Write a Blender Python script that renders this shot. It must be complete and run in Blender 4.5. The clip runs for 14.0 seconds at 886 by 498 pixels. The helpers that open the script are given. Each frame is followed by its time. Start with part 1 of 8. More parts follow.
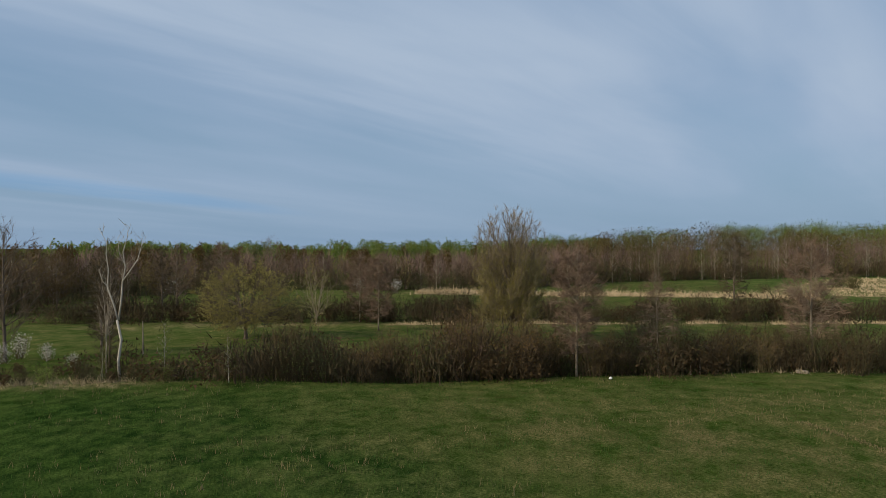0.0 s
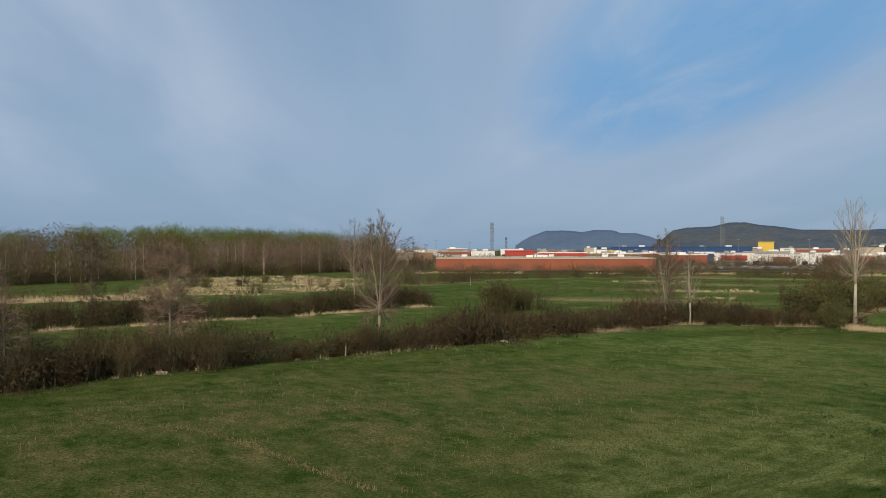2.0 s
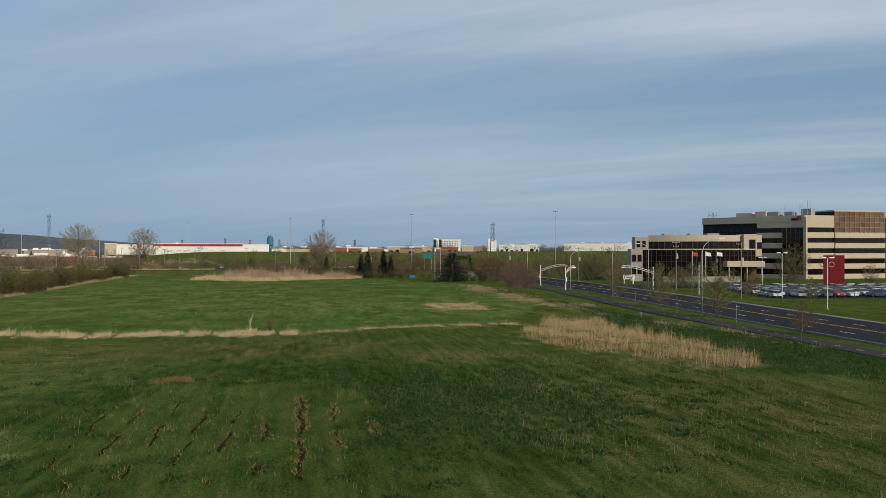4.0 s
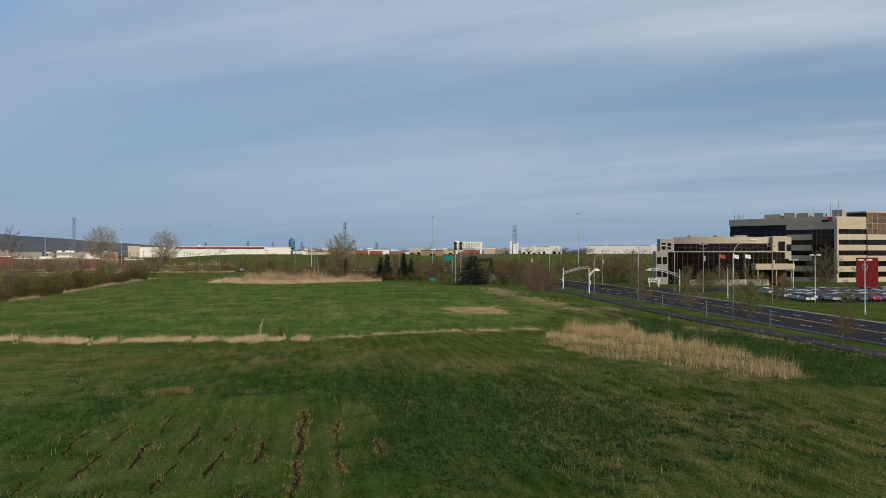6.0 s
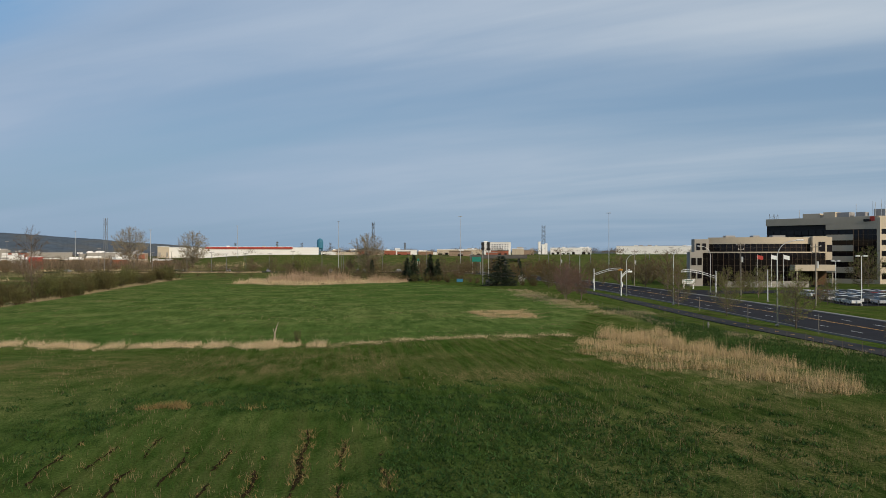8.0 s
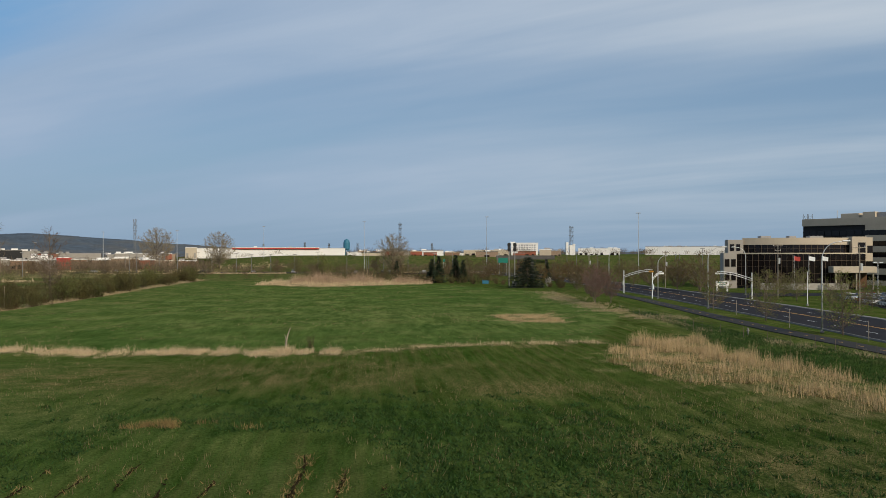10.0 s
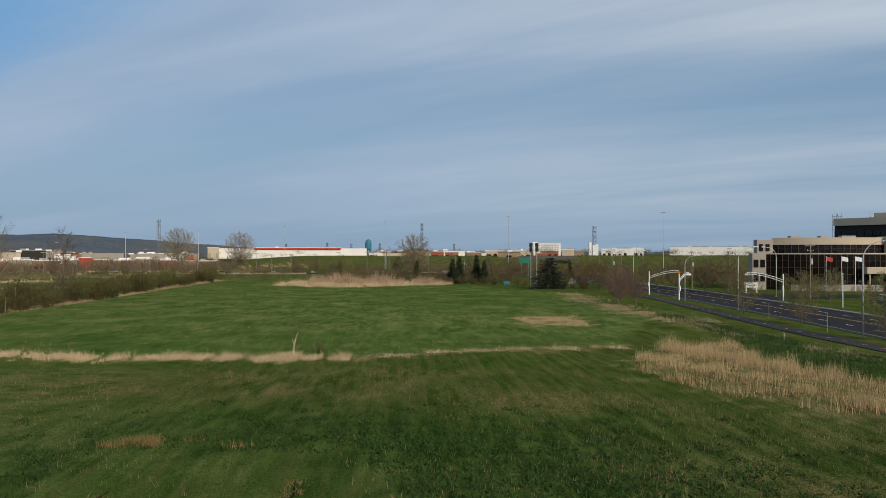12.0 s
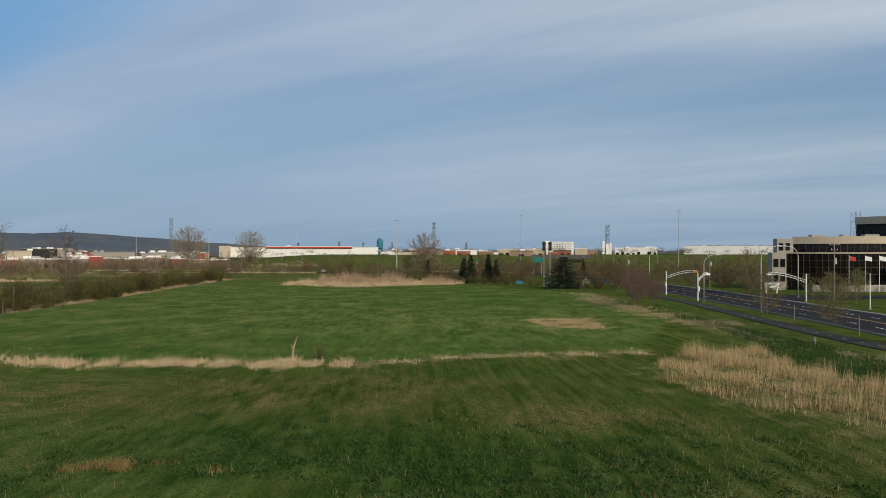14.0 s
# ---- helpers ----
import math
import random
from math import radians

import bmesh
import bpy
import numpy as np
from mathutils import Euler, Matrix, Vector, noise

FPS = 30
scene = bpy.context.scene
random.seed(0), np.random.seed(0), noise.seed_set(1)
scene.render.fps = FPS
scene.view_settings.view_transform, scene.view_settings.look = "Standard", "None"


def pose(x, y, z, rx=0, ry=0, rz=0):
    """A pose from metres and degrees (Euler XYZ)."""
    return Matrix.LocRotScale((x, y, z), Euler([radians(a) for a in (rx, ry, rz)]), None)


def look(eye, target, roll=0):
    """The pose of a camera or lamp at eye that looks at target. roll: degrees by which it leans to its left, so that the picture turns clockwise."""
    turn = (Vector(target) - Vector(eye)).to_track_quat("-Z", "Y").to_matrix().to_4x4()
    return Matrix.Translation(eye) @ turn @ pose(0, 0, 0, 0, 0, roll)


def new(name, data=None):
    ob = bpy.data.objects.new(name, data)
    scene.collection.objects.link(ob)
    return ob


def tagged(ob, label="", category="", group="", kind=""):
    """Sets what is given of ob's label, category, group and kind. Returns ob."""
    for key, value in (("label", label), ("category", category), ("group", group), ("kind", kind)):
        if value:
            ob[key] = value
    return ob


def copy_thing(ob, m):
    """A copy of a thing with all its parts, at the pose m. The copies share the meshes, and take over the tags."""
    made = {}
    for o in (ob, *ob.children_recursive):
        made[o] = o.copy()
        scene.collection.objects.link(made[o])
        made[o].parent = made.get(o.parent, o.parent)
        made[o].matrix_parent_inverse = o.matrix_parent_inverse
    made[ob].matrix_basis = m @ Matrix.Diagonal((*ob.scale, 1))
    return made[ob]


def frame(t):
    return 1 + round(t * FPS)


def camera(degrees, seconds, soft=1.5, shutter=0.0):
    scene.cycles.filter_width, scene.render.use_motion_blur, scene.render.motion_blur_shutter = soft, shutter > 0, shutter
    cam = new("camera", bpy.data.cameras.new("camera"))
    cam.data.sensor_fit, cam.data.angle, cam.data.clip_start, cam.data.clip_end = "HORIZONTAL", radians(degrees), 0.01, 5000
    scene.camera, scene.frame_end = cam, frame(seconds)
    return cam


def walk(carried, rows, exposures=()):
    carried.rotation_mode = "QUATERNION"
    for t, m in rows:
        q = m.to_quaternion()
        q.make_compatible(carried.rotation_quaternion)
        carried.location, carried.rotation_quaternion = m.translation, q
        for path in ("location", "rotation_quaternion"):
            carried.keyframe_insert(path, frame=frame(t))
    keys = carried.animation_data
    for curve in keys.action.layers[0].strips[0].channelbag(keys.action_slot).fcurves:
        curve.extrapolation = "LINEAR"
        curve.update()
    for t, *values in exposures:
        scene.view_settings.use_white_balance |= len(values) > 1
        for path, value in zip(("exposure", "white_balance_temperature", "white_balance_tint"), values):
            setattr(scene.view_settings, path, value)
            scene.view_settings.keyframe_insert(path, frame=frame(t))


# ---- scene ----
cam = camera(55.44, 14.0, soft=0.8)

PATH = [  # seconds, x, y, z, heading, tilt, lean
    (0, 2.34, -8.04, 10.12, 99.73, -0.10, -0.03),
    (0.5, 2.15, -8.05, 10.08, 99.65, -0.20, 0.06),
    (0.7, 1.92, -8.07, 10.07, 99.25, -0.18, 0.04),
    (0.8, 1.81, -8.07, 10.07, 98.37, -0.17, 0.03),
    (0.9, 1.69, -8.08, 10.06, 95.23, -0.16, 0.02),
    (1, 1.58, -8.09, 10.06, 91.38, -0.15, 0.01),
    (1.1, 1.44, -8.09, 10.06, 86.35, -0.13, -0.01),
    (1.2, 1.30, -8.10, 10.06, 81.08, -0.11, -0.02),
    (1.3, 1.16, -8.09, 10.07, 73.86, -0.07, 0.01),
    (1.4, 1.02, -8.08, 10.07, 68.77, -0.03, 0.04),
    (1.5, 0.90, -8.06, 10.07, 66.90, -0.00, 0.01),
    (1.6, 0.78, -8.02, 10.08, 66.52, 0.00, 0.01),
    (1.7, 0.66, -7.98, 10.08, 66.10, 0.01, 0.01),
    (1.8, 0.53, -7.94, 10.08, 65.53, 0.01, 0.02),
    (1.9, 0.41, -7.90, 10.09, 62.38, 0.01, 0.02),
    (2, 0.29, -7.86, 10.09, 57.97, 0.02, 0.02),
    (2.1, 0.18, -7.84, 10.09, 52.87, 0.03, -0.01),
    (2.2, 0.06, -7.81, 10.09, 45.41, 0.03, -0.05),
    (2.3, -0.05, -7.79, 10.09, 38.51, 0.04, -0.08),
    (2.4, -0.15, -7.75, 10.09, 30.79, 0.04, 0.04),
    (2.5, -0.24, -7.72, 10.09, 24.23, 0.05, 0.16),
    (2.6, -0.32, -7.66, 10.08, 19.52, 0.08, 0.15),
    (2.7, -0.40, -7.60, 10.08, 18.43, 0.11, 0.15),
    (2.8, -0.48, -7.54, 10.08, 17.99, 0.14, 0.15),
    (2.9, -0.56, -7.49, 10.07, 17.78, 0.17, 0.14),
    (3, -0.64, -7.43, 10.07, 17.63, 0.20, 0.14),
    (3.2, -0.72, -7.26, 10.06, 17.42, 0.14, 0.12),
    (3.3, -0.76, -7.17, 10.05, 16.06, 0.11, 0.11),
    (3.4, -0.80, -7.08, 10.05, 13.50, 0.08, 0.10),
    (3.5, -0.84, -7.00, 10.04, 8.90, 0.05, 0.10),
    (3.6, -0.84, -6.86, 10.04, 3.49, 0.05, 0.08),
    (3.7, -0.85, -6.72, 10.04, 0.24, 0.05, 0.06),
    (4.1, -0.73, -5.83, 10.02, -2.03, 0.08, 0.04),
    (4.8, -0.52, -4.26, 9.99, -1.68, 0.15, 0.03),
    (5.8, -0.22, -2.03, 9.95, -0.73, 0.25, -0.00),
    (6, -0.16, -1.49, 9.95, -0.50, 0.25, 0.06),
    (6.5, 0.00, -0.00, 9.95, 0.00, 0.28, 0.07),
    (7, 0.14, 1.50, 9.97, 0.51, 0.28, 0.04),
    (7.5, 0.25, 2.99, 10.00, 0.97, 0.27, 0.05),
    (8, 0.33, 4.45, 10.02, 1.44, 0.28, 0.05),
    (10.5, 0.92, 11.42, 10.15, 3.70, 0.33, 0.02),
    (11, 1.02, 12.68, 10.14, 4.08, 0.33, 0.01),
    (11.5, 1.12, 13.92, 10.13, 4.46, 0.32, 0.03),
    (12, 1.14, 15.15, 10.13, 4.81, 0.34, 0.02),
    (12.5, 1.11, 16.41, 10.12, 5.11, 0.33, 0.01),
    (13, 1.10, 17.74, 10.12, 5.38, 0.33, -0.01),
    (13.5, 1.07, 19.07, 10.15, 5.62, 0.29, -0.00),
    (14, 1.03, 20.47, 10.18, 5.64, 0.26, -0.02),
]
walk(cam, [(t, pose(x, y, z, 90 + p, 0, a) @ pose(0, 0, 0, 0, 0, -r)) for t, x, y, z, a, p, r in PATH])

# ---------------------------------------------------------------- light
SUN_AZ, SUN_EL = 142.0, 27.0      # compass degrees from +y towards +x, and height
sun_way = Vector((math.sin(radians(SUN_AZ)) * math.cos(radians(SUN_EL)), math.cos(radians(SUN_AZ)) * math.cos(radians(SUN_EL)), math.sin(radians(SUN_EL))))
sun_data = bpy.data.lights.new("sun", "SUN")
sun_data.energy, sun_data.angle, sun_data.color = 3.6, radians(1.0), (1.0, 0.86, 0.66)
sun = new("sun", sun_data)
sun.matrix_world = look(sun_way * 100, (0, 0, 0))
scene.view_settings.exposure = 0.0


def build_sky():
    w = bpy.data.worlds.new("world")
    scene.world = w
    w.use_nodes = True
    nt = w.node_tree
    nt.nodes.clear()
    N, K = nt.nodes.new, nt.links.new
    out, bg = N("ShaderNodeOutputWorld"), N("ShaderNodeBackground")
    sky = N("ShaderNodeTexSky")
    sky.sky_type, sky.sun_disc = "NISHITA", False
    sky.sun_elevation, sky.sun_rotation = radians(SUN_EL), radians(SUN_AZ)
    sky.air_density, sky.dust_density, sky.ozone_density = 1.0, 0.6, 2.0
    tc = N("ShaderNodeTexCoord")
    sep = N("ShaderNodeSeparateXYZ")
    K(tc.outputs["Generated"], sep.inputs[0])

    def M(op, a, b=None, clamp=False):
        n = N("ShaderNodeMath")
        n.operation, n.use_clamp = op, clamp
        for i, v in enumerate((a, b)):
            if v is None:
                continue
            if isinstance(v, (int, float)):
                n.inputs[i].default_value = v
            else:
                K(v, n.inputs[i])
        return n.outputs[0]
    # the cloud sheet lies flat overhead: direction divided by its height
    zz = M("ADD", M("MAXIMUM", sep.outputs[2], 0.0), 0.10)
    px, py = M("DIVIDE", sep.outputs[0], zz), M("DIVIDE", sep.outputs[1], zz)
    ux, uy = -math.sin(radians(STREAK)), math.cos(radians(STREAK))
    lon = M("ADD", M("MULTIPLY", px, ux), M("MULTIPLY", py, uy))
    lat = M("ADD", M("MULTIPLY", px, -uy), M("MULTIPLY", py, ux))

    def field(kl, kt, scale, detail, rough, warp, seed):
        c = N("ShaderNodeCombineXYZ")
        K(M("MULTIPLY", lon, kl), c.inputs[0]), K(M("MULTIPLY", lat, kt), c.inputs[1])
        c.inputs[2].default_value = seed
        n = N("ShaderNodeTexNoise")
        n.inputs["Scale"].default_value, n.inputs["Detail"].default_value, n.inputs["Roughness"].default_value, n.inputs["Distortion"].default_value = scale, detail, rough, warp
        K(c.outputs[0], n.inputs["Vector"])
        return n.outputs["Fac"]

    def rng(v, lo, hi, a=0.0, b=1.0):
        r = N("ShaderNodeMapRange")
        r.interpolation_type = "SMOOTHSTEP"
        for k, x in (("From Min", lo), ("From Max", hi), ("To Min", a), ("To Max", b)):
            r.inputs[k].default_value = x
        K(v, r.inputs["Value"])
        return r.outputs[0]

    def mixc(f, a, b):
        n = N("ShaderNodeMix")
        n.data_type = "RGBA"
        if isinstance(f, float):
            n.inputs["Factor"].default_value = f
        else:
            K(f, n.inputs["Factor"])
        for k, v in (("A", a), ("B", b)):
            if isinstance(v, tuple):
                n.inputs[k].default_value = (*v, 1)
            else:
                K(v, n.inputs[k])
        return n.outputs["Result"]
    broad, streak, wisp = field(0.16, 0.50, 1.0, 3, 0.45, 0.4, 2.3), field(0.20, 0.70, 1.0, 4, 0.46, 0.6, 5.1), field(0.7, 2.4, 1.2, 6, 0.6, 0.5, 8.7)
    veil = M("ADD", M("ADD", M("MULTIPLY", broad, 0.46), M("MULTIPLY", streak, 0.44)), M("MULTIPLY", wisp, 0.07))
    cover = rng(veil, 0.34, 0.56)
    # openings in the cloud

    def opening(g):
        ga, gb = M("DIVIDE", M("SUBTRACT", lon, g[0]), g[2]), M("DIVIDE", M("SUBTRACT", lat, g[1]), g[3])
        return rng(M("ADD", M("MULTIPLY", ga, ga), M("MULTIPLY", gb, gb)), 1.5, 0.0)
    gap = M("MULTIPLY", M("ADD", opening(GAP), M("MULTIPLY", opening(GAP_LOW), 0.35)), rng(M("ADD", M("MULTIPLY", streak, 0.6), M("MULTIPLY", wisp, 0.5)), 0.86, 0.52, 0.0, 0.96))
    low = rng(sep.outputs[2], 0.0, 0.16, 0.90, 0.72)
    base = mixc(low, sky.outputs[0], HAZE)
    white = rng(sep.outputs[0], -0.45, 0.5)
    cloud = mixc(white, CLOUD, CLOUD_SUN)
    col = mixc(M("MULTIPLY", cover, rng(sep.outputs[2], -0.02, 0.14, 0.15, 0.85)), base, cloud)
    col = mixc(M("MULTIPLY", rng(M("ADD", M("MULTIPLY", streak, 0.85), M("MULTIPLY", wisp, 0.15)), 0.46, 0.72), rng(sep.outputs[2], 0.0, 0.2, 0.1, 0.8)), col, mixc(white, BRIGHT, BRIGHT_SUN))
    col = mixc(gap, col, BLUE_SKY)
    K(col, bg.inputs["Color"])
    bg.inputs["Strength"].default_value = 0.09
    K(bg.outputs[0], out.inputs[0])


STREAK, GAP = 62.0, (2.95, -1.14, 1.7, 0.60)
HAZE, CLOUD, CLOUD_SUN, BRIGHT, BRIGHT_SUN, BLUE_SKY = (2.35, 3.72, 5.50), (3.75, 4.85, 6.55), (5.65, 6.45, 7.30), (4.95, 5.95, 7.3), (6.6, 7.15, 7.75), (1.75, 3.95, 6.9)
GAP_LOW = (3.1, 5.30, 1.7, 0.32)
build_sky()

# ---------------------------------------------------------------- materials


def mat(name, col, rough=0.8, metal=0.0, var=0.25, scale=3.0, fine=25.0, bump=0.0, spec=0.3, obj_var=0.0, hue=0.0, island=False, second=None, trans=0.0):
    """A plain material with two scales of colour change, bump and a change from thing to thing."""
    m = bpy.data.materials.new(name)
    m.use_nodes = True
    nt = m.node_tree
    N, K = nt.nodes.new, nt.links.new
    b = nt.nodes["Principled BSDF"]
    b.inputs["Roughness"].default_value, b.inputs["Metallic"].default_value = rough, metal
    b.inputs["Specular IOR Level"].default_value = spec
    tc = N("ShaderNodeNewGeometry")
    a = N("ShaderNodeTexNoise")
    a.inputs["Scale"].default_value, a.inputs["Detail"].default_value = scale, 4
    c = N("ShaderNodeTexNoise")
    c.inputs["Scale"].default_value, c.inputs["Detail"].default_value = fine, 3
    K(tc.outputs["Position"], a.inputs["Vector"]), K(tc.outputs["Position"], c.inputs["Vector"])
    add = N("ShaderNodeMath")
    add.operation = "ADD"
    K(a.outputs["Fac"], add.inputs[0]), K(c.outputs["Fac"], add.inputs[1])
    mr = N("ShaderNodeMapRange")
    mr.inputs["From Min"].default_value, mr.inputs["From Max"].default_value = 0.6, 1.4
    mr.inputs["To Min"].default_value, mr.inputs["To Max"].default_value = 1 - var, 1 + var
    K(add.outputs[0], mr.inputs["Value"])
    hs = N("ShaderNodeHueSaturation")
    hs.inputs["Color"].default_value = (*col, 1)
    if second:
        mx = N("ShaderNodeMix")
        mx.data_type = "RGBA"
        mx.inputs["A"].default_value, mx.inputs["B"].default_value = (*col, 1), (*second, 1)
        r2 = N("ShaderNodeMapRange")
        r2.inputs["From Min"].default_value, r2.inputs["From Max"].default_value = 0.42, 0.60
        K(a.outputs["Fac"], r2.inputs["Value"]), K(r2.outputs[0], mx.inputs["Factor"])
        K(mx.outputs["Result"], hs.inputs["Color"])
    val = mr.outputs[0]
    if obj_var or hue or island:
        oi = N("ShaderNodeObjectInfo")
        src = tc.outputs["Random Per Island"] if island else oi.outputs["Random"]
        if obj_var:
            r3 = N("ShaderNodeMapRange")
            r3.inputs["To Min"].default_value, r3.inputs["To Max"].default_value = 1 - obj_var, 1 + obj_var
            K(src, r3.inputs["Value"])
            mu = N("ShaderNodeMath")
            mu.operation = "MULTIPLY"
            K(val, mu.inputs[0]), K(r3.outputs[0], mu.inputs[1])
            val = mu.outputs[0]
        if hue:
            r4 = N("ShaderNodeMapRange")
            r4.inputs["To Min"].default_value, r4.inputs["To Max"].default_value = 0.5 - hue, 0.5 + hue
            mu2 = N("ShaderNodeMath")
            mu2.operation, mu2.inputs[1].default_value = "MULTIPLY", 7.31
            fr = N("ShaderNodeMath")
            fr.operation = "FRACT"
            K(src, mu2.inputs[0]), K(mu2.outputs[0], fr.inputs[0]), K(fr.outputs[0], r4.inputs["Value"])
            K(r4.outputs[0], hs.inputs["Hue"])
    K(val, hs.inputs["Value"])
    K(hs.outputs[0], b.inputs["Base Color"])
    if bump:
        bp = N("ShaderNodeBump")
        bp.inputs["Strength"].default_value, bp.inputs["Distance"].default_value = 1.0, bump
        K(add.outputs[0], bp.inputs["Height"]), K(bp.outputs[0], b.inputs["Normal"])
    if trans:
        tr, ms = N("ShaderNodeBsdfTranslucent"), N("ShaderNodeMixShader")
        ms.inputs[0].default_value = trans
        K(hs.outputs[0], tr.inputs[0])
        K(b.outputs[0], ms.inputs[1]), K(tr.outputs[0], ms.inputs[2])
        K(ms.outputs[0], nt.nodes["Material Output"].inputs[0])
    return m


def ground_material():
    m = bpy.data.materials.new("meadow")
    m.use_nodes = True
    nt = m.node_tree
    N, K = nt.nodes.new, nt.links.new
    b = nt.nodes["Principled BSDF"]
    b.inputs["Roughness"].default_value, b.inputs["Specular IOR Level"].default_value = 1.0, 0.0
    geo = N("ShaderNodeNewGeometry")

    def noise_(scale, detail=5, rough=0.55, stretch=None):
        n = N("ShaderNodeTexNoise")
        n.inputs["Scale"].default_value, n.inputs["Detail"].default_value, n.inputs["Roughness"].default_value = scale, detail, rough
        src = geo.outputs["Position"]
        if stretch:
            tn = N("ShaderNodeVectorRotate")
            tn.rotation_type, tn.inputs["Angle"].default_value = "Z_AXIS", radians(-8.0)
            K(src, tn.inputs["Vector"])
            src = tn.outputs[0]
            mp = N("ShaderNodeMapping")
            mp.inputs["Scale"].default_value = stretch
            K(src, mp.inputs[0])
            src = mp.outputs[0]
        K(src, n.inputs["Vector"])
        return n.outputs["Fac"]

    def rng(v, lo, hi, a=0.0, c=1.0):
        r = N("ShaderNodeMapRange")
        r.inputs["From Min"].default_value, r.inputs["From Max"].default_value = lo, hi
        r.inputs["To Min"].default_value, r.inputs["To Max"].default_value = a, c
        K(v, r.inputs["Value"])
        return r.outputs[0]

    def math_(op, a, c):
        n = N("ShaderNodeMath")
        n.operation = op
        for i, v in enumerate((a, c)):
            if isinstance(v, (int, float)):
                n.inputs[i].default_value = v
            else:
                K(v, n.inputs[i])
        return n.outputs[0]

    def mixc(f, a, c):
        n = N("ShaderNodeMix")
        n.data_type = "RGBA"
        K(f, n.inputs["Factor"])
        for k, v in (("A", a), ("B", c)):
            if isinstance(v, tuple):
                n.inputs[k].default_value = (*v, 1)
            else:
                K(v, n.inputs[k])
        return n.outputs["Result"]

    def attr(name):
        n = N("ShaderNodeAttribute")
        n.attribute_name = name
        return n.outputs["Fac"]
    patch, fine, drill = noise_(0.09, 6), noise_(7.0, 4, 0.7), attr("drill")

    def blend(a, c):
        return math_("ADD", math_("MULTIPLY", a, math_("SUBTRACT", 1.0, drill)), math_("MULTIPLY", c, drill))
    mid = blend(noise_(0.8, 5, 0.62, (0.8, 1.25, 1.0)), noise_(0.9, 5, 0.6, (1.25, 0.25, 1.0)))
    rows = blend(noise_(0.5, 4, 0.6), noise_(0.9, 4, 0.6, (1.5, 0.035, 1.0)))
    blot = blend(noise_(0.26, 5, 0.6), noise_(0.26, 5, 0.6, (1.0, 0.40, 1.0)))
    base = mixc(rng(patch, 0.35, 0.65), GRASS_A, GRASS_B)
    base = mixc(rng(rows, 0.43, 0.66), base, GRASS_C)
    base = mixc(attr("rank"), base, mixc(rng(math_("ADD", math_("MULTIPLY", mid, 0.45), math_("MULTIPLY", rows, 0.55)), 0.42, 0.58), RANK_A, RANK_B))
    base = mixc(attr("lush"), base, mixc(rng(patch, 0.35, 0.65), LUSH_A, LUSH_B))
    far_streak = noise_(0.45, 5, 0.62, (0.34, 0.22, 1.0))
    base = mixc(math_("MULTIPLY", math_("MULTIPLY", attr("lush"), 0.75), rng(math_("ADD", math_("MULTIPLY", far_streak, 0.65), math_("MULTIPLY", patch, 0.35)), 0.51, 0.66)), base, (0.150, 0.160, 0.056))
    base = mixc(math_("MULTIPLY", attr("pale"), rng(math_("ADD", math_("MULTIPLY", mid, 0.5), math_("MULTIPLY", blot, 0.5)), 0.40, 0.55)), base, mixc(rng(fine, 0.35, 0.65), (0.105, 0.130, 0.036), (0.150, 0.168, 0.060)))
    dryf = math_("MULTIPLY", attr("dry"), rng(math_("ADD", math_("ADD", math_("MULTIPLY", mid, 0.6), math_("MULTIPLY", fine, 0.5)), blot), 0.92, 1.22))
    base = mixc(dryf, base, mixc(rng(fine, 0.35, 0.65), DRY_A, DRY_B))
    straw = math_("MULTIPLY", attr("straw"), rng(mid, 0.25, 0.5))
    base = mixc(straw, base, mixc(rng(fine, 0.35, 0.65), STRAW_A, STRAW_B))
    # soil brown, which also paints shade on the ground beneath hedges and wood
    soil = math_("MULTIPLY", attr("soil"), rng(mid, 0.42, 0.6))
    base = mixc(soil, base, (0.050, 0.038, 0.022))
    hs = N("ShaderNodeHueSaturation")
    K(base, hs.inputs["Color"])
    K(math_("MULTIPLY", rng(fine, 0.3, 0.7, 0.60, 1.40), rng(math_("ADD", math_("MULTIPLY", mid, 0.5), math_("MULTIPLY", blot, 0.5)), 0.36, 0.64, 0.68, 1.32)), hs.inputs["Value"])
    K(hs.outputs[0], b.inputs["Base Color"])
    bp = N("ShaderNodeBump")
    bp.inputs["Strength"].default_value, bp.inputs["Distance"].default_value = 1.0, 0.13
    K(math_("SUBTRACT", 1.0, math_("MULTIPLY", attr("lush"), 0.65)), bp.inputs["Strength"])
    K(math_("ADD", math_("ADD", math_("MULTIPLY", mid, 0.8), math_("MULTIPLY", fine, 0.5)), rows), bp.inputs["Height"])
    K(bp.outputs[0], b.inputs["Normal"])
    return m


GRASS_A, GRASS_B, GRASS_C = (0.035, 0.068, 0.011), (0.054, 0.082, 0.016), (0.088, 0.094, 0.028)
RANK_A, RANK_B = (0.017, 0.041, 0.008), (0.038, 0.072, 0.014)
LUSH_A, LUSH_B = (0.050, 0.096, 0.021), (0.080, 0.122, 0.030)
DRY_A, DRY_B = (0.080, 0.070, 0.024), (0.125, 0.108, 0.045)
STRAW_A, STRAW_B = (0.20, 0.145, 0.070), (0.36, 0.275, 0.15)

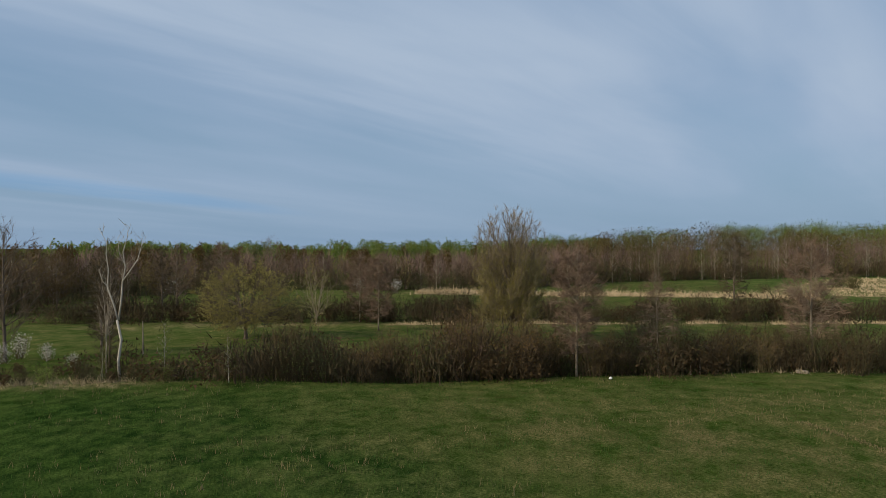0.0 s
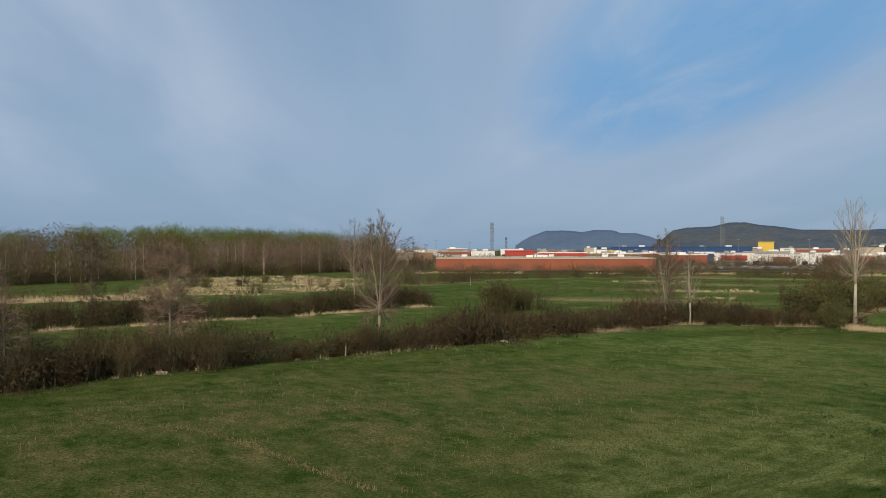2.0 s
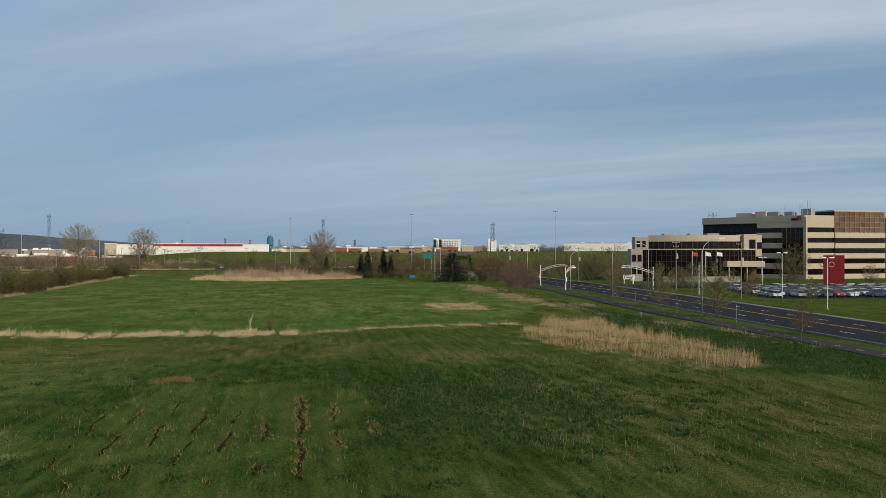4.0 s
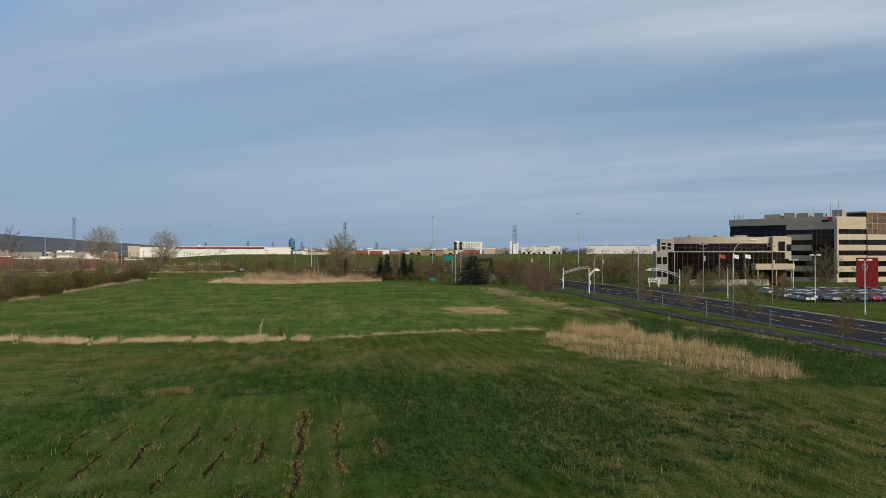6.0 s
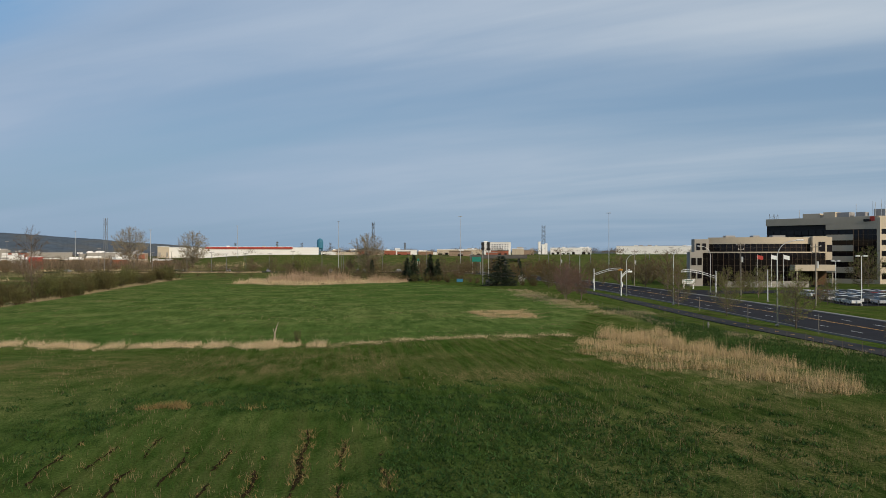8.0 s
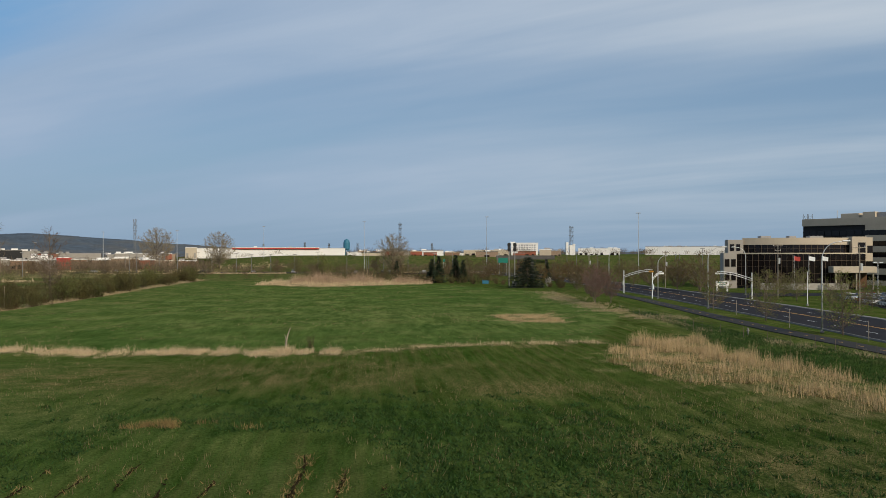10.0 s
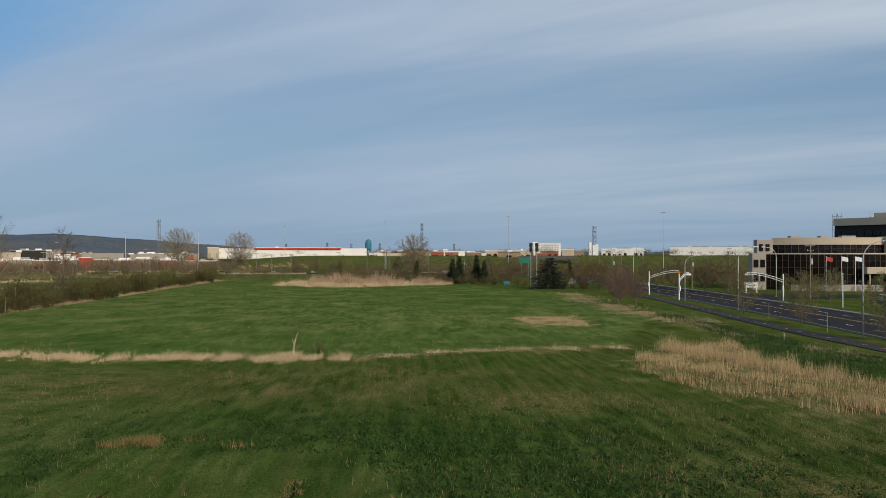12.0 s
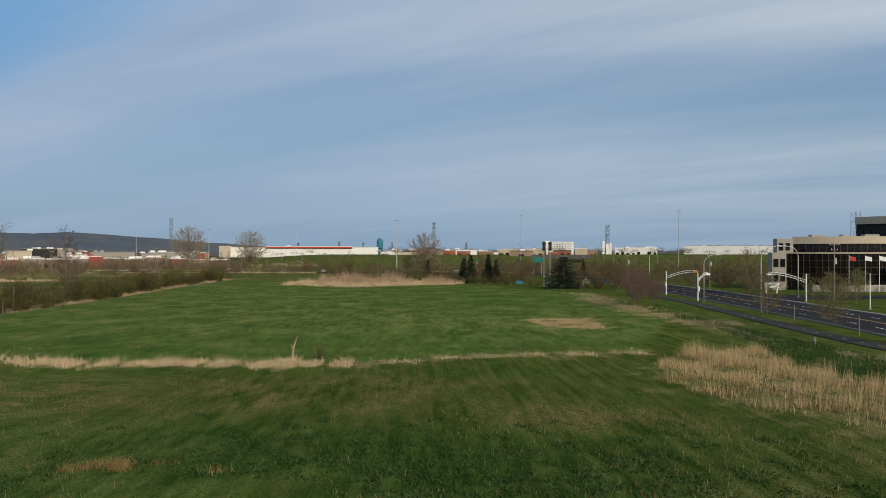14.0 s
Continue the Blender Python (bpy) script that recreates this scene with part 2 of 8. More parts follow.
MEADOW = ground_material()
BLADE = mat("grass_blade", (0.047, 0.086, 0.016), 0.9, spec=0.1, var=0.35, scale=0.12, fine=2.0, island=True, obj_var=0.35, hue=0.035, trans=0.25)
BLADE_FAR = mat("field_blade", (0.092, 0.138, 0.030), 0.9, spec=0.1, var=0.3, scale=0.06, fine=1.0, island=True, obj_var=0.45, hue=0.03, trans=0.25)
BLADE_DARK = mat("weed_blade", (0.036, 0.072, 0.018), 0.85, spec=0.1, var=0.3, scale=0.2, fine=2.0, island=True, obj_var=0.35, hue=0.02, trans=0.25)
BLADE_DRY = mat("dry_blade", (0.20, 0.160, 0.075), 0.9, var=0.25, scale=0.3, fine=2.0, island=True, obj_var=0.35, hue=0.02, trans=0.2)
REED = mat("reed", (0.43, 0.315, 0.170), 0.85, var=0.25, scale=0.35, fine=3.0, island=True, obj_var=0.30, hue=0.012, trans=0.15)
BROWN_REED = mat("brown_reed", (0.40, 0.285, 0.185), 0.9, var=0.3, scale=0.2, fine=2.0, island=True, obj_var=0.35, hue=0.012, trans=0.15)
STRAW_CREAM = mat("cream_straw", (0.52, 0.40, 0.245), 0.9, var=0.25, scale=0.3, fine=2.0, island=True, obj_var=0.35, hue=0.012, trans=0.15)
TAWNY = mat("tawny_grass", (0.20, 0.145, 0.055), 0.9, var=0.3, scale=0.5, fine=3.0, island=True, obj_var=0.35, hue=0.015, trans=0.15)
# soil, with the shadow inside the furrow trenches put into its colour
SOIL_SHADED = mat("soil", (0.026, 0.020, 0.010), 1.0, spec=0.0, var=0.4, scale=2.5, fine=14, bump=0.05)
BARK = mat("bark", (0.135, 0.105, 0.080), 0.9, var=0.4, scale=1.5, fine=14, bump=0.02, obj_var=0.25)
BARK_BONE = mat("bone_bark", (0.33, 0.285, 0.22), 0.9, var=0.35, scale=1.2, fine=9, bump=0.02)
BARK_PALE = mat("pale_bark", (0.25, 0.205, 0.15), 0.9, var=0.35, scale=1.2, fine=9, bump=0.02, obj_var=0.15)
BARK_WHITE = mat("birch_bark", (0.40, 0.37, 0.31), 0.8, var=0.35, scale=2.2, fine=7, bump=0.01, obj_var=0.1)
TWIG = mat("twig", (0.135, 0.095, 0.060), 0.9, var=0.3, scale=0.6, fine=3, obj_var=0.22, hue=0.018)
TWIG_RED = mat("budding_twig", (0.118, 0.078, 0.048), 0.9, var=0.3, scale=0.6, fine=3, obj_var=0.2, hue=0.015)
TWIG_ROSE = mat("rosy_twig", (0.168, 0.112, 0.076), 0.9, var=0.3, scale=0.6, fine=3, obj_var=0.15)
TWIG_PALE = mat("pale_twig", (0.27, 0.215, 0.135), 0.9, var=0.3, scale=0.6, fine=3, obj_var=0.15)
TWIG_DARK = mat("thicket_twig", (0.062, 0.047, 0.021), 0.9, var=0.35, scale=0.6, fine=3, obj_var=0.28, hue=0.02)
LEAF = mat("spring_leaf", (0.155, 0.180, 0.038), 0.7, var=0.3, scale=0.5, fine=4, obj_var=0.25, hue=0.025, trans=0.35)
BUD_PALE = mat("pale_bud", (0.25, 0.225, 0.150), 0.8, var=0.25, scale=0.5, fine=4, obj_var=0.15, trans=0.3)
STRAW_BLADE = mat("straw_blade", (0.33, 0.265, 0.155), 0.9, var=0.3, scale=0.15, fine=2.0, island=True, obj_var=0.35, hue=0.012, trans=0.15)
HEDGE_LEAF = mat("hedge_leaf", (0.092, 0.070, 0.024), 0.8, var=0.35, scale=0.4, fine=4, obj_var=0.35, hue=0.03, trans=0.3)
LEAF_YELLOW = mat("golden_leaf", (0.275, 0.240, 0.068), 0.75, var=0.3, scale=0.7, fine=4, trans=0.35)
TWIG_GREY = mat("grey_twig", (0.185, 0.126, 0.098), 0.9, var=0.45, scale=0.05, fine=0.6, island=True, obj_var=0.25, hue=0.012)
PANE_GREY = mat("hotel_glass", (0.19, 0.20, 0.22), 0.3, var=0.1, obj_var=0.4)
LEAF_WOOD = mat("woodland_leaf", (0.130, 0.178, 0.030), 0.75, var=0.40, scale=0.05, fine=0.5, island=True, obj_var=0.25, hue=0.025, trans=0.35)
TWIG_PLUM = mat("plum_twig", (0.16, 0.11, 0.088), 0.9, var=0.3, scale=0.6, fine=3, obj_var=0.15)
LEAF_PLUM = mat("plum_leaf", (0.16, 0.092, 0.070), 0.8, var=0.3, scale=0.5, fine=4, obj_var=0.2, hue=0.01, trans=0.3)
LEAF_GOLD = mat("budding_leaf", (0.24, 0.185, 0.052), 0.75, var=0.3, scale=0.5, fine=4, obj_var=0.2, hue=0.02, trans=0.35)
LEAF_DARK = mat("shrub_leaf", (0.072, 0.084, 0.026), 0.75, var=0.35, scale=0.5, fine=4, obj_var=0.3, hue=0.03, trans=0.3)
LEAF_OLIVE = mat("olive_leaf", (0.104, 0.100, 0.030), 0.75, var=0.35, scale=0.5, fine=4, obj_var=0.3, hue=0.03, trans=0.3)
LEAF_RUST = mat("rusty_leaf", (0.120, 0.084, 0.023), 0.8, var=0.35, scale=0.5, fine=4, obj_var=0.25, hue=0.02, trans=0.3)
LEAF_BRIGHT = mat("poplar_leaf", (0.105, 0.150, 0.018), 0.7, var=0.3, scale=0.5, fine=4, obj_var=0.2, hue=0.02, trans=0.35)
BLOSSOM = mat("blossom", (0.62, 0.58, 0.54), 0.8, var=0.15, scale=1, fine=6, trans=0.3)
NEEDLE = mat("needle", (0.019, 0.032, 0.015), 0.7, var=0.35, scale=0.8, fine=6, obj_var=0.2)
KERB = mat("kerb_concrete", (0.20, 0.19, 0.175), 0.9, var=0.25, scale=0.5, fine=6, bump=0.004)
ASPHALT = mat("asphalt", (0.020, 0.020, 0.024), 0.95, spec=0.08, var=0.22, scale=0.25, fine=9, bump=0.004)
PATH_ASPHALT = mat("old_asphalt", (0.036, 0.035, 0.035), 0.95, spec=0.1, var=0.2, scale=0.4, fine=9, bump=0.004)
# even dark tone that paints the shade beneath the bridge deck
BRIDGE_GREY = mat("shaded_concrete", (0.085, 0.082, 0.076), 0.9, var=0.25, scale=0.3, fine=3)
CONCRETE = mat("concrete", (0.34, 0.32, 0.28), 0.9, var=0.18, scale=0.8, fine=8, bump=0.004)
PAINT_WHITE = mat("road_paint", (0.72, 0.72, 0.70), 0.7, var=0.25, scale=2, fine=12)
PAINT_ORANGE = mat("yellow_road_paint", (0.62, 0.33, 0.07), 0.7, var=0.25, scale=2, fine=12)
STEEL = mat("galvanised_steel", (0.52, 0.53, 0.53), 0.5, 0.6, var=0.12, scale=1.5, fine=10)
PYLON_STEEL = mat("weathered_steel", (0.17, 0.175, 0.18), 0.7, 0.2, var=0.12)
DARK_STEEL = mat("dark_steel", (0.045, 0.047, 0.05), 0.5, 0.3, var=0.15)
WOODPOLE = mat("weathered_wood", (0.24, 0.212, 0.175), 0.9, var=0.3, scale=1.2, fine=10, bump=0.01)
BEIGE = mat("precast_panel", (0.45, 0.385, 0.295), 0.85, var=0.08, scale=0.35, fine=5, bump=0.003)
# grey walls, toned down to carry the weaker light on the office side block
GREYWALL = mat("grey_or_shaded_panel", (0.29, 0.27, 0.24), 0.85, var=0.08, scale=0.4, fine=5, bump=0.003)
GLASS_DARK = mat("tinted_glass", (0.010, 0.008, 0.008), 0.06, var=0.1, scale=0.3, fine=2, spec=0.25, obj_var=0.4)
GLASS_BRONZE = mat("bronze_glass", (0.13, 0.075, 0.045), 0.12, var=0.1, scale=0.3, fine=2, spec=0.5, obj_var=0.3)
MULLION = mat("bronze_mullion", (0.088, 0.064, 0.044), 0.5, 0.4, var=0.1)
ROOFGREY = mat("roof_grey", (0.30, 0.29, 0.28), 0.9, var=0.15, scale=0.5, fine=4)
BRICK = mat("brick_wall", (0.27, 0.088, 0.054), 0.9, var=0.14, scale=0.15, fine=2.5, bump=0.004)
FARCAR = mat("far_car_paint", (0.16, 0.165, 0.175), 0.4, var=0.1, island=True, obj_var=0.95, hue=0.02)
BRICK_PALE = mat("pale_brick_wall", (0.27, 0.195, 0.14), 0.9, var=0.14, scale=0.15, fine=2.5)
BRICK_BROWN = mat("brown_brick_wall", (0.24, 0.145, 0.095), 0.9, var=0.14, scale=0.15, fine=2.5)
RED = mat("red_cladding", (0.40, 0.050, 0.040), 0.7, var=0.12, scale=0.2, fine=2)
BLUE = mat("blue_cladding", (0.020, 0.060, 0.165), 0.7, var=0.08, scale=0.1, fine=2)
YELLOW = mat("yellow_cladding", (0.60, 0.42, 0.07), 0.7, var=0.06, scale=0.1, fine=2)
WHITE = mat("white_cladding", (0.70, 0.69, 0.67), 0.7, var=0.06, scale=0.08, fine=1.5)
TEAL = mat("blue_tank", (0.032, 0.145, 0.22), 0.5, var=0.1, scale=0.4, fine=3)
SIGN_GREEN = mat("green_sign", (0.012, 0.16, 0.12), 0.5, var=0.05)
SIGN_RED = mat("red_sign", (0.20, 0.014, 0.016), 0.5, var=0.06)
AMBER = mat("amber_signal", (0.70, 0.30, 0.03), 0.5, var=0.05)
BLACK = mat("black_rubber", (0.018, 0.018, 0.019), 0.7, var=0.1)
CARGLASS = mat("car_glass", (0.015, 0.017, 0.02), 0.05, var=0.05, spec=0.6)
CARPAINTS = [mat("car_paint", c, 0.25, 0.1, var=0.04, spec=0.5) for c in ((0.70, 0.70, 0.70), (0.42, 0.43, 0.45), (0.03, 0.03, 0.034), (0.10, 0.11, 0.12), (0.30, 0.02, 0.02), (0.62, 0.63, 0.64), (0.05, 0.08, 0.15))]
# both hill colours hold the blue of the distance haze
HAZED_HILL = mat("wooded_hill", (0.066, 0.088, 0.112), 0.95, var=0.38, scale=0.006, fine=0.035, second=(0.076, 0.080, 0.080))
HAZED_HILL_FAR = mat("far_hill", (0.095, 0.140, 0.215), 0.95, var=0.14, scale=0.004, fine=0.02)
FARWOOD = mat("far_wood", (0.118, 0.090, 0.058), 0.95, var=0.35, scale=0.03, fine=0.4, island=True, obj_var=0.3, hue=0.03)
LAMPGLASS = mat("lamp_head", (0.75, 0.76, 0.76), 0.3, var=0.05)

# ---------------------------------------------------------------- mesh helpers


class Buf:
    """Collects vertices and faces of one mesh."""

    def __init__(self):
        self.v, self.f, self.tb, self.tt, self.tw, self.quads = [], [], [], [], [], []

    def tube(self, p, q, r0, r1, n=6, cap=False):
        p, q = Vector(p), Vector(q)
        d = (q - p)
        if d.length < 1e-6:
            return
        d.normalize()
        a = d.orthogonal().normalized()
        b = d.cross(a)
        i = len(self.v)
        for c, r in ((p, r0), (q, r1)):
            for k in range(n):
                t = 2 * math.pi * k / n
                self.v.append(tuple(c + a * (math.cos(t) * r) + b * (math.sin(t) * r)))
        for k in range(n):
            self.f.append((i + k, i + (k + 1) % n, i + n + (k + 1) % n, i + n + k))
        if cap:
            self.f.append(tuple(i + n + k for k in range(n)))
            self.f.append(tuple(i + n - 1 - k for k in range(n)))

    def chain(self, pts, radii, n=6, cap=True):
        """One continuous tube along points."""
        pts = [Vector(p) for p in pts]
        m, i0, a = len(pts), len(self.v), None
        for k in range(m):
            d = (pts[min(m - 1, k + 1)] - pts[max(0, k - 1)])
            d = d.normalized() if d.length > 1e-6 else Vector((0, 0, 1))
            a = d.orthogonal() if a is None else a - d * a.dot(d)
            if a.length < 1e-4:
                a = d.orthogonal()
            a.normalize()
            b = d.cross(a)
            for q in range(n):
                t = 2 * math.pi * q / n
                self.v.append(tuple(pts[k] + a * (math.cos(t) * radii[k]) + b * (math.sin(t) * radii[k])))
        for k in range(m - 1):
            o = i0 + k * n
            self.f += [(o + q, o + (q + 1) % n, o + n + (q + 1) % n, o + n + q) for q in range(n)]
        if cap:
            self.f.append(tuple(i0 + n - 1 - q for q in range(n)))
            self.f.append(tuple(i0 + (m - 1) * n + q for q in range(n)))

    def box(self, c, s, rz=0.0, bevel=0.0):
        x, y, z = s[0] / 2, s[1] / 2, s[2] / 2
        cr, sr = math.cos(rz), math.sin(rz)
        i = len(self.v)
        if bevel <= 0:
            pts = [(sx * x, sy * y, sz * z) for sz in (-1, 1) for sx, sy in ((-1, -1), (1, -1), (1, 1), (-1, 1))]
            fs = [(3, 2, 1, 0), (4, 5, 6, 7), (0, 1, 5, 4), (1, 2, 6, 5), (2, 3, 7, 6), (3, 0, 4, 7)]
        else:
            b = min(bevel, x * 0.9, y * 0.9, z * 0.9)
            pts = []
            for dz, ins in ((-z, b), (-z + b, 0), (z - b, 0), (z, b)):
                pts += [(sx * (x - ins), sy * (y - ins), dz) for sx, sy in ((-1, -1), (1, -1), (1, 1), (-1, 1))]
            fs = [(3, 2, 1, 0), (12, 13, 14, 15)]
            for l in range(3):
                o = 4 * l
                fs += [(o + k, o + (k + 1) % 4, o + 4 + (k + 1) % 4, o + 4 + k) for k in range(4)]
        for a, b2, c2 in pts:
            self.v.append((c[0] + a * cr - b2 * sr, c[1] + a * sr + b2 * cr, c[2] + c2))
        self.f += [tuple(i + k for k in f) for f in fs]

    def prism(self, outline, z0, z1):
        """An upright prism over a plan outline, counter-clockwise."""
        n, i = len(outline), len(self.v)
        self.v += [(x, y, z0) for x, y in outline] + [(x, y, z1) for x, y in outline]
        self.f += [(i + k, i + (k + 1) % n, i + n + (k + 1) % n, i + n + k) for k in range(n)]
        self.f += [tuple(i + n + k for k in range(n)), tuple(i + n - 1 - k for k in range(n))]

    def twig(self, p, q, w):
        self.tb.append(tuple(p)), self.tt.append(tuple(q)), self.tw.append(w)

    def leaf(self, c, size, rng):
        a = Vector((rng.gauss(0, 1), rng.gauss(0, 1), rng.gauss(0, 0.7))).normalized()
        b = a.orthogonal().normalized()
        b.rotate(Matrix.Rotation(rng.random() * 6.28, 3, a))
        s = b.cross(a) * size * 0.36
        c = Vector(c)
        i = len(self.v)
        self.v += [tuple(c), tuple(c + b * size * 0.5 + s), tuple(c + b * size), tuple(c + b * size * 0.5 - s)]
        self.f.append((i, i + 1, i + 2, i + 3))

    def mesh(self, name):
        if self.tb:
            b, t, w = np.array(self.tb), np.array(self.tt), np.array(self.tw)
            d = t - b
            side = np.cross(d, np.random.RandomState(len(b)).normal(size=d.shape))
            side /= np.maximum(np.linalg.norm(side, axis=1, keepdims=True), 1e-9)
            i0 = len(self.v)
            self.v += [tuple(x) for x in np.stack([b - side * w[:, None] / 2, b + side * w[:, None] / 2, t], 1).reshape(-1, 3)]
            self.f += [(i0 + 3 * k, i0 + 3 * k + 1, i0 + 3 * k + 2) for k in range(len(b))]
            self.tb, self.tt, self.tw = [], [], []
        me = bpy.data.meshes.new(name)
        me.from_pydata(self.v, [], self.f)
        me.update()
        return me


def part(name, buf, material, parent=None, label="", smooth=False):
    me = buf.mesh(name) if isinstance(buf, Buf) else buf
    if len(me.materials) == 0:
        me.materials.append(material)
    ob = new(name, me)
    if smooth:
        me.polygons.foreach_set("use_smooth", [True] * len(me.polygons))
    if parent is not None:
        ob.parent = parent
    if label:
        ob["label"] = label
    return ob


def thing(name, label, category, group="", kind=""):
    return tagged(new(name), label, category, group, kind)


def strip_mesh(name, verts, faces):
    me = bpy.data.meshes.new(name)
    me.from_pydata(verts, [], faces)
    me.update()
    return me


def smooth01(x):
    x = np.clip(x, 0, 1)
    return x * x * (3 - 2 * x)


def seg_dist(x, y, pts):
    """Distance of points from a bent line."""
    best = np.full(np.shape(x), 1e9)
    for (ax, ay), (bx, by) in zip(pts[:-1], pts[1:]):
        dx, dy = bx - ax, by - ay
        t = np.clip(((x - ax) * dx + (y - ay) * dy) / (dx * dx + dy * dy), 0, 1)
        best = np.minimum(best, np.hypot(x - ax - t * dx, y - ay - t * dy))
    return best


def inside(x, y, poly):
    r = np.zeros(np.shape(x), bool)
    for (ax, ay), (bx, by) in zip(poly, poly[1:] + poly[:1]):
        c = ((ay > y) != (by > y)) & (x < (bx - ax) * (y - ay) / (by - ay + 1e-12) + ax)
        r ^= c
    return r


def along(pts, step):
    """Points every step metres along a bent line, with the heading."""
    res = []
    for (ax, ay), (bx, by) in zip(pts[:-1], pts[1:]):
        l = math.hypot(bx - ax, by - ay)
        for k in range(max(1, round(l / step))):
            f = k / max(1, round(l / step))
            res.append((ax + (bx - ax) * f, ay + (by - ay) * f, math.atan2(by - ay, bx - ax)))
    return res


# ---------------------------------------------------------------- plan
HEDGE_1 = [(-46, -62), (-57, -42), (-60, -22), (-65, -9), (-69, 4), (-72, 18), (-73.5, 36), (-77, 60), (-80, 80)]
DITCH = [(-80, 84), (-66, 95), (-76, 112), (-90, 155), (-93, 195), (-103, 255), (-113, 336)]
STRAW_LINE = [(-64, 92.5), (-40.5, 94.3), (-14.8, 96.2), (-7.6, 101.0), (0, 103.6), (13.5, 108)]
HEDGE_2 = [(-100, -80), (-113, -17), (-116, 10), (-123, 44), (-132, 72)]
STRAW_2 = [(-95, -72), (-111, -18), (-113.5, 10), (-120, 44), (-127, 68)]
STRAW_3 = [(-182, -45), (-180, -5), (-175, 37)]
TAN_FIELD = [(-196, 30), (-176, 56), (-190, 80), (-208, 96), (-262, 124), (-298, 112), (-290, 70), (-235, 46)]
HEDGE_3 = [(-204, 108), (-226, 150), (-222, 200), (-212, 250)]
WOODS_EDGE = [(-96, -95), (-148, -106), (-185, -84), (-192, -45), (-203, -25), (-250, 0), (-305, 78), (-318, 122), (-346, 162), (-352, 210)]
ROAD = [(62, 0), (59.5, 40), (57, 75), (53.8, 110), (52.0, 148), (48.4, 198), (44.2, 245), (36.5, 308), (29, 345), (18, 393), (0, 457), (-28, 520)]
BIKE = [(46, 40), (44, 70), (42.6, 85), (41.6, 98), (40.4, 107), (38.4, 123), (37.0, 141), (35.8, 165), (34.0, 200), (30.5, 236)]
FENCE = [(24, 165), (26.5, 138), (29.3, 117), (32.8, 110), (35.6, 103), (37.6, 97.5), (39.6, 88.7), (41.4, 76)]
REEDS = [(11.6, 88), (13.2, 99), (18, 109), (25.3, 113), (24.8, 98), (27.7, 89), (31.7, 74), (28.9, 65), (25.2, 62.5), (20, 71), (16.2, 77)]
FAR_REEDS = [(-76, 279), (-54, 268), (-36, 276), (-19, 292), (-22, 312), (-50, 318), (-78, 312)]
TAN_PATCH = [(1, 149), (4.2, 135.5), (11.6, 135.5), (11, 153.5)]
WEEDS = [(30, 60), (28.5, 80), (27, 92), (26, 110), (27, 124), (25, 160), (28.5, 160), (31.5, 124), (36, 105), (40, 90), (42, 74), (44, 58)]
FURROWED = [(-19.5, 46), (-20, 57), (-6.5, 57.5), (-3.2, 50), (-4.5, 34), (-20, 36)]
RANK_STRIP = [(-27, 44), (-30, 58), (-22, 68), (-5, 66), (-6, 58), (-20, 57), (-19.5, 36), (-14, 24), (-19, 22), (-21, 32)]
LAWN = [(-36, 29), (-34.5, 39), (-24, 42.5), (-21.8, 38), (-22.9, 29.6), (-19, 20), (-25, 14), (-33, 18)]
LUSH_FAR = [(-78, 86), (-64, 97), (-40, 96), (-15, 98), (13, 110), (22, 150), (16, 230), (-16, 290), (-60, 266), (-108, 330), (-95, 230), (-88, 158), (-72, 112)]


def height(x, y):
    """The lie of the land: nearly flat, a highway bank beyond the field."""
    d, az = np.hypot(x, y), np.degrees(np.arctan2(-x, y))
    bank = 8.3 * smooth01((d - 610) / 130) * smooth01((22.0 - az) / 9.0) * smooth01((az + 60) / 10)
    wave = 0.10 * np.sin(x * 0.11 + 1.3) * np.sin(y * 0.087) + 0.06 * np.sin(x * 0.31 - y * 0.23)
    near = smooth01((400 - d) / 200)
    ditch = -0.55 * np.exp(-(seg_dist(x, y, [(a - 3, b) for a, b in HEDGE_1] + DITCH[1:]) / 2.0) ** 2)
    flat = smooth01((seg_dist(x, y, ROAD) - 10) / 6) * smooth01((seg_dist(x, y, BIKE) - 2.2) / 2.5)
    return bank + (wave * flat + ditch) * near


def hz(x, y):
    return float(height(np.array([x], float), np.array([y], float))[0])


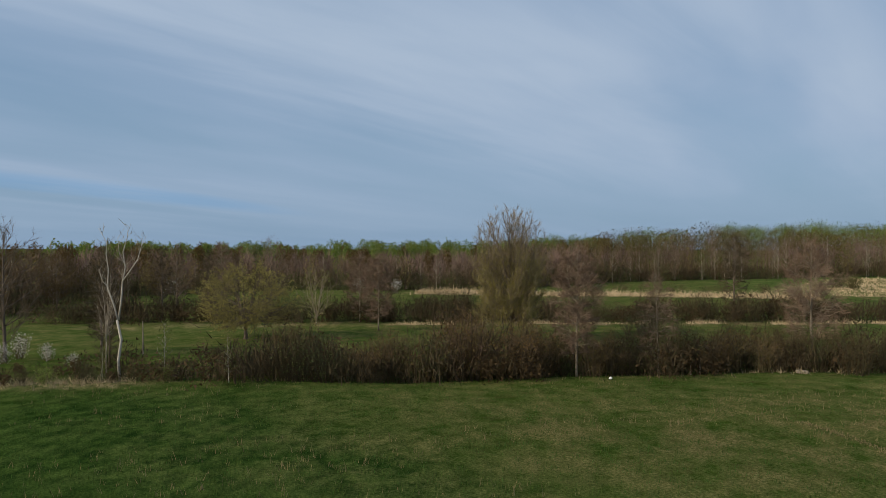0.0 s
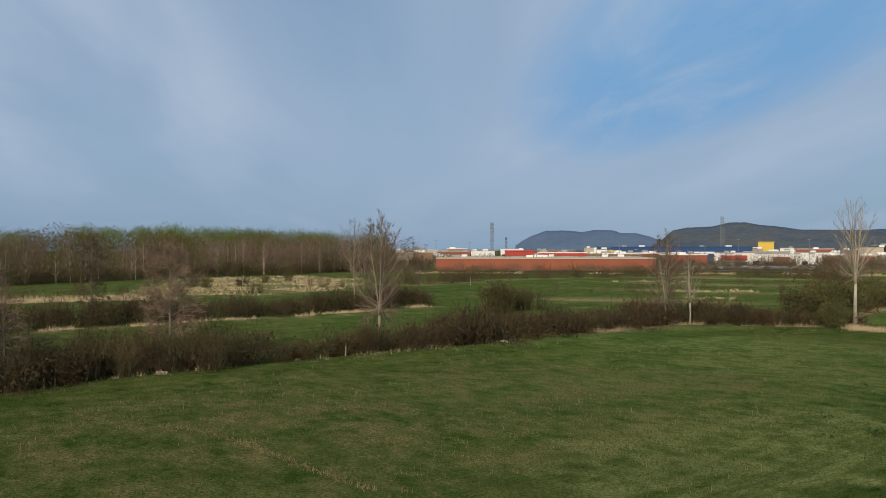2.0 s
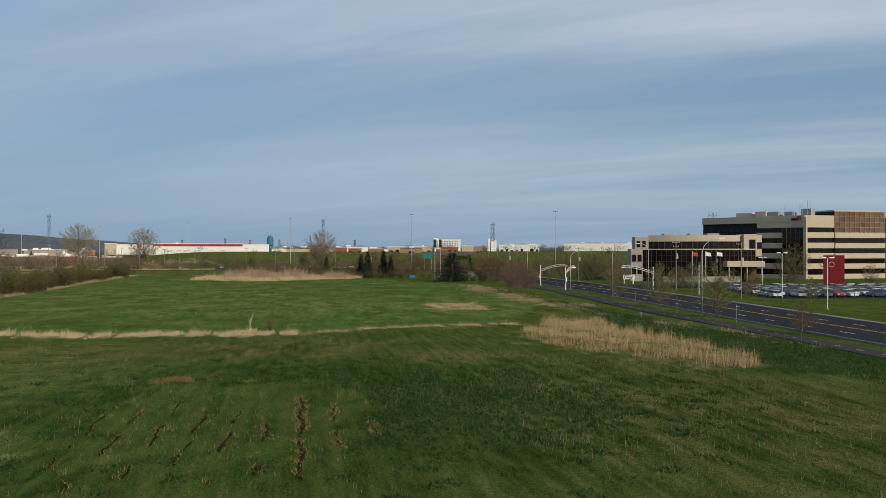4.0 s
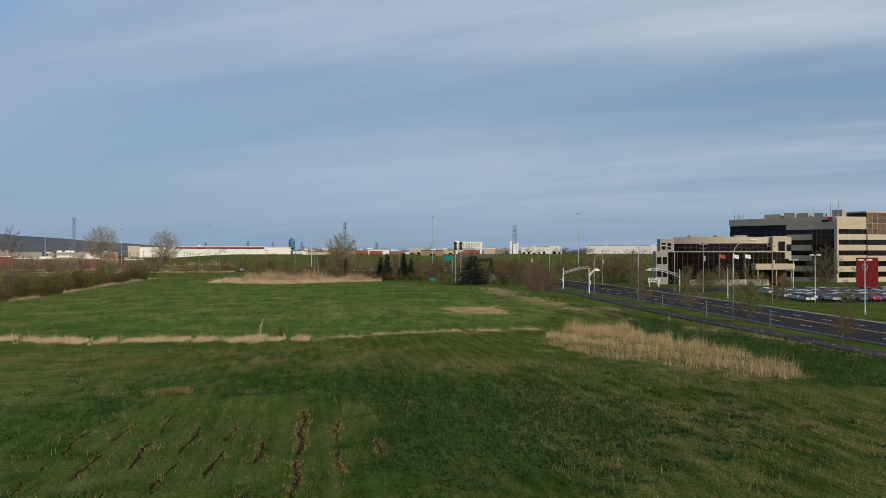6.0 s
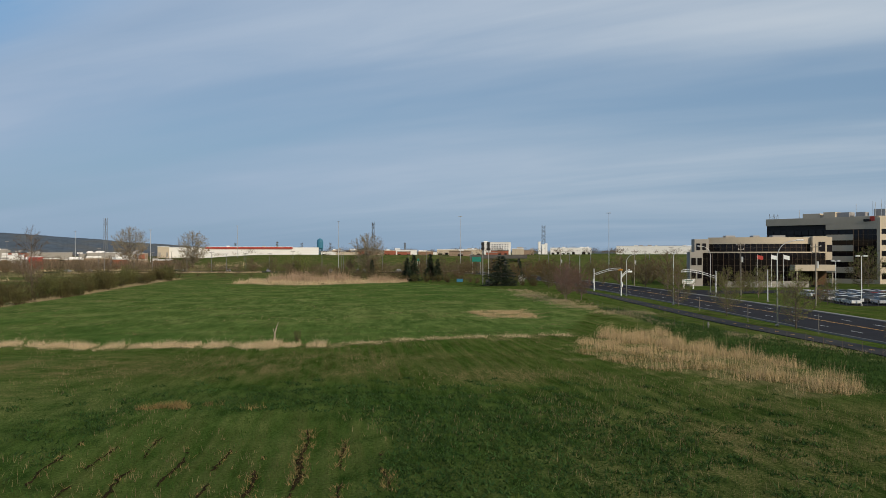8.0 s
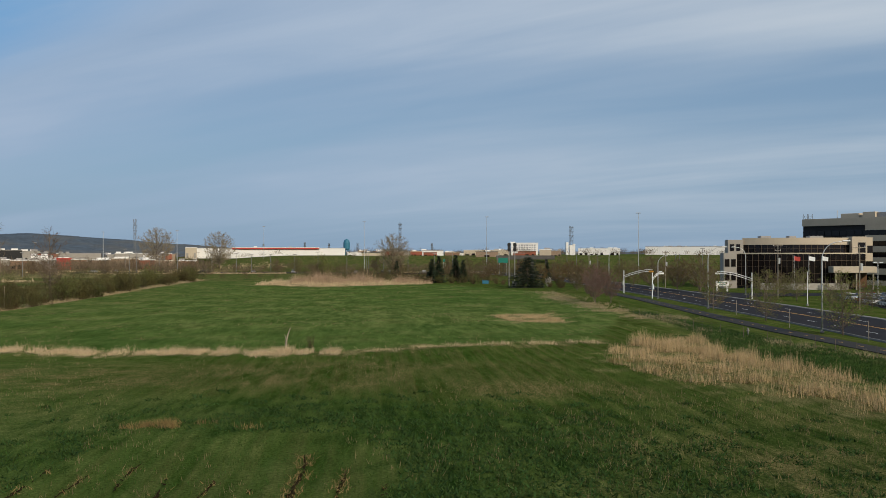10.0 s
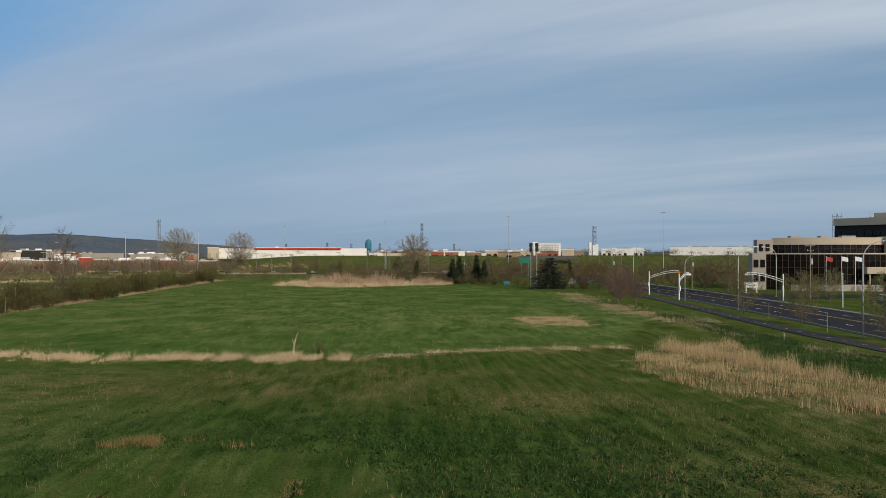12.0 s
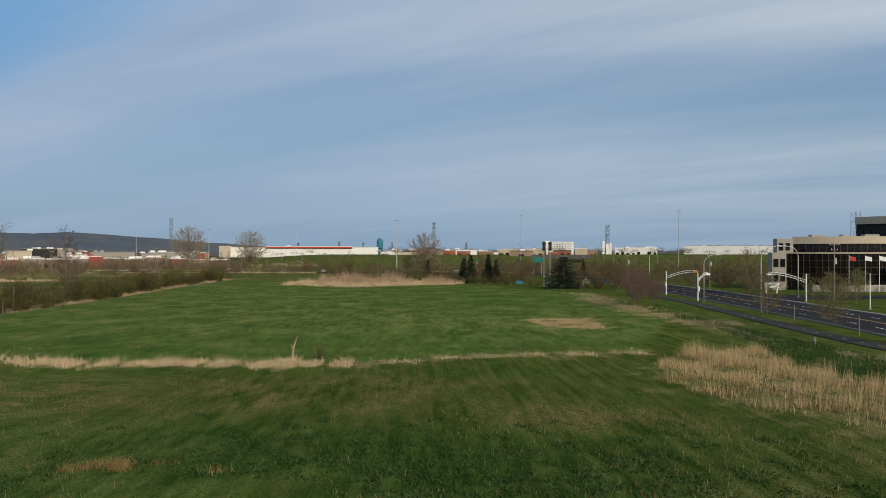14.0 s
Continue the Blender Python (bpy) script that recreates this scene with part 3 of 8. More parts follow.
def build_ground():
    def axis(fine_lo, fine_hi, step, lo, hi):
        a = list(np.arange(fine_lo, fine_hi + 0.01, step))
        s, x = step, fine_hi
        while x < hi:
            s *= 1.07
            x += s
            a.append(min(x, hi))
        s, x = step, fine_lo
        while x > lo:
            s *= 1.07
            x -= s
            a.insert(0, max(x, lo))
        return np.array(a)
    xs, ys = axis(-85, 48, 1.4, -4600, 4600), axis(-62, 160, 1.4, -4600, 4600)
    X, Y = np.meshgrid(xs, ys)
    x, y = X.ravel(), Y.ravel()
    z = height(x, y)
    nx, ny = len(xs), len(ys)
    idx = np.arange(nx * ny).reshape(ny, nx)
    faces = np.stack([idx[:-1, :-1], idx[:-1, 1:], idx[1:, 1:], idx[1:, :-1]], -1).reshape(-1, 4)
    me = bpy.data.meshes.new("ground")
    me.from_pydata(np.stack([x, y, z], 1).tolist(), [], faces.tolist())
    me.polygons.foreach_set("use_smooth", [True] * len(me.polygons))

    def put(name, val):
        a = me.attributes.new(name, "FLOAT", "POINT")
        a.data.foreach_set("value", np.clip(val, 0, 1).astype(np.float32))

    def blob(cx, cy, rx, ry, rot=0.0):
        c, s = math.cos(rot), math.sin(rot)
        u, v = (x - cx) * c + (y - cy) * s, -(x - cx) * s + (y - cy) * c
        return np.exp(-((u / rx) ** 2 + (v / ry) ** 2))
    d = np.hypot(x, y)
    jx = x + 1.6 * np.sin(y * 0.9 + 2 * np.sin(x * 0.7)) + 1.1 * np.sin(y * 2.3 + x)
    jy = y + 1.6 * np.sin(x * 0.8 + 2 * np.sin(y * 0.6)) + 1.1 * np.sin(x * 2.1 - y)
    lush = np.where(inside(x, y, LUSH_FAR), 0.85, 0.0)
    lush += np.where(inside(x, y, WEEDS), 0.3, 0)
    lush += np.where(inside(jx, jy, FURROWED), 0.22, 0) + 0.9 * blob(-46, 46, 17, 28) + 0.8 * blob(-55, 70, 22, 9, 0.7) + 0.25 * blob(-30, 62, 20, 10)
    put("drill", np.maximum(smooth01((x + 34) / 14), smooth01((y - 84) / 12) * smooth01((x + 112) / 10)))
    lush += np.where((x < -70) & (x > -330) & (d < 460), 0.35 + 0.45 * smooth01((y - 10) / 40), 0)
    lush += 0.4 * (d > 590) * (d < 800)
    dry = 0.75 * blob(-45, -6, 18, 22) + 0.7 * blob(-46, 20, 20, 18, 0.3) + 1.7 * blob(-30, 78, 28, 5.5) + 1.2 * blob(5, 73, 7, 3) + 1.0 * blob(-12, 86, 18, 2.5) + 1.2 * blob(-50, 38, 12, 5, 0.7) + 0.75 * blob(20, 50, 9, 16) + 0.4 * blob(-42, 40, 14, 18)
    dry += 0.6 * blob(20, 40, 20, 18) + 0.5 * blob(-36, 62, 20, 8)
    dry += 0.8 * (d > 590) * (d < 800) + (0.55 - 0.25 * smooth01((y - 10) / 40)) * ((x < -72) & (x > -330) & (d < 460)) + 0.55 * (d > 330) * (d < 600) + 0.35 * (x < -330)
    dry = dry + 0.06
    pale = np.where(inside(jx, jy, LAWN), 1.0, 0) + 0.6 * blob(-55, 66, 20, 7, 0.6) + 0.5 * blob(-40, 55, 14, 8) + 0.45 * blob(-10, 150, 40, 30) + 0.35 * blob(-60, 200, 30, 60)
    put("pale", pale + 0.45 * blob(-48, 38, 15, 26))
    rank = 1.0 * blob(-1, 46, 18, 17) + 0.8 * blob(-14, 62, 20, 6) + 0.9 * blob(-26, -18, 10, 8) + 0.7 * blob(-24, 46, 6, 14) + 0.5 * blob(22, 50, 12, 20) + np.where(inside(jx, jy, WEEDS), 0.9, 0)
    # the last two blobs turn the south west corner to the darker green
    rank += np.where(inside(jx, jy, RANK_STRIP), 1.0, 0) + 1.2 * blob(-40, -36, 16, 15, 0.5) + 1.1 * blob(-27, -27, 12, 12)
    put("rank", np.where(inside(jx, jy, FURROWED), 0.25, rank))
    straw = 0.55 * np.exp(-(seg_dist(jx, jy, STRAW_LINE) / 1.1) ** 2) + 0.6 * np.exp(-(seg_dist(jx, jy, STRAW_2) / 1.4) ** 2) + 0.8 * np.exp(-(seg_dist(jx, jy, STRAW_3) / 3.0) ** 2)
    straw += np.exp(-(seg_dist(x, y, HEDGE_1[-2:] + DITCH) / 2.2) ** 2) + 0.7 * np.exp(-(seg_dist(jx, jy, HEDGE_1[:2]) / 2.2) ** 2)
    straw += np.where(inside(jx, jy, TAN_FIELD), 0.45, 0) + np.where(inside(jx, jy, REEDS), 0.28, 0) + np.where(inside(jx, jy, FAR_REEDS), 0.7, 0) + np.where(inside(jx, jy, TAN_PATCH), 0.55, 0)
    straw += 0.9 * np.exp(-(seg_dist(x, y, HEDGE_3) / 4.0) ** 2) + 0.3 * np.exp(-(seg_dist(jx, jy, FENCE) / 1.2) ** 2)
    straw += 0.5 * np.exp(-(seg_dist(jx, jy, [(15, 233), (17.6, 193), (22, 162), (29, 140)]) / 2.2) ** 2)
    for cx, cy, rx, ry in ((-116, 118, 14, 6), (-140, 150, 22, 7), (-128, 104, 16, 5), (-165, 185, 26, 9), (-200, 230, 30, 10), (-130, 215, 20, 8), (-150, 250, 30, 9), (-180, 300, 40, 12)):
        straw += 0.75 * blob(cx, cy, rx, ry, 0.4)
    straw += 0.5 * (d > 400) * (d < 590) * (x < -150)
    # bare soil mask, painting the shade under hedges and wood as well
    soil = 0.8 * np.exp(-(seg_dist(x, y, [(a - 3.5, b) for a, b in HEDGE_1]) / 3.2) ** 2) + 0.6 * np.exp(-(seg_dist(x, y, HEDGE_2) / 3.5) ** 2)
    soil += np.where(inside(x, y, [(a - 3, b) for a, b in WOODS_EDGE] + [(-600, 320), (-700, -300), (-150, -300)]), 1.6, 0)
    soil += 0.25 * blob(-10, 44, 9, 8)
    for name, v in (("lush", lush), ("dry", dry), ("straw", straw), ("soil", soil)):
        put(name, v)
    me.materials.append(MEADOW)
    tagged(new("ground", me), "flat spring meadow of green and dry grass", "ground", kind="structure")


build_ground()


def ribbon(name, centre, w0, w1, z, material, label, parent=None, thick=0.0):
    """A band along a bent line from w0 to w1 metres to the right of it."""
    pts = [p for p in along(centre, 6.0)] + [(*centre[-1], along(centre, 6.0)[-1][2])]
    # soften the heading at the bends
    hs = [p[2] for p in pts]
    for _ in range(4):
        hs = [hs[0]] + [(hs[i - 1] + hs[i] + hs[i + 1]) / 3 for i in range(1, len(hs) - 1)] + [hs[-1]]
    v, f = [], []
    for (x, y, _), h in zip(pts, hs):
        nx, ny = math.sin(h), -math.cos(h)
        for w in (w0, w1):
            v.append((x + nx * w, y + ny * w, z))
    n = len(pts)
    f = [(2 * i, 2 * i + 1, 2 * i + 3, 2 * i + 2) for i in range(n - 1)]
    if thick:
        k = len(v)
        v += [(a, b, c - thick) for a, b, c in v]
        f += [(2 * i, 2 * i + 2, k + 2 * i + 2, k + 2 * i) for i in range(n - 1)] + [(2 * i + 1, k + 2 * i + 1, k + 2 * i + 3, 2 * i + 3) for i in range(n - 1)]
    ob = part(name, strip_mesh(name, v, f), material, parent)
    if parent is None:
        tagged(ob, label, name.split("_")[0], kind="structure")
    return ob


road = ribbon("road", ROAD, -8.3, 7.3, 0.10, ASPHALT, "dark asphalt four lane road with worn markings", thick=0.5)
for edge in (-8.42, 7.42):
    ribbon("kerb", ROAD, edge - 0.10, edge + 0.10, 0.22, KERB, "pale concrete kerb beside the road", thick=0.6)
ribbon("pavement", ROAD, 7.55, 8.5, 0.20, KERB, "concrete pavement beside the road", thick=0.4)
ribbon("bike_path", BIKE, -1.6, 1.6, 0.09, PATH_ASPHALT, "grey asphalt bicycle path through the grass", thick=0.4)
for w in (-0.22, 0.10):
    ribbon("centre_line", ROAD, w, w + 0.12, 0.105, PAINT_ORANGE, "", road)
pts = along(ROAD, 1.0)
for w in (-4.3, 3.4):
    for i in range(20, len(pts) - 60, 9):
        (x, y, h), (x2, y2, h2) = pts[i], pts[i + 3]
        nx, ny = math.sin(h), -math.cos(h)
        v = [(x + nx * w, y + ny * w, 0.106), (x + nx * (w + 0.14), y + ny * (w + 0.14), 0.106), (x2 + nx * (w + 0.14), y2 + ny * (w + 0.14), 0.106), (x2 + nx * w, y2 + ny * w, 0.106)]
        part("lane_dash", strip_mesh("lane_dash", v, [(0, 1, 2, 3)]), PAINT_WHITE, road)
pts = along(BIKE, 1.0)
bike = bpy.data.objects["bike_path"]
for i in range(20, len(pts) - 4, 4):
    x, y, h = pts[i]
    b = Buf()
    b.box((x, y, 0.094), (1.0, 0.10, 0.006), h)
    part("path_dash", b, PAINT_ORANGE, bike)
# side street to the office and its kerbs
b = Buf()
b.prism([(52, 208), (58, 205), (64, 212), (100, 222), (140, 226), (140, 236), (98, 232), (66, 228), (56, 240), (46, 244)], 0.02, 0.095)
tagged(part("side_street", b, ASPHALT), "asphalt side street joining the main road", "road", kind="structure")
b = Buf()
b.prism([(72.5, 166), (130, 166), (142, 207), (77, 207)], -0.3, 0.06)
tagged(part("car_park", b, ASPHALT), "asphalt car park beside the office", "car park", kind="structure")

# ---------------------------------------------------------------- plants


def bulge(rel, m, p, foot):
    """Half width of a crown at a rel height: foot at its base, 1 at m, rounded or pointed to the top by p."""
    if rel < m:
        return foot + (1 - foot) * math.sqrt(max(0.0, 1 - ((m - rel) / m) ** 2))
    return max(0.0, 1 - ((rel - m) / (1 - m)) ** p) ** 0.75


def tree_parts(seed, h, r, width, base=0.2, m=0.45, p=2.0, foot=0.35, limbs=30, rise=35, subs=320, twigs=18, tlen=0.6, tw=0.022, leaf=0, lsize=0.15, leaf_top=1.0, droop=0.0, wobble=0.03, stems=None, lean=(0, 0), limb_r=0.32, up=0.22, fan=0.5):
    """The wood, the fine twigs and the leaves of a tree that fills its crown's outline."""
    rng = random.Random(seed)
    wood, fine, lv = Buf(), Buf(), Buf()
    z0 = base * h
    leaders = []

    def leader(p0, p1, rad, n=9):
        pts, q = [], Vector((0, 0, 0))
        for i in range(n + 1):
            f = i / n
            q = q + Vector((rng.gauss(0, wobble), rng.gauss(0, wobble), 0)) * (h / n)
            pts.append(Vector(p0).lerp(Vector(p1), f) + q * math.sin(f * 1.6))
        wood.chain(pts, [rad * (1.2 if i == 0 else 1.0) * (1 - 0.93 * (i / n) ** 0.9) for i in range(n + 1)], 7)
        leaders.append((pts, rad))
    if stems:
        fz, ends = stems
        top = Vector((lean[0], lean[1], fz * h))
        if fz > 0.03:
            wood.chain([(0, 0, -0.2), (lean[0] * 0.3 + rng.gauss(0, 0.05), lean[1] * 0.3, fz * h * 0.5), top], [r * 1.25, r, r * 0.8], 8)
        for ex, ey, ez in ends:
            leader(top, (ex, ey, ez * h), r * 0.66)
    else:
        leader((0, 0, -0.2), (lean[0], lean[1], h * 0.97), r)
    axes = []
    ang = rng.random() * 6.28
    for i in range(limbs):
        rel = 0.03 + 0.93 * (i + rng.random()) / limbs
        R = width / 2 * bulge(rel, m, p, foot) * (0.78 + 0.30 * rng.random())
        ang += 2.4 + rng.gauss(0, 0.3)
        tgt = Vector((math.cos(ang) * R, math.sin(ang) * R, z0 + rel * (h - z0)))
        pts, rad = min(leaders, key=lambda l: (l[0][6] - tgt).to_2d().length + rng.random()) if len(leaders) > 1 else leaders[0]
        ax = pts[-1].lerp(pts[0], 0.3)
        tgt = tgt + Vector((ax.x, ax.y, 0)) * 0.5
        zs = max(pts[0].z + 0.10 * (pts[-1].z - pts[0].z), min(tgt.z - R * math.tan(radians(rise + rng.gauss(0, 6))), pts[-1].z * 0.97))
        k = max(0, min(len(pts) - 2, next((k for k in range(len(pts) - 1) if pts[k + 1].z >= zs), len(pts) - 2)))
        f = max(0, min(1, (zs - pts[k].z) / max(1e-3, pts[k + 1].z - pts[k].z)))
        s = pts[k].lerp(pts[k + 1], f)
        L = (tgt - s).length
        mid = s.lerp(tgt, 0.5) + Vector((rng.gauss(0, 0.06), rng.gauss(0, 0.06), (0.10 if droop > 0 else -0.06))) * L
        lp = [s.lerp(mid, t_) .lerp(mid.lerp(tgt, t_), t_) + Vector((rng.gauss(0, 0.02), rng.gauss(0, 0.02), rng.gauss(0, 0.02))) * L for t_ in (0, 0.25, 0.5, 0.75, 1.0)]
        lp[0] = s
        lr = max(0.012, min(rad * 0.55 * (1 - 0.8 * k / 9), rad * limb_r * (0.3 + L / (width / 2)) * 0.6))
        wood.chain(lp, [lr * (1 - 0.21 * q) for q in range(5)], 4, False)
        axes.append((lp, L, lr))
    for pts, rad in leaders:
        axes.append((pts[3:], (pts[-1] - pts[3]).length, rad * 0.35))
    total = sum(a[1] for a in axes)

    def aside(d, turn):
        """A direction turned away from d by about that many degrees."""
        side = d.cross(Vector((rng.gauss(0, 1), rng.gauss(0, 1), rng.gauss(0, 1))))
        side = side.normalized() if side.length > 1e-4 else d.orthogonal().normalized()
        a = radians(turn)
        return d * math.cos(a) + side * math.sin(a)
    for pts, L, lr in axes:
        n = max(3, round(subs * L / total))
        for k in range(n):
            u = 0.14 + 0.86 * (k + rng.random()) / n
            f = u * (len(pts) - 1)
            q = min(len(pts) - 2, int(f))
            s = pts[q].lerp(pts[q + 1], f - q)
            d = aside((pts[q + 1] - pts[q]).normalized(), rng.uniform(22, 58))
            d = (d + Vector((0, 0, 0.45 * up - 0.5 * droop))).normalized()
            l = min(0.30 * width, max(0.5 * tlen, (0.16 + 0.42 * (1 - u)) * L)) * rng.uniform(0.6, 1.25)
            e = s + d * l + Vector((0, 0, (0.25 * up - 0.15 * droop) * l))
            rel = (e.z - z0) / (h - z0)
            R = width / 2 * bulge(max(0.0, min(0.97, rel)), m, p, foot) + 0.12
            c = Vector((lean[0], lean[1])) * max(0.0, rel)
            away = (e.to_2d() - c).length
            if away > R or rel > 1.0:
                e = s + (e - s) * max(0.35, min(1.0, R / max(away, 1e-3)) * (0.6 if rel > 1 else 1.0))
            sd = e - s
            l = sd.length
            if l < 0.04:
                continue
            mid = s.lerp(e, 0.5) + Vector((rng.gauss(0, 0.06), rng.gauss(0, 0.06), rng.gauss(-0.05 * up, 0.04))) * l
            wr = min(lr * 0.6, 0.020) + 0.004
            wood.tube(s, mid, wr, wr * 0.65, 3), wood.tube(mid, e, wr * 0.65, 0.004, 3)
            sd.normalize()
            for t_ in range(twigs):
                u = 0.08 + 0.92 * (t_ + rng.random()) / twigs
                tp = s.lerp(mid, u * 2) if u < 0.5 else mid.lerp(e, u * 2 - 1)
                td = (aside(sd, abs(rng.gauss(0, 1)) * fan * 75) + Vector((0, 0, rng.gauss(0.4 * up - 0.4 * droop, 0.10)))).normalized()
                te = tp + td * tlen * (1.15 - 0.5 * u) * rng.uniform(0.5, 1.3)
                fine.twig(tp, te, tw * rng.uniform(0.6, 1.1))
                for _ in range(leaf):
                    if (tp.z - z0) / (h - z0) < leaf_top + rng.gauss(0, 0.1):
                        lv.leaf(tp.lerp(te, 0.2 + 0.8 * rng.random()) + Vector((rng.gauss(0, 0.07), rng.gauss(0, 0.07), rng.gauss(0, 0.07))), lsize * (0.6 + 0.8 * rng.random()), rng)
    return wood, fine, lv


TEMPLATES = {}


def tree_template(key, name, label, category, bark, twig_mat, leaf_mat=None, group="", **kw):
    wood, fine, lv = tree_parts(**kw)
    t = thing(name, label, category, group)
    part("trunk", wood, bark, t, smooth=True)
    part("crown", fine, twig_mat, t)
    if lv.f:
        part("foliage", lv, leaf_mat, t)
    t.location = (0, 0, -500)
    TEMPLATES[key] = (t, kw["h"])
    return t


USED = set()


def plant(key, x, y, h=None, turn=None, wide=1.0, label=""):
    """Sets a plant of a kind at a place; the first use moves the pattern itself."""
    t, h0 = TEMPLATES[key]
    s = (h or h0) / h0
    rng = random.Random(int(x * 71 + y * 37))
    turn = rng.random() * 360 if turn is None else turn
    m = pose(x, y, hz(x, y) - 0.03, 0, 0, turn) @ Matrix.Diagonal((s * wide, s * wide, s, 1))
    if key in USED:
        keep = t.matrix_basis.copy()
        sc = t.scale.copy()
        t.scale = (1, 1, 1)
        ob = copy_thing(t, m)
        t.scale = sc
        t.matrix_basis = keep
    else:
        USED.add(key)
        t.matrix_basis = m
        ob = t
    if label:
        ob["label"] = label
    return ob


def shrub_template(key, name, label, h, width, stems, twigs, twig_mat, leaf_mat=None, leaf=0, lsize=0.14, tw=0.020, seed=1, category="shrub"):
    rng = random.Random(seed)
    wood, fine, lv = Buf(), Buf(), Buf()
    for s in range(stems):
        a = rng.random() * 6.28
        rr = width * 0.5 * math.sqrt(rng.random())
        p = Vector((math.cos(a) * rr * 0.45, math.sin(a) * rr * 0.45, -0.1))
        hh = h * (0.62 + 0.42 * rng.random()) * (1 - 0.30 * (rr / (width * 0.5)) ** 2)
        e = Vector((math.cos(a) * rr + rng.gauss(0, 0.15), math.sin(a) * rr + rng.gauss(0, 0.15), hh))
        m = p.lerp(e, 0.5) + Vector((rng.gauss(0, 0.12), rng.gauss(0, 0.12), 0.1 * h))
        wood.chain([p, m, e], [0.028, 0.016, 0.006], 3, False)
        for _ in range(twigs):
            u = 0.10 + 0.90 * rng.random()
            tp = p.lerp(m, u * 2) if u < 0.5 else m.lerp(e, u * 2 - 1)
            td = Vector((rng.gauss(0, 0.6), rng.gauss(0, 0.6), 0.55 + rng.gauss(0, 0.35))).normalized()
            te = tp + td * h * 0.17 * (0.5 + 0.9 * rng.random())
            fine.twig(tp, te, tw * (0.4 + 0.6 * rng.random()))
            for _ in range(leaf):
                if rng.random() < 0.8:
                    lv.leaf(tp.lerp(te, 0.3 + 0.7 * rng.random()) + Vector((rng.gauss(0, 0.1), rng.gauss(0, 0.1), rng.gauss(0, 0.1))), lsize * (0.6 + 0.8 * rng.random()), rng)
    t = thing(name, label, category, "shrubs of the hedgerow")
    part("stem", wood, TWIG_DARK, t)
    part("crown", fine, twig_mat, t)
    if lv.f:
        part("foliage", lv, leaf_mat, t)
    t.location = (0, 0, -500)
    TEMPLATES[key] = (t, h)


# single trees of the field's edge


def crooked_birch():
    """A forked birch: each stem is a crooked line of (aside, height) points."""
    rng = random.Random(3)
    wood, fine = Buf(), Buf()
    t = thing("birch_tree", "leaning white forked birch, bare twigs, half dead", "tree")
    stems_ = (([(0, -0.2), (-0.05, 1.8), (0.05, 3.4), (-0.18, 5.0)], 0.125, 0.10), ([(-0.18, 5.0), (-0.62, 6.4), (-0.95, 7.6), (-0.98, 9.0), (-1.2, 10.2), (-1.1, 11.2), (-1.75, 12.3)], 0.075, 0.012),
              ([(-0.18, 5.0), (0.05, 6.6), (0.12, 8.0), (0.45, 9.2), (0.38, 10.4), (0.75, 11.6), (0.7, 12.5)], 0.085, 0.012), ([(0.12, 8.0), (0.9, 8.9), (1.55, 9.8), (1.75, 10.8), (2.3, 11.7)], 0.05, 0.01), ([(-0.95, 7.6), (-1.5, 8.1), (-1.75, 9.0)], 0.03, 0.008), ([(0.45, 9.2), (-0.1, 10.3), (-0.15, 11.5)], 0.03, 0.008))
    for pts, r0, r1 in stems_:
        q = [Vector((rng.gauss(0, 0.12), a, z)) for a, z in pts]
        wood.chain(q, [r0 + (r1 - r0) * k / (len(q) - 1) for k in range(len(q))], 6)
        if r1 > 0.05:
            continue
        for k in range(1, len(q)):
            for _ in range(3):
                b0 = q[k - 1].lerp(q[k], rng.random())
                way = Vector((rng.gauss(0, 0.7), rng.gauss(0, 0.7), 0.9)).normalized()
                b1 = b0 + way * rng.uniform(0.4, 1.1)
                wood.tube(b0, b1, 0.016, 0.006, 3)
                for _ in range(5):
                    p = b0.lerp(b1, 0.3 + 0.7 * rng.random())
                    fine.twig(p, p + (way + Vector((rng.gauss(0, 0.4), rng.gauss(0, 0.4), 0.3))).normalized() * rng.uniform(0.25, 0.6), 0.016)
    part("trunk", wood, BARK_WHITE, t, smooth=True)
    part("crown", fine, TWIG_PALE, t)
    t.location = (0, 0, -500)
    TEMPLATES["birch_fork"] = (t, 12.5)


crooked_birch()
tree_template("round_leafy", "spreading_tree", "broad round tree in golden green bud", "tree", BARK, TWIG, LEAF_YELLOW, seed=5, h=8.7, r=0.20, width=10.2, base=0.16, m=0.42, p=2.2, foot=0.5, limbs=60, rise=30, subs=760, twigs=12, tlen=0.55, tw=0.024, leaf=2, lsize=0.125, wobble=0.02, limb_r=0.42, stems=(0.13, [(0.5, 0.3, 0.99), (-1.2, 2.0, 0.90), (1.0, -2.0, 0.92), (-1.8, -0.6, 0.84), (1.6, 1.0, 0.86)]))
tree_template("willow", "willow_tree", "young pale green willow with upright stems", "tree", BARK_PALE, TWIG_PALE, LEAF, seed=8, h=7.4, r=0.10, width=4.4, base=0.1, m=0.62, p=2.0, limbs=24, rise=58, subs=150, twigs=10, tlen=0.6, tw=0.022, leaf=1, lsize=0.12, stems=(0.05, [(1.0, 0.4, 0.95), (-0.9, 0.3, 0.97), (0.1, -1.1, 0.9), (0.2, 1.2, 1.0)]))
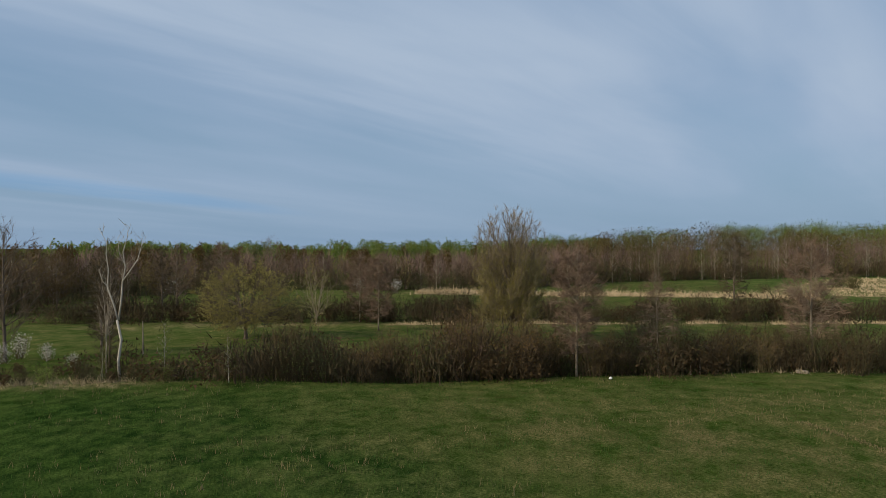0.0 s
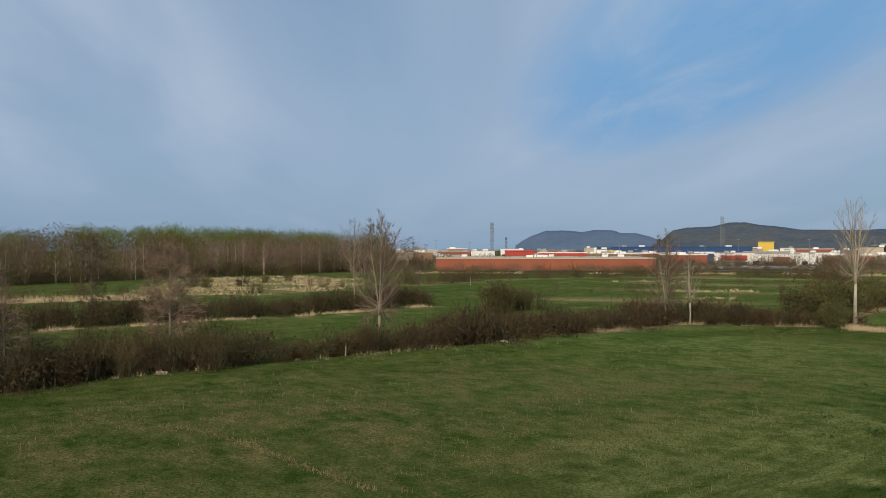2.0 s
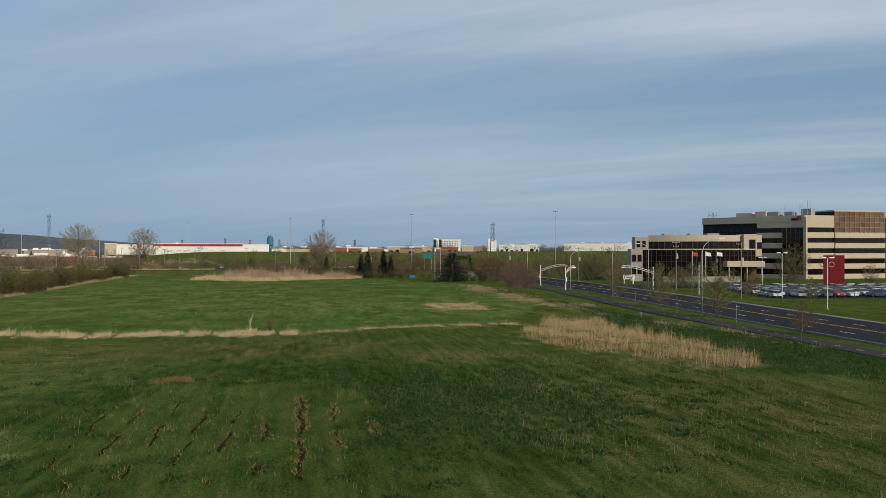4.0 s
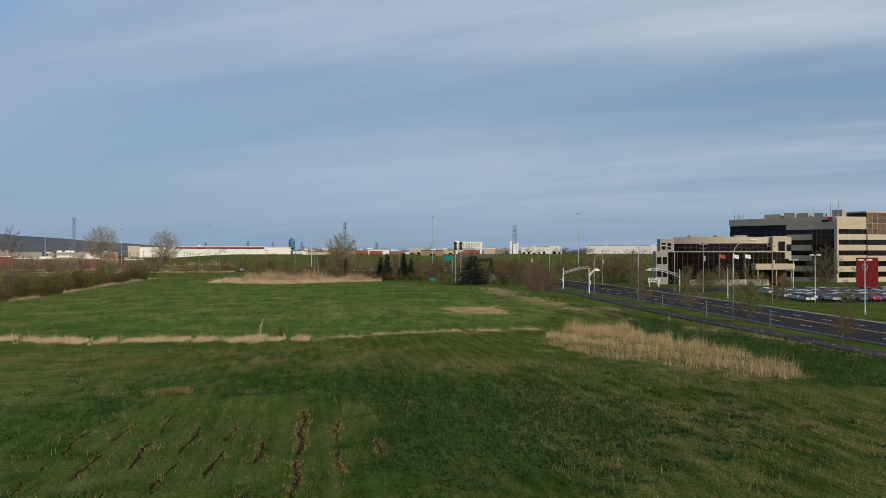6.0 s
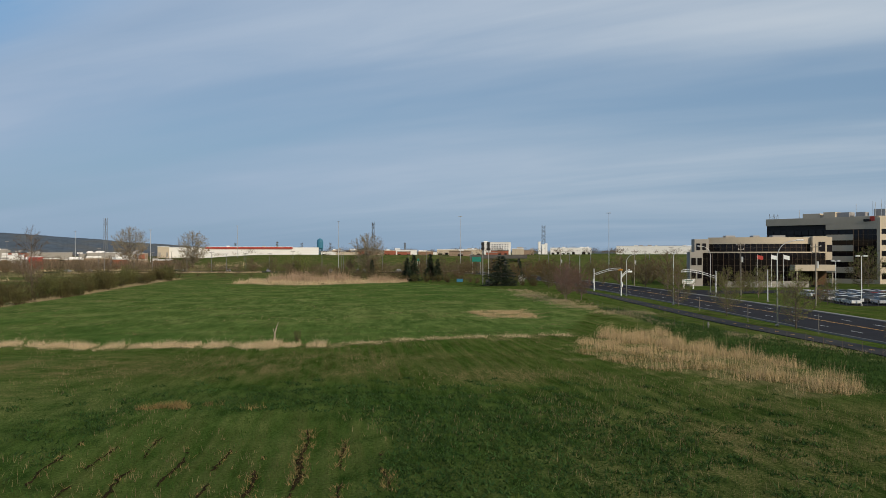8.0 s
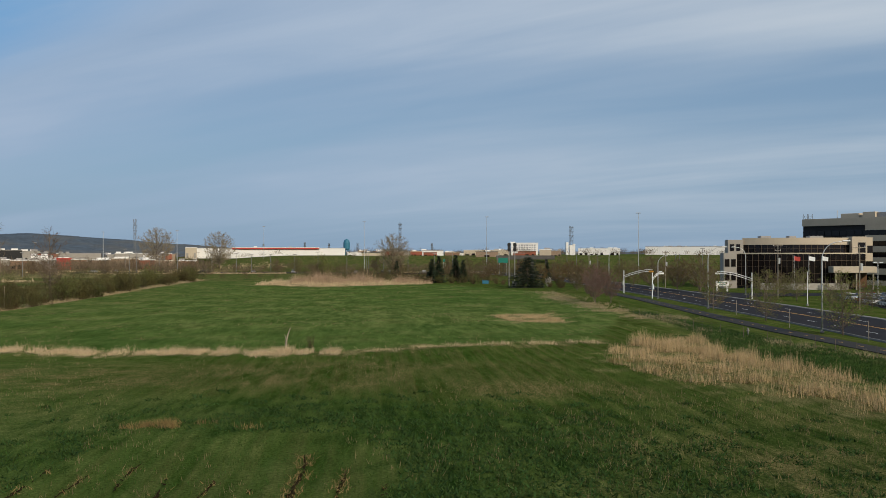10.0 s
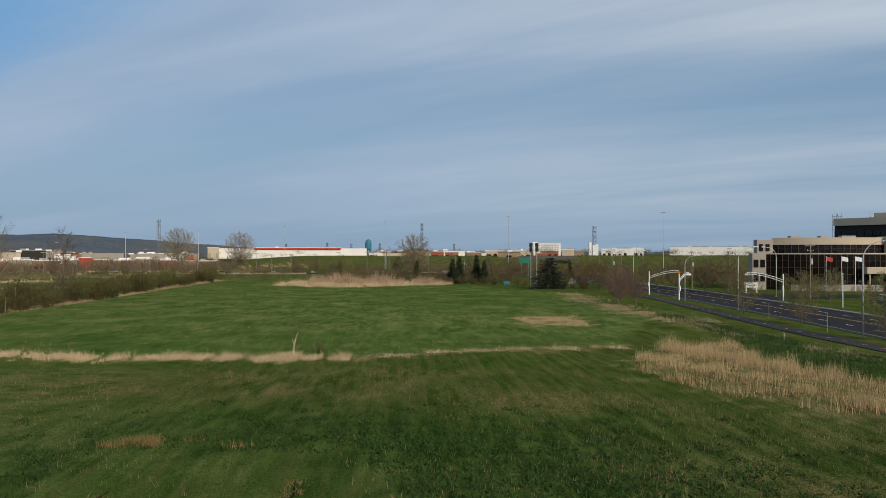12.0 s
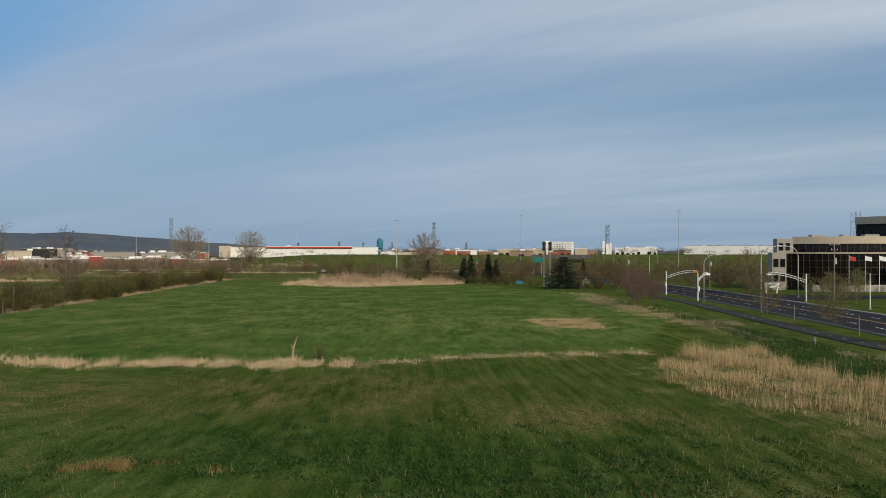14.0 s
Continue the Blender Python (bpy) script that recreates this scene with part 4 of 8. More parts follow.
tree_template("great_tree", "tall_tree", "tall dense tree with bare pale top and golden lower buds", "tree", BARK, TWIG_PALE, LEAF_GOLD, seed=11, h=14.6, r=0.21, width=6.9, base=0.06, m=0.60, p=2.6, foot=0.62, up=0.50, fan=0.62, limbs=110, rise=58, subs=1300, twigs=13, tlen=0.8, tw=0.028, leaf=2, lsize=0.12, leaf_top=0.58, wobble=0.015, stems=(0.06, [(0.2, 0.1, 0.95), (-0.6, 0.9, 0.92), (0.6, -0.9, 0.91), (-0.5, -0.5, 0.90), (0.5, 1.5, 0.86), (0.1, -1.6, 0.85)]), limb_r=0.36)
tree_template("red_narrow", "narrow_tree", "narrow bare tree with dense reddish twigs", "tree", BARK_PALE, TWIG_ROSE, limb_r=0.26, seed=14, h=10.1, r=0.11, width=4.2, base=0.16, m=0.60, p=2.4, foot=0.4, limbs=44, rise=16, subs=720, twigs=16, tlen=0.7, tw=0.028, droop=0.06, fan=0.7, wobble=0.02)
tree_template("red_narrow_b", "narrow_tree", "thin bare tree with sparse drooping reddish twigs", "tree", BARK_PALE, TWIG_ROSE, seed=15, h=9.0, r=0.09, width=3.6, base=0.15, m=0.45, p=1.5, limbs=38, rise=8, subs=330, twigs=14, tlen=0.6, tw=0.024, droop=0.12, fan=0.7, wobble=0.025)
tree_template("pale_trunk", "dying_tree", "half dead tree with pale peeled trunk and red brown twigs", "tree", BARK_PALE, TWIG_ROSE, limb_r=0.24, seed=18, h=11.1, r=0.13, width=5.6, base=0.18, m=0.45, p=1.9, foot=0.5, limbs=52, rise=18, subs=760, twigs=17, tlen=0.65, tw=0.028, droop=0.06, fan=0.75, wobble=0.025)
tree_template("dark_narrow", "dark_tree", "dark slender bare tree behind the hedge", "tree", BARK, TWIG_DARK, seed=20, h=12.4, r=0.18, width=4.2, base=0.10, m=0.5, p=1.8, limbs=44, rise=12, subs=400, twigs=15, tlen=0.8, tw=0.028, droop=0.08, fan=0.7)
tree_template("bare_cone", "bare_tree", "tall bare tree with fanned top and orange brown twigs", "tree", BARK_PALE, TWIG, seed=22, h=14.3, r=0.17, width=4.8, base=0.08, m=0.66, p=2.0, foot=0.55, up=0.5, limbs=62, rise=48, subs=560, twigs=14, tlen=0.75, tw=0.028, wobble=0.03, stems=(0.22, [(0.6, 0.5, 1.0), (-0.7, -0.5, 0.95), (0.1, -1.1, 0.84), (-0.2, 1.1, 0.88)]))
tree_template("bare_a", "bare_tree", "bare grey brown tree with ascending branches", "tree", BARK, TWIG, seed=24, h=13.0, r=0.19, width=6.4, base=0.22, m=0.6, p=2.0, limbs=34, rise=42, subs=260, twigs=11, tlen=0.8, tw=0.027)
tree_template("pale_tall", "bare_tree", "tall bare tree with pale trunk and ascending limbs", "tree", BARK_BONE, TWIG_PALE, seed=27, h=16.9, r=0.23, width=4.8, base=0.30, m=0.68, p=2.6, foot=0.30, up=0.6, fan=0.40, limbs=36, rise=60, subs=210, twigs=8, tlen=0.9, tw=0.019, limb_r=0.40, wobble=0.035, stems=(0.34, [(0.8, 0.5, 1.0), (-1.1, -0.4, 0.97), (-0.2, -0.8, 0.90), (0.4, 1.1, 0.90), (-0.4, 0.2, 1.0)]))
tree_template("white_fork", "birch_tree", "slender white trunked birch with thin dark upper twigs", "tree", BARK_BONE, TWIG, seed=29, h=10.6, r=0.14, width=3.8, base=0.30, m=0.62, p=2.0, limbs=34, rise=58, subs=190, twigs=9, tlen=0.6, tw=0.022, wobble=0.05, limb_r=0.2, stems=(0.30, [(0.9, 0.9, 1.0), (-0.8, -0.8, 0.95), (0.1, -0.2, 0.86)]))
tree_template("slim", "slim_tree", "slim bare tree with upright twigs at the top", "tree", BARK_PALE, TWIG, seed=31, h=18.0, r=0.20, width=6.4, base=0.42, m=0.6, p=2.0, limbs=26, rise=48, subs=170, twigs=10, tlen=0.9, tw=0.03)
tree_template("young_birch", "young_birch", "young white birch in fresh pale green leaf", "tree", BARK_WHITE, TWIG, LEAF, seed=33, h=4.6, r=0.04, width=1.4, base=0.2, m=0.45, p=1.5, limbs=16, rise=40, subs=50, twigs=6, tlen=0.3, tw=0.014, leaf=2, lsize=0.09)
tree_template("bushy_crown", "budding_tree", "round crowned tree in pale bud beside the highway", "tree", BARK, TWIG_PALE, BUD_PALE, seed=35, h=20.0, r=0.35, width=17.0, base=0.24, m=0.5, p=2.2, foot=0.45, limbs=60, rise=40, subs=620, twigs=11, tlen=1.3, tw=0.075, leaf=1, lsize=0.24)
tree_template("street_maple", "street_tree", "young street tree in first green leaf", "tree", BARK, TWIG, LEAF, seed=37, h=8.0, r=0.10, width=6.0, base=0.24, m=0.45, p=2.0, foot=0.4, limbs=28, rise=42, subs=240, twigs=8, tlen=0.6, tw=0.032, leaf=2, lsize=0.10, group="street trees")
tree_template("street_bare", "street_tree", "young street tree with brown budding crown", "tree", BARK, TWIG, LEAF_RUST, seed=39, h=7.6, r=0.10, width=6.2, base=0.25, m=0.48, p=2.2, limbs=30, rise=42, subs=300, twigs=9, tlen=0.65, tw=0.042, leaf=1, lsize=0.12, group="street trees")
tree_template("plum", "plum_tree", "ornamental plum tree with purple brown young leaves", "tree", BARK, TWIG_PLUM, LEAF_PLUM, seed=41, h=7.0, r=0.12, width=6.4, base=0.30, m=0.5, p=2.4, foot=0.3, limbs=34, rise=34, subs=230, twigs=8, tlen=0.65, tw=0.045, leaf=2, lsize=0.13, group="plum trees by the path")
tree_template("maple_red", "maple_tree", "red brown budding maple beside the road", "tree", BARK, TWIG_RED, LEAF_RUST, seed=43, h=8.0, r=0.13, width=6.6, base=0.28, m=0.48, p=2.2, limbs=34, rise=34, subs=300, twigs=9, tlen=0.7, tw=0.045, leaf=2, lsize=0.13)
tree_template("green_tree", "leafy_tree", "small tree in fresh olive green leaf beside the road", "tree", BARK, TWIG, LEAF_OLIVE, seed=45, h=7.0, r=0.11, width=6.0, base=0.15, m=0.45, p=2.0, limbs=24, rise=36, subs=150, twigs=8, tlen=0.65, tw=0.045, leaf=2, lsize=0.16)
# woodland trees
for i, (lab, bark, tm, lm, nleaf, wd) in enumerate((
        ("bare purplish grey tree at the wood's edge", BARK, TWIG, None, 0, 4.6), ("bare brown tree at the wood's edge", BARK_PALE, TWIG_RED, None, 0, 4.4),
        ("slender pale trunked birch at the wood's edge", BARK_BONE, TWIG, None, 0, 3.2), ("woodland tree in fresh green leaf", BARK, TWIG, LEAF_BRIGHT, 1, 4.6),
        ("woodland tree in olive bud", BARK, TWIG, LEAF_GOLD, 1, 4.8))):
    tree_template("wood%d" % i, "woodland_tree", lab, "tree", bark, tm, lm, group="trees of the wood's edge", seed=50 + i, h=11.0, r=0.12 if i == 2 else 0.075, width=wd, base=0.16, m=0.6, p=2.2, foot=0.4, limbs=16, rise=55, subs=60, twigs=10, tlen=0.9, tw=0.045, leaf=nleaf, lsize=0.22)
# shrubs
shrub_template("thicket_a", "thicket_shrub", "dense dark brown leafless thicket shrub", 4.2, 3.8, 28, 26, TWIG_DARK, HEDGE_LEAF, 2, 0.075, seed=61)
shrub_template("thicket_b", "thicket_shrub", "dense thicket shrub with dull green buds", 3.6, 3.8, 26, 24, TWIG_DARK, LEAF_DARK, 2, 0.08, seed=62)
shrub_template("thicket_c", "thicket_shrub", "upright brown leafless shrub", 3.4, 2.6, 24, 40, TWIG_DARK, None, 0, seed=63)
shrub_template("rust_bush", "rusty_shrub", "rounded rust brown shrub", 3.3, 3.0, 28, 26, TWIG_RED, LEAF_RUST, 2, 0.075, seed=64)
shrub_template("olive_bush", "olive_shrub", "rounded olive green shrub on the ditch bank", 3.6, 4.4, 34, 24, TWIG_DARK, LEAF_OLIVE, 3, 0.15, seed=65)
shrub_template("green_bush", "green_shrub", "small fresh yellow green shrub", 2.2, 2.6, 18, 16, TWIG, LEAF, 2, 0.13, seed=66)
shrub_template("blossom_bush", "blossoming_shrub", "shrub covered in white blossom", 2.4, 2.6, 16, 16, TWIG_DARK, BLOSSOM, 2, 0.11, seed=67)


def conifer_template(key, label, h, width, seed, taper):
    rng = random.Random(seed)
    wood, nd = Buf(), Buf()
    wood.chain([(0, 0, -0.2), (0, 0, h * 0.5), (0, 0, h)], [0.20, 0.12, 0.015], 6)
    n = 34
    for i in range(n):
        f = 0.04 + 0.95 * i / n
        rr = width / 2 * (1 - f) ** taper * (0.75 + 0.45 * rng.random()) + 0.12
        for k in range(max(4, int(11 * (1 - f) + 4))):
            a = rng.random() * 6.28
            L = rr * (0.7 + 0.4 * rng.random())
            p = Vector((0, 0, f * h))
            q = p + Vector((math.cos(a) * L, math.sin(a) * L, -0.22 * L + 0.08))
            wood.tube(p, q, 0.02, 0.006, 3)
            for _ in range(24):
                u = 0.15 + 0.85 * rng.random()
                tp = p.lerp(q, u)
                te = tp + Vector((math.cos(a) * 0.3 + rng.gauss(0, 0.25), math.sin(a) * 0.3 + rng.gauss(0, 0.25), rng.gauss(-0.06, 0.12)))
                nd.twig(tp, te, 0.22)
    t = thing("spruce_tree", label, "tree")
    part("trunk", wood, BARK, t)
    part("crown", nd, NEEDLE, t)
    t.location = (0, 0, -500)
    TEMPLATES[key] = (t, h)


conifer_template("spruce_broad", "broad dark green spruce at the field's end", 9.2, 11.0, 71, 0.66)
conifer_template("spruce_slim", "slim dark green spruce at the field's end", 10.0, 6.0, 72, 0.95)

for key, x, y, h in (
        ("round_leafy", -86, -45.4, 8.7), ("willow", -103.5, -43, 7.6), ("red_narrow", -108.5, -38.5, 9.4), ("great_tree", -88, -16.1, 14.6),
        ("red_narrow", -65.4, -8.9, 10.1), ("red_narrow_b", -68, -2.4, 8.7), ("dark_narrow", -122.4, 12.5, 12.4), ("pale_trunk", -77.1, 11.6, 11.1), ("bare_a", -64.7, -58.9, 12.8),
        ("dark_narrow", -71.7, -53.9, 10.0), ("young_birch", -56.9, -34.4, 3.6), ("young_birch", -60.9, -41.7, 4.8), ("young_birch", -58.2, -45.5, 3.0), ("bare_cone", -80.5, 34.6, 14.0), ("slim", -129, 55.3, 15.5),
        ("white_fork", -78.7, 81, 10.2), ("bare_cone", -80.3, 78.0, 12.6), ("pale_tall", -64.6, 96.4, 16.9), ("slim", -92, 160.6, 18.0), ("bare_a", -97.5, 193, 16.2), ("bare_a", -145.8, 219.5, 11.3),
        ("red_narrow", -97, -33, 9.5), ("slim", -131, 58, 14), ("bare_a", -126, -58, 12), ("pale_trunk", -123, -65, 11), ("dark_narrow", -112, -62, 10),
        ("bare_a", -170, 92, 8.0), ("bare_a", -128, 62, 9.0), ("dark_narrow", -62.5, -47.5, 7.0), ("bare_a", -118, -70, 11), ("dark_narrow", -106, -66, 10.5), ("bare_a", -100, -70, 11.5)):
    plant(key, x, y, h)
for x, y, h in ((-233, 588, 29), (-190, 592, 26), (-49, 436, 20.5)):
    plant("bushy_crown", x, y, h)
for x, y, h in ((44.2, 117.2, 8.2), (42.2, 140.2, 7.9), (40.6, 164.4, 7.7), (66.5, 196, 7.0), (70, 168, 6.0), (74, 150, 5.0), (120.5, 258.5, 12.1), (72.5, 244, 5.0), (86, 246, 6.5)):
    plant("street_maple", x, y, h)
for x, y, h in ((45.0, 91.6, 3.9), (55.9, 236.7, 10.8), (52, 246, 9.0), (33, 264, 8.0), (47, 258, 9.5), (62.5, 252, 6.0)):
    plant("street_bare", x, y, h)
for x, y, h in ((22.8, 193.3, 7.6), (21.6, 181, 7.2), (25.2, 184.5, 6.6)):
    plant("plum", x, y, h, wide=0.82)
for x, y, h in ((21.5, 269.4, 6.4), (26.5, 259, 6.6), (17, 290, 7.0), (12, 330, 8), (28, 300, 8)):
    plant("maple_red", x, y, h)
plant("green_bush", -61.5, 322, 10.5, wide=0.75, label="tall cone shaped bush in bright green leaf")
for x, y, h in ((-8, 360, 7), (2, 392, 7), (14, 370, 8), (-26, 382, 7), (25, 345, 7), (38, 362, 8), (50, 332, 8), (24.3, 244, 6.2), (30, 226, 5.4), (-2, 345, 8), (33, 282, 7.0), (70, 214, 5.0), (73, 226, 5.6), (112, 244, 9.0), (126, 246, 7.5), (96, 246, 4.5), (79, 249, 4.6), (133, 236, 6.0), (70, 186, 3.6), (72, 176, 3.4), (45, 276, 7.0), (56, 285, 8.0), (64, 292, 8.5)):
    plant("green_tree", x, y, h)
plant("spruce_broad", 11.6, 264, 9.4, wide=1.22)
plant("spruce_slim", 21, 319, 7.4), plant("spruce_slim", -17.8, 306, 9.8), plant("spruce_slim", -12.5, 322, 10.0), plant("spruce_slim", -20.5, 312, 8.6), plant("spruce_slim", -9.5, 318, 8.0), plant("spruce_slim", -37, 345, 7.5)
plant("blossom_bush", 18.5, 268, 3.4)
for x, y, h in ((-122, -93, 9.5), (-128, -88, 8.6), (-116, -97, 8.0), (-132, -80, 8.2)):
    plant("maple_red", x, y, h, label="red brown budding tree before the wood")
plant("birch_fork", -58.9, -44.4, 12.4, turn=0)
plant("white_fork", -60.6, -46.6, 8.4, wide=0.5, label="thin crooked birch beside the forked one")
for x, y, h in ((-66.5, -59, 2.6), (-66, -55.5, 1.8), (-61.5, -50, 1.5), (-63, -58, 2.0), (-150, -100, 3.6), (-165, -95, 4.0), (-186, -60, 3.6), (-188, -52, 3.2), (-92.5, 128, 2.0)):
    plant("blossom_bush", x, y, h)
plant("rust_bush", -70.6, 3.2, 3.3), plant("green_bush", -75.9, 15.2, 2.4), plant("green_bush", -57.6, -39.5, 1.4), plant("olive_bush", -64.2, 91.2, 3.9), plant("rust_bush", -53.1, 92.6, 2.1)
plant("thicket_c", -18.6, 100.2, 1.6)

# the hedgerows
rng = random.Random(5)


def hedge(line, step, rows, keys, hlo, hhi, back=(-1, 0), jitter=0.9, skip=0.0):
    for x, y, a in along(line, step):
        for r in range(rows):
            if rng.random() < skip:
                continue
            o = 1.2 + r * 2.6
            swell = 0.90 + 0.24 * math.sin(0.31 * y + 0.17 * x + 1.0) * math.sin(0.13 * y + 2.1)
            plant(rng.choice(keys), x + back[0] * o + rng.gauss(0, jitter), y + back[1] * o + rng.gauss(0, jitter), (hlo + (hhi - hlo) * rng.random()) * (swell + 0.12), wide=1.15)


hedge([HEDGE_1[0], HEDGE_1[1], (-58.3, -33)], 3.6, 2, ["thicket_b", "thicket_c", "thicket_b", "green_bush"], 1.0, 2.3)
hedge([(-58.3, -33)] + HEDGE_1[2:4], 2.6, 3, ["thicket_a", "thicket_a", "rust_bush", "rust_bush", "thicket_b"], 3.4, 5.6)
hedge(HEDGE_1[3:6], 2.6, 3, ["thicket_b", "thicket_b", "thicket_a", "thicket_a", "rust_bush"], 2.6, 4.4)
hedge(HEDGE_1[5:7], 2.8, 2, ["thicket_c", "thicket_a", "thicket_b", "rust_bush"], 1.8, 3.4)
hedge(HEDGE_1[6:], 2.2, 2, ["thicket_c", "thicket_c", "thicket_b", "thicket_a", "rust_bush"], 2.0, 3.8)
hedge(DITCH[:2], 2.4, 2, ["thicket_c", "thicket_c", "thicket_b", "rust_bush"], 1.7, 3.0, (-0.6, 0.8))
hedge(DITCH[1:], 4.4, 2, ["olive_bush", "olive_bush", "olive_bush", "thicket_b"], 2.8, 5.4, (-1, 0.2), 1.5, 0.28)
hedge([(-84, 112), (-99, 155), (-104, 200), (-115, 255)], 16.0, 1, ["olive_bush", "thicket_b", "thicket_a"], 3.0, 5.0, (-1, 0.2), 2.5, 0.2)
hedge(HEDGE_2, 4.2, 2, ["thicket_b", "thicket_b", "thicket_a", "thicket_c"], 2.6, 4.0)
hedge([(-186, 50), (-200, 78), (-222, 96)], 9.0, 1, ["thicket_b", "olive_bush", "thicket_c"], 2.4, 4.4, (-1, 0.2), 3.5, 0.1)
hedge([(-214, 52), (-240, 84), (-270, 100)], 11.0, 1, ["thicket_b", "thicket_a", "olive_bush"], 2.6, 4.6, (-1, 0.2), 4.5, 0.1)
hedge([(-30, 306), (-14, 298), (2, 290), (8, 280)], 3.6, 2, ["thicket_a", "olive_bush", "rust_bush", "thicket_b"], 1.4, 3.0, (0, 1), 1.2, 0.15)
hedge([(14, 272), (20, 262), (24, 250)], 4.0, 1, ["thicket_b", "olive_bush"], 1.4, 2.6, (0.3, 1), 1.0, 0.1)
hedge([(-106, 70), (-112, 84)], 4, 2, ["olive_bush", "thicket_b"], 3.0, 4.4)


def scrub(name, label, material, lines, seed, leafy=False):
    """Far hedgerows and thickets: many fine twigs in clumps along bent lines, one object."""
    r = np.random.RandomState(seed)
    tris = []
    for line, step, rows_, hlo, hhi, m in lines:
        for x, y, a in along(line, step):
            for k in range(rows_):
                cx, cy = x + r.normal() * 2.2 - k * 2.0, y + r.normal() * 2.2 + k * 0.8
                h = (hlo + (hhi - hlo) * r.rand()) * (0.92 + 0.24 * math.sin(0.31 * cy + 0.17 * cx + 1.0) * math.sin(0.13 * cy + 2.1))
                z0 = hz(cx, cy)
                u = r.normal(size=(m, 3)) * np.array([h * 0.30, h * 0.30, h * 0.24]) + np.array([cx, cy, z0 + h * 0.42])
                u[:, 2] = np.maximum(u[:, 2], z0)
                if leafy:
                    s_ = 0.06 + 0.03 * h
                    tris.append(np.stack([u, u + r.normal(size=(m, 3)) * s_, u + r.normal(size=(m, 3)) * s_], 1))
                else:
                    d = r.normal(size=(m, 3)) * 0.5 + np.array([0, 0, 0.9])
                    d *= h * 0.20
                    side = np.cross(d, r.normal(size=(m, 3)))
                    side *= (0.012 * h) / np.maximum(np.linalg.norm(side, axis=1, keepdims=True), 1e-6)
                    tris.append(np.stack([u - side, u + side, u + d], 1))
    v = np.concatenate(tris).reshape(-1, 3)
    me = bpy.data.meshes.new(name)
    me.from_pydata(v.tolist(), [], np.arange(len(v)).reshape(-1, 3).tolist())
    me.materials.append(material)
    tagged(new(name, me), label, "scrub", kind="stuff")


HEDGE_LINES = [([(-81, 84), (-69, 94.5)], 1.2, 3, 2.0, 3.4, 190), ([(-75.5, 36), (-79, 60), (-82, 82)], 1.4, 2, 2.4, 3.8, 170), ([(-60, -44), (-61.5, -32)], 1.2, 2, 1.4, 2.6, 170), ([(-52, -60), (-60, -44)], 1.6, 2, 0.8, 1.8, 110), ([(-60.5, -33)] + [(a - 2.2, b) for a, b in HEDGE_1[2:4]], 1.5, 2, 2.6, 4.6, 170), ([(a - 2.2, b) for a, b in HEDGE_1[3:]], 1.6, 2, 2.0, 3.6, 160), ([(a - 1.5, b) for a, b in HEDGE_2], 1.5, 2, 2.4, 4.0, 130), (DITCH[1:5], 5.0, 1, 1.4, 2.8, 90)]
scrub("hedge_thicket", "tangle of dark bare twigs inside the hedgerows", TWIG_DARK, HEDGE_LINES, 311)
scrub("hedge_undergrowth", "dull olive brown leaves inside the hedgerows", HEDGE_LEAF, [(l, st * 1.5, rw, a * 0.9, b * 0.9, 230) for l, st, rw, a, b, m in HEDGE_LINES], 312, True)
SCRUB_LINES = [([(-150, 100), (-135, 128), (-160, 150)], 8, 1, 2.0, 3.5, 130), ([(-60, 316), (-20, 318)], 3, 2, 3.0, 6.0, 130), (HEDGE_3, 4.0, 2, 3.0, 5.0, 190), ([(-140, 215), (-175, 250), (-215, 258)], 5, 2, 3.0, 5.0, 170), ([(-150, 170), (-112, 205), (-122, 260)], 9, 1, 2.5, 4.5, 170),
               ([(-190, -8), (-186, 34)], 4, 1, 2.0, 3.5, 150), ([(-66, 322), (-34, 326), (-16, 332), (4, 300)], 4.5, 2, 2.5, 5.5, 200), ([(-230, 372), (-120, 405), (-60, 425), (30, 392)], 11, 2, 2.5, 5.0, 150),
               ([(-345, 250), (-300, 325), (-235, 400)], 5, 3, 3.5, 6.5, 150), ([(-150, 330), (-112, 352), (-60, 350)], 9, 1, 2.0, 3.5, 150), ([(a - 4, b - 1) for a, b in WOODS_EDGE], 3.0, 3, 3.0, 7.0, 130), ([(-260, 440), (-150, 470), (-70, 480), (20, 450)], 15, 2, 2.5, 6.5, 150), ([(-280, 520), (-160, 545), (-60, 560), (60, 520)], 18, 2, 3.0, 7.0, 150),
               ([(20, 300), (60, 330), (110, 360)], 9, 1, 3.0, 5.0, 150), ([(-20, 380), (60, 400), (150, 400)], 9, 2, 3.0, 6.0, 150)]
scrub("bare_scrub", "bare brown scrub and thickets along far ditches", TWIG_DARK, SCRUB_LINES, 301)
scrub("leafy_scrub", "budding olive scrub along far ditches", LEAF_DARK, [(l, st * 1.4, rw, a, b, 110) for l, st, rw, a, b, m in SCRUB_LINES], 302, True)
# the wood's edge
for x, y, a in along(WOODS_EDGE, 6.2):
    for r in range(2):
        o = 2 + r * 6 + rng.random() * 3
        tall = 9.0 + 5.0 * float(smooth01(np.array((y + 20) / 90.0)))
        plant(rng.choice(["wood0", "wood0", "wood1", "wood2", "wood3" if r else "wood2", "wood2", "wood2" if y > -30 else "wood0", "wood4"]), x - o * 0.9 + rng.gauss(0, 1.5), y - o * 0.25 + rng.gauss(0, 1.5), tall * (0.72 + 0.32 * rng.random()))


